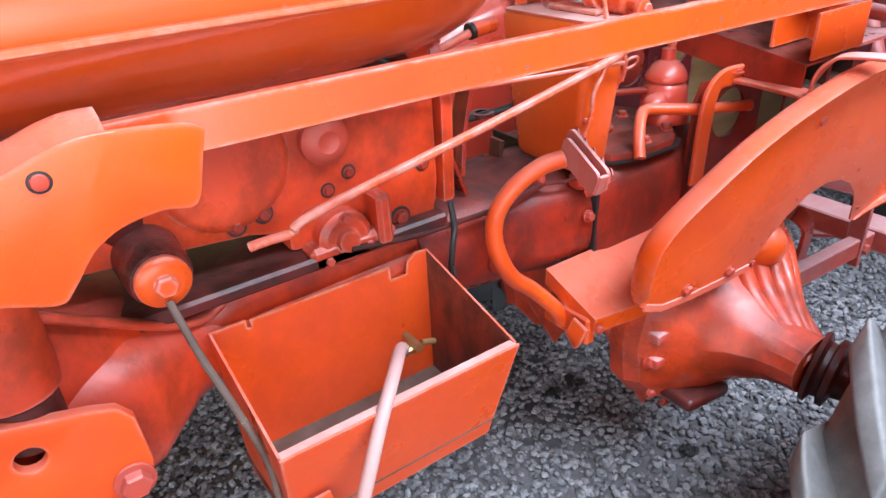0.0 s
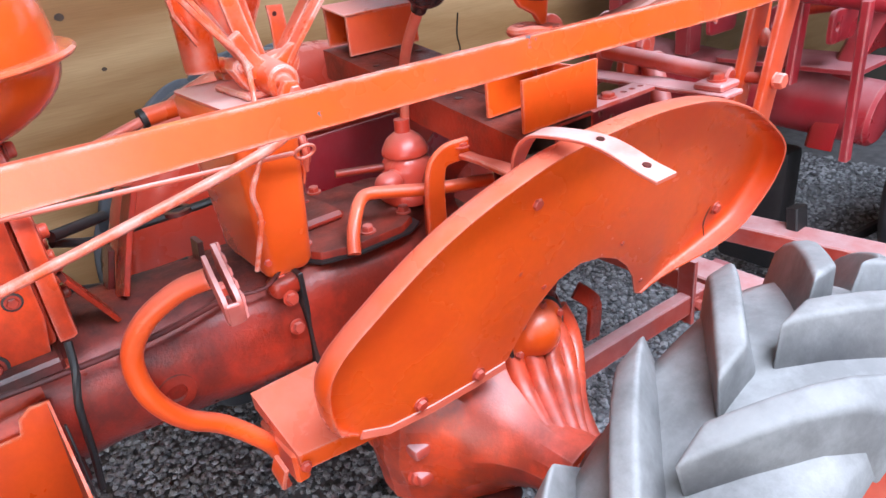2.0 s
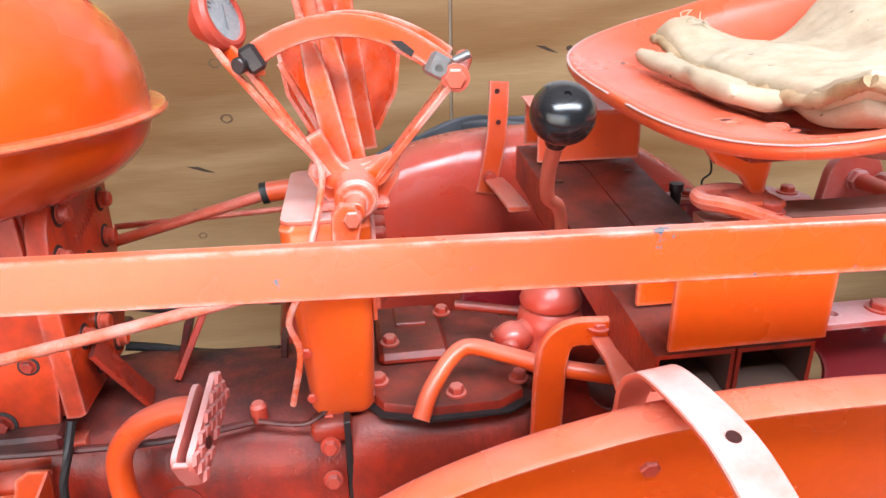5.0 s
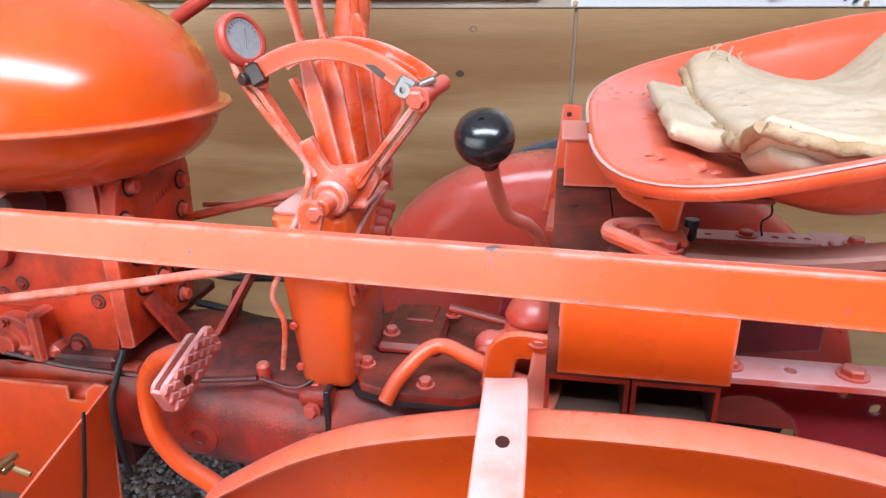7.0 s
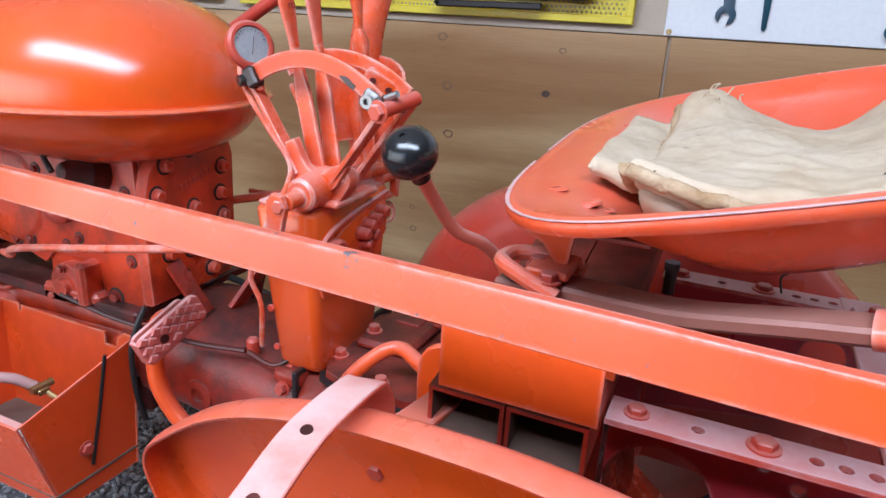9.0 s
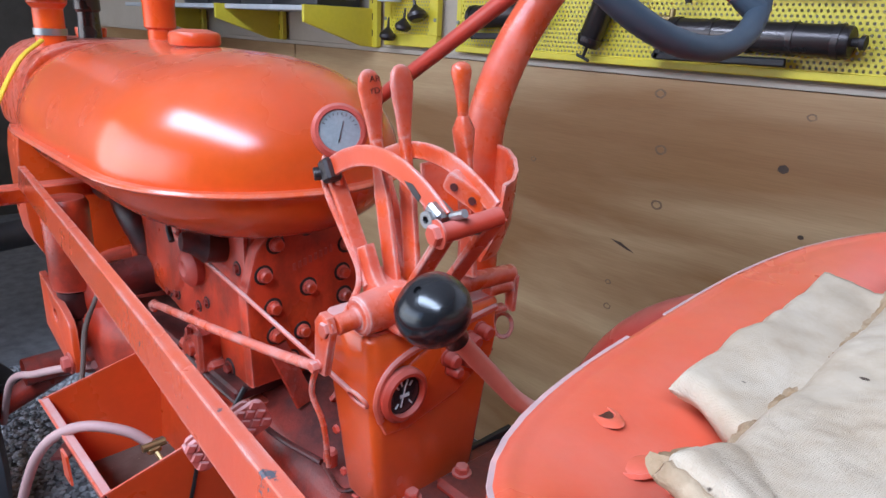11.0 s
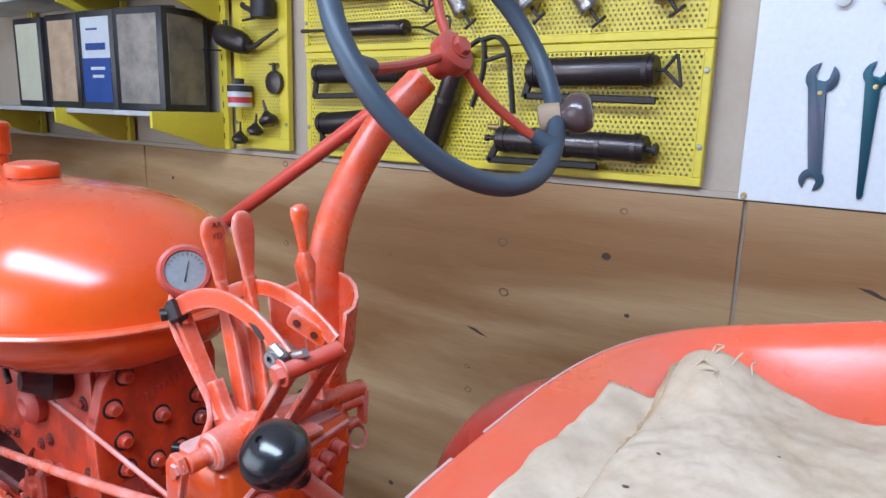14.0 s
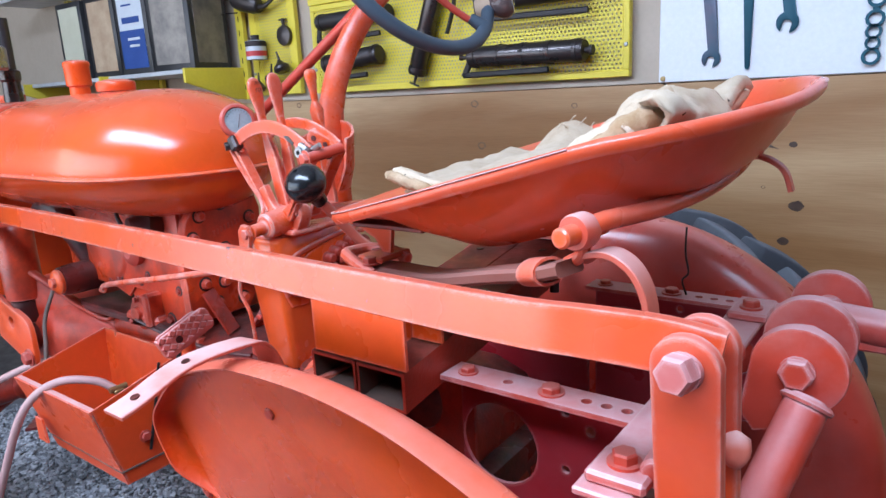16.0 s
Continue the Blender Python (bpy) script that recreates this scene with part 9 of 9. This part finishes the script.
def oil_tin(x0, x1, y0, y1, h, turn, face, label, extra=None):
    zb = 1.3345
    c = V(((x0 + x1) / 2, (y0 + y1) / 2, zb))
    R = Matrix.Translation(c) @ Matrix.Rotation(radians(turn), 4, 'Z') @ Matrix.Translation(-c)
    th = thing("oil_tin", c, label, "oil tin", "square oil tins on the shelf")
    bm = bm_new()
    box(bm, (x0, y0, zb), (x1, y1, zb + h), 0.006, R, 2)
    part("body", bm, m_tintop, th)
    b = 0.022
    for pts in ((( x0 + b, y0 - 0.0012, zb + b), (x1 - b, y0 + 0.002, zb + h - b)), ((x1 - 0.002, y0 + b, zb + b), (x1 + 0.0012, y1 - b, zb + h - b))):
        bm = bm_new()
        box(bm, pts[0], pts[1], 0.0005, R)
        part("side_panel", bm, face, th)
    if extra == "print":
        bm = bm_new()
        box(bm, (x0 + b, y0 - 0.002, zb + b), (x1 - b, y0 + 0.001, zb + h * 0.52), 0.0004, R)
        part("blue_print", bm, m_tinblue, th)
        bm = bm_new()
        box(bm, (x1 - 0.001, y0 + b, zb + b), (x1 + 0.002, y1 - b, zb + h * 0.52), 0.0004, R)
        part("blue_print", bm, m_tinblue, th)
        for k, (a, e, zz, hh, mm) in enumerate(((0.15, 0.85, 0.60, 0.07, m_tinblue), (0.2, 0.6, 0.80, 0.02, m_tinblue), (0.3, 0.8, 0.40, 0.03, m_tinwhite), (0.35, 0.75, 0.32, 0.03, m_tinwhite))):
            w = x1 - x0 - 2 * b
            bm = bm_new()
            box(bm, (x0 + b + w * a, y0 - 0.0026, zb + h * zz), (x0 + b + w * e, y0, zb + h * zz + h * hh), 0.0003, R)
            part("print_bar", bm, mm, th)
    bm = bm_new()
    lathe(bm, [(0, 0), (0.02, 0), (0.02, 0.012), (0, 0.012)], R @ Matrix.Translation((c.x + 0.04, c.y, zb + h)), 16)
    part("cap", bm, m_tintop, th)
    return th


oil_tin(-1.26, -1.04, 1.915, 2.10, 0.315, 8, m_tinlabel, "square grey oil tin, print worn off, dark rims")
oil_tin(-1.50, -1.30, 1.92, 2.10, 0.32, 4, m_tinwhite, "square blue and white oil tin with dark edges", "print")
oil_tin(-1.73, -1.53, 1.92, 2.10, 0.32, 4, m_tintan, "square tan oil tin with a faded print")
oil_tin(-1.98, -1.78, 1.92, 2.10, 0.32, 2, m_tincream, "square cream oil tin with dark edges")


# ---- the next tractors, before and behind ----
def rear_tractor():
    """The front and middle of a maroon tractor that stands behind, seen past the seat."""
    th = thing("maroon_tractor", (2.6, 1.3, 0.0), "dark maroon vintage tractor parked behind on the gravel", "tractor")

    def p(name, bm, m=m_maroon, label="", angle=40):
        return part(name, bm, m, th, label, angle=angle)
    bm = bm_new()
    rod(bm, (1.95, 0.98, 0.60), (1.95, 1.75, 0.66), 0.085, 0.095, 26, 0.01)
    p("axle_tube", bm, m_maroon, "thick maroon axle tube")
    bm = bm_new()
    plate(bm, rounded(1.86, 1.02, 2.06, 1.42, 0.03), 0.012, Matrix.Translation((0, 0, 0.715)), bev=0.003)
    p("platform_plate", bm, m_maroon, "dusty platform plate")
    bm = bm_new()
    rod(bm, (1.72, 0.80, 0.90), (1.80, 1.75, 0.98), 0.024, seg=16)
    rod(bm, (1.78, 0.82, 1.06), (1.86, 1.75, 1.10), 0.02, seg=16)
    p("cross_rod", bm)
    bm = bm_new()
    sweep(bm, [(1.70, 0.97, 0.92), (1.715, 0.965, 0.55)], flat_section(0.028, 0.02, 0.003), up=(0, 1, 0))
    p("hanging_lever", bm)
    bm = bm_new()
    sweep(bm, [(1.80, 1.15, 1.05), (1.78, 1.15, 0.70)], flat_section(0.04, 0.02, 0.003), up=(0, 1, 0))
    p("hanging_lever", bm)
    bm = bm_new()
    loft(bm, [oval_ring(x, 1.45, 1.0, w, 0.17, 0.16, 3, 24) for x, w in ((2.02, 0.10), (2.06, 0.16), (2.2, 0.2), (3.2, 0.2))])
    p("gear_case", bm)
    bm = bm_new()
    box(bm, (1.92, 0.9, 1.02), (2.6, 1.9, 1.07), 0.015, None, 2)
    box(bm, (1.90, 1.3, 0.92), (2.2, 1.9, 0.98), 0.01)
    p("implement_beam", bm)
    for yy in (1.2, 1.5, 1.75):
        bm = bm_new()
        box(bm, (1.86, yy, 0.72), (1.93, yy + 0.05, 1.02), 0.006)
        p("upright", bm)
    for k in range(4):
        bm = bm_new()
        rod(bm, (1.84 + 0.03 * k, 1.0 + 0.12 * k, 0.90 + 0.03 * (k % 2)), (1.90 + 0.03 * k, 1.2 + 0.14 * k, 0.86 + 0.05 * (k % 3)), 0.014, seg=12)
        p("link_rod", bm, m_maroon if k % 2 else m_cast)
    for k in range(3):
        bm = bm_new()
        plate(bm, rounded(1.78, 0.80, 1.92, 0.88, 0.02), 0.012, XZ(1.08 + 0.16 * k), holes=[(1.81, 0.84, 0.01)], bev=0.003)
        p("link_plate", bm)
    # mudguard and wheel at its near side
    bm = bm_new()
    n = 20
    rows = []
    for k in range(n + 1):
        a = radians(168 - 130 * k / n)
        rows.append([bm.verts.new((2.28 + 0.44 * f * math.cos(a), y, 0.42 + 0.46 * f * math.sin(a))) for y, f in ((1.14, 0.6), (1.13, 0.95), (1.11, 1.0), (1.05, 1.01))])
    for a, b in zip(rows, rows[1:]):
        for k in range(3):
            bm.faces.new((a[k], a[k + 1], b[k + 1], b[k]))
    solid(bm, 0.004)
    p("mudguard", bm, mat("bright_maroon_paint", (0.42, 0.015, 0.02), (0.34, 0.012, 0.016), rough=0.35, dust=0.4, dust_col=(0.45, 0.22, 0.22)), "glossy dark red mudguard", 50)
    bm = bm_new()
    m = along((2.28, 0.82, 0.42), (2.28, 2.0, 0.42))
    lathe(bm, [(0.24, -0.09), (0.30, -0.11), (0.37, -0.11), (0.41, -0.08), (0.42, 0), (0.41, 0.08), (0.37, 0.11), (0.30, 0.11), (0.24, 0.09)], m, 40)
    p("tyre", bm, m_rubber2, "dark ribbed tyre", 50)
    # linkage on the ground between the two
    bm = bm_new()
    sweep(bm, [(1.66, 1.02, 0.25), (2.2, 0.98, 0.22)], flat_section(0.02, 0.03, 0.003))
    sweep(bm, [(1.70, 1.02, 0.18), (1.72, 1.06, 0.40)], flat_section(0.06, 0.03, 0.004), up=(0, 1, 0))
    box(bm, (1.95, 1.2, 0.05), (2.05, 1.4, 0.45), 0.02, None, 2)
    p("hitch_link", bm, m_iron, "black iron hitch link")
    bm = bm_new()
    sweep(bm, [(1.50, 1.1, 0.88), (1.52, 1.1, 1.30)], flat_section(0.05, 0.01, 0.002), up=(0, 1, 0))
    st = p("perforated_strap", bm, m_worn, "upright perforated strap")
    for k in range(7):
        bm = bm_new()
        lathe(bm, [(0, 0), (0.007, 0), (0.007, 0.002), (0, 0.002)], along((1.508 + 0.001 * k, 1.0945, 0.95 + 0.045 * k), (1.508, 0, 0.95 + 0.045 * k)), 12)
        part("strap_hole", bm, m_grimy_shade, st)
    bm = bm_new()
    bmesh.ops.create_uvsphere(bm, u_segments=18, v_segments=12, radius=0.06, matrix=Matrix.Translation((1.88, 1.6, 0.95)))
    p("cast_dome", bm, m_silver)


rear_tractor()


def front_tractor():
    """Dark machine parts parked ahead, in the shade at the end of the shed."""
    th = thing("dark_tractor", (-2.2, 1.0, 0.0), "dark tractor parked ahead in the shade", "tractor")
    bm = bm_new()
    loft(bm, [oval_ring(x, 0.9, 1.15, 0.25, 0.2, 0.16, 4, 28) for x in (-1.75, -1.8, -2.6, -2.9)])
    part("hood", bm, mat("dark_grey_hood", (0.07, 0.075, 0.085), (0.05, 0.052, 0.06), rough=0.4, dust=0.4, dust_col=(0.2, 0.2, 0.21)), th, "dark grey hood")
    bm = bm_new()
    box(bm, (-2.8, 0.72, 0.45), (-1.8, 1.1, 0.98), 0.03, None, 2)
    box(bm, (-1.95, 0.45, 0.62), (-1.6, 0.8, 0.72), 0.02, None, 2)
    rod(bm, (-1.7, 0.5, 0.52), (-1.9, 1.4, 0.52), 0.05)
    part("engine", bm, m_iron, th)
    bm = bm_new()
    m = along((-1.95, 0.62, 0.40), (-1.95, 2, 0.40))
    lathe(bm, [(0.2, -0.07), (0.3, -0.09), (0.37, -0.08), (0.40, 0), (0.37, 0.08), (0.3, 0.09), (0.2, 0.07)], m, 36)
    part("tyre", bm, m_rubber2, th, "", angle=50)
    bm = bm_new()
    sweep(bm, [(-1.42, 0.92, 0.33), (-1.02, 0.98, 0.36)], flat_section(0.06, 0.02, 0.003))
    sweep(bm, [(-1.40, 0.90, 0.29), (-1.02, 0.98, 0.32)], flat_section(0.05, 0.02, 0.003))
    rod(bm, (-1.38, 0.92, 0.26), (-1.38, 0.92, 0.38), 0.02)
    part("tow_link", bm, m_gun, th, "grey iron tow link")


front_tractor()
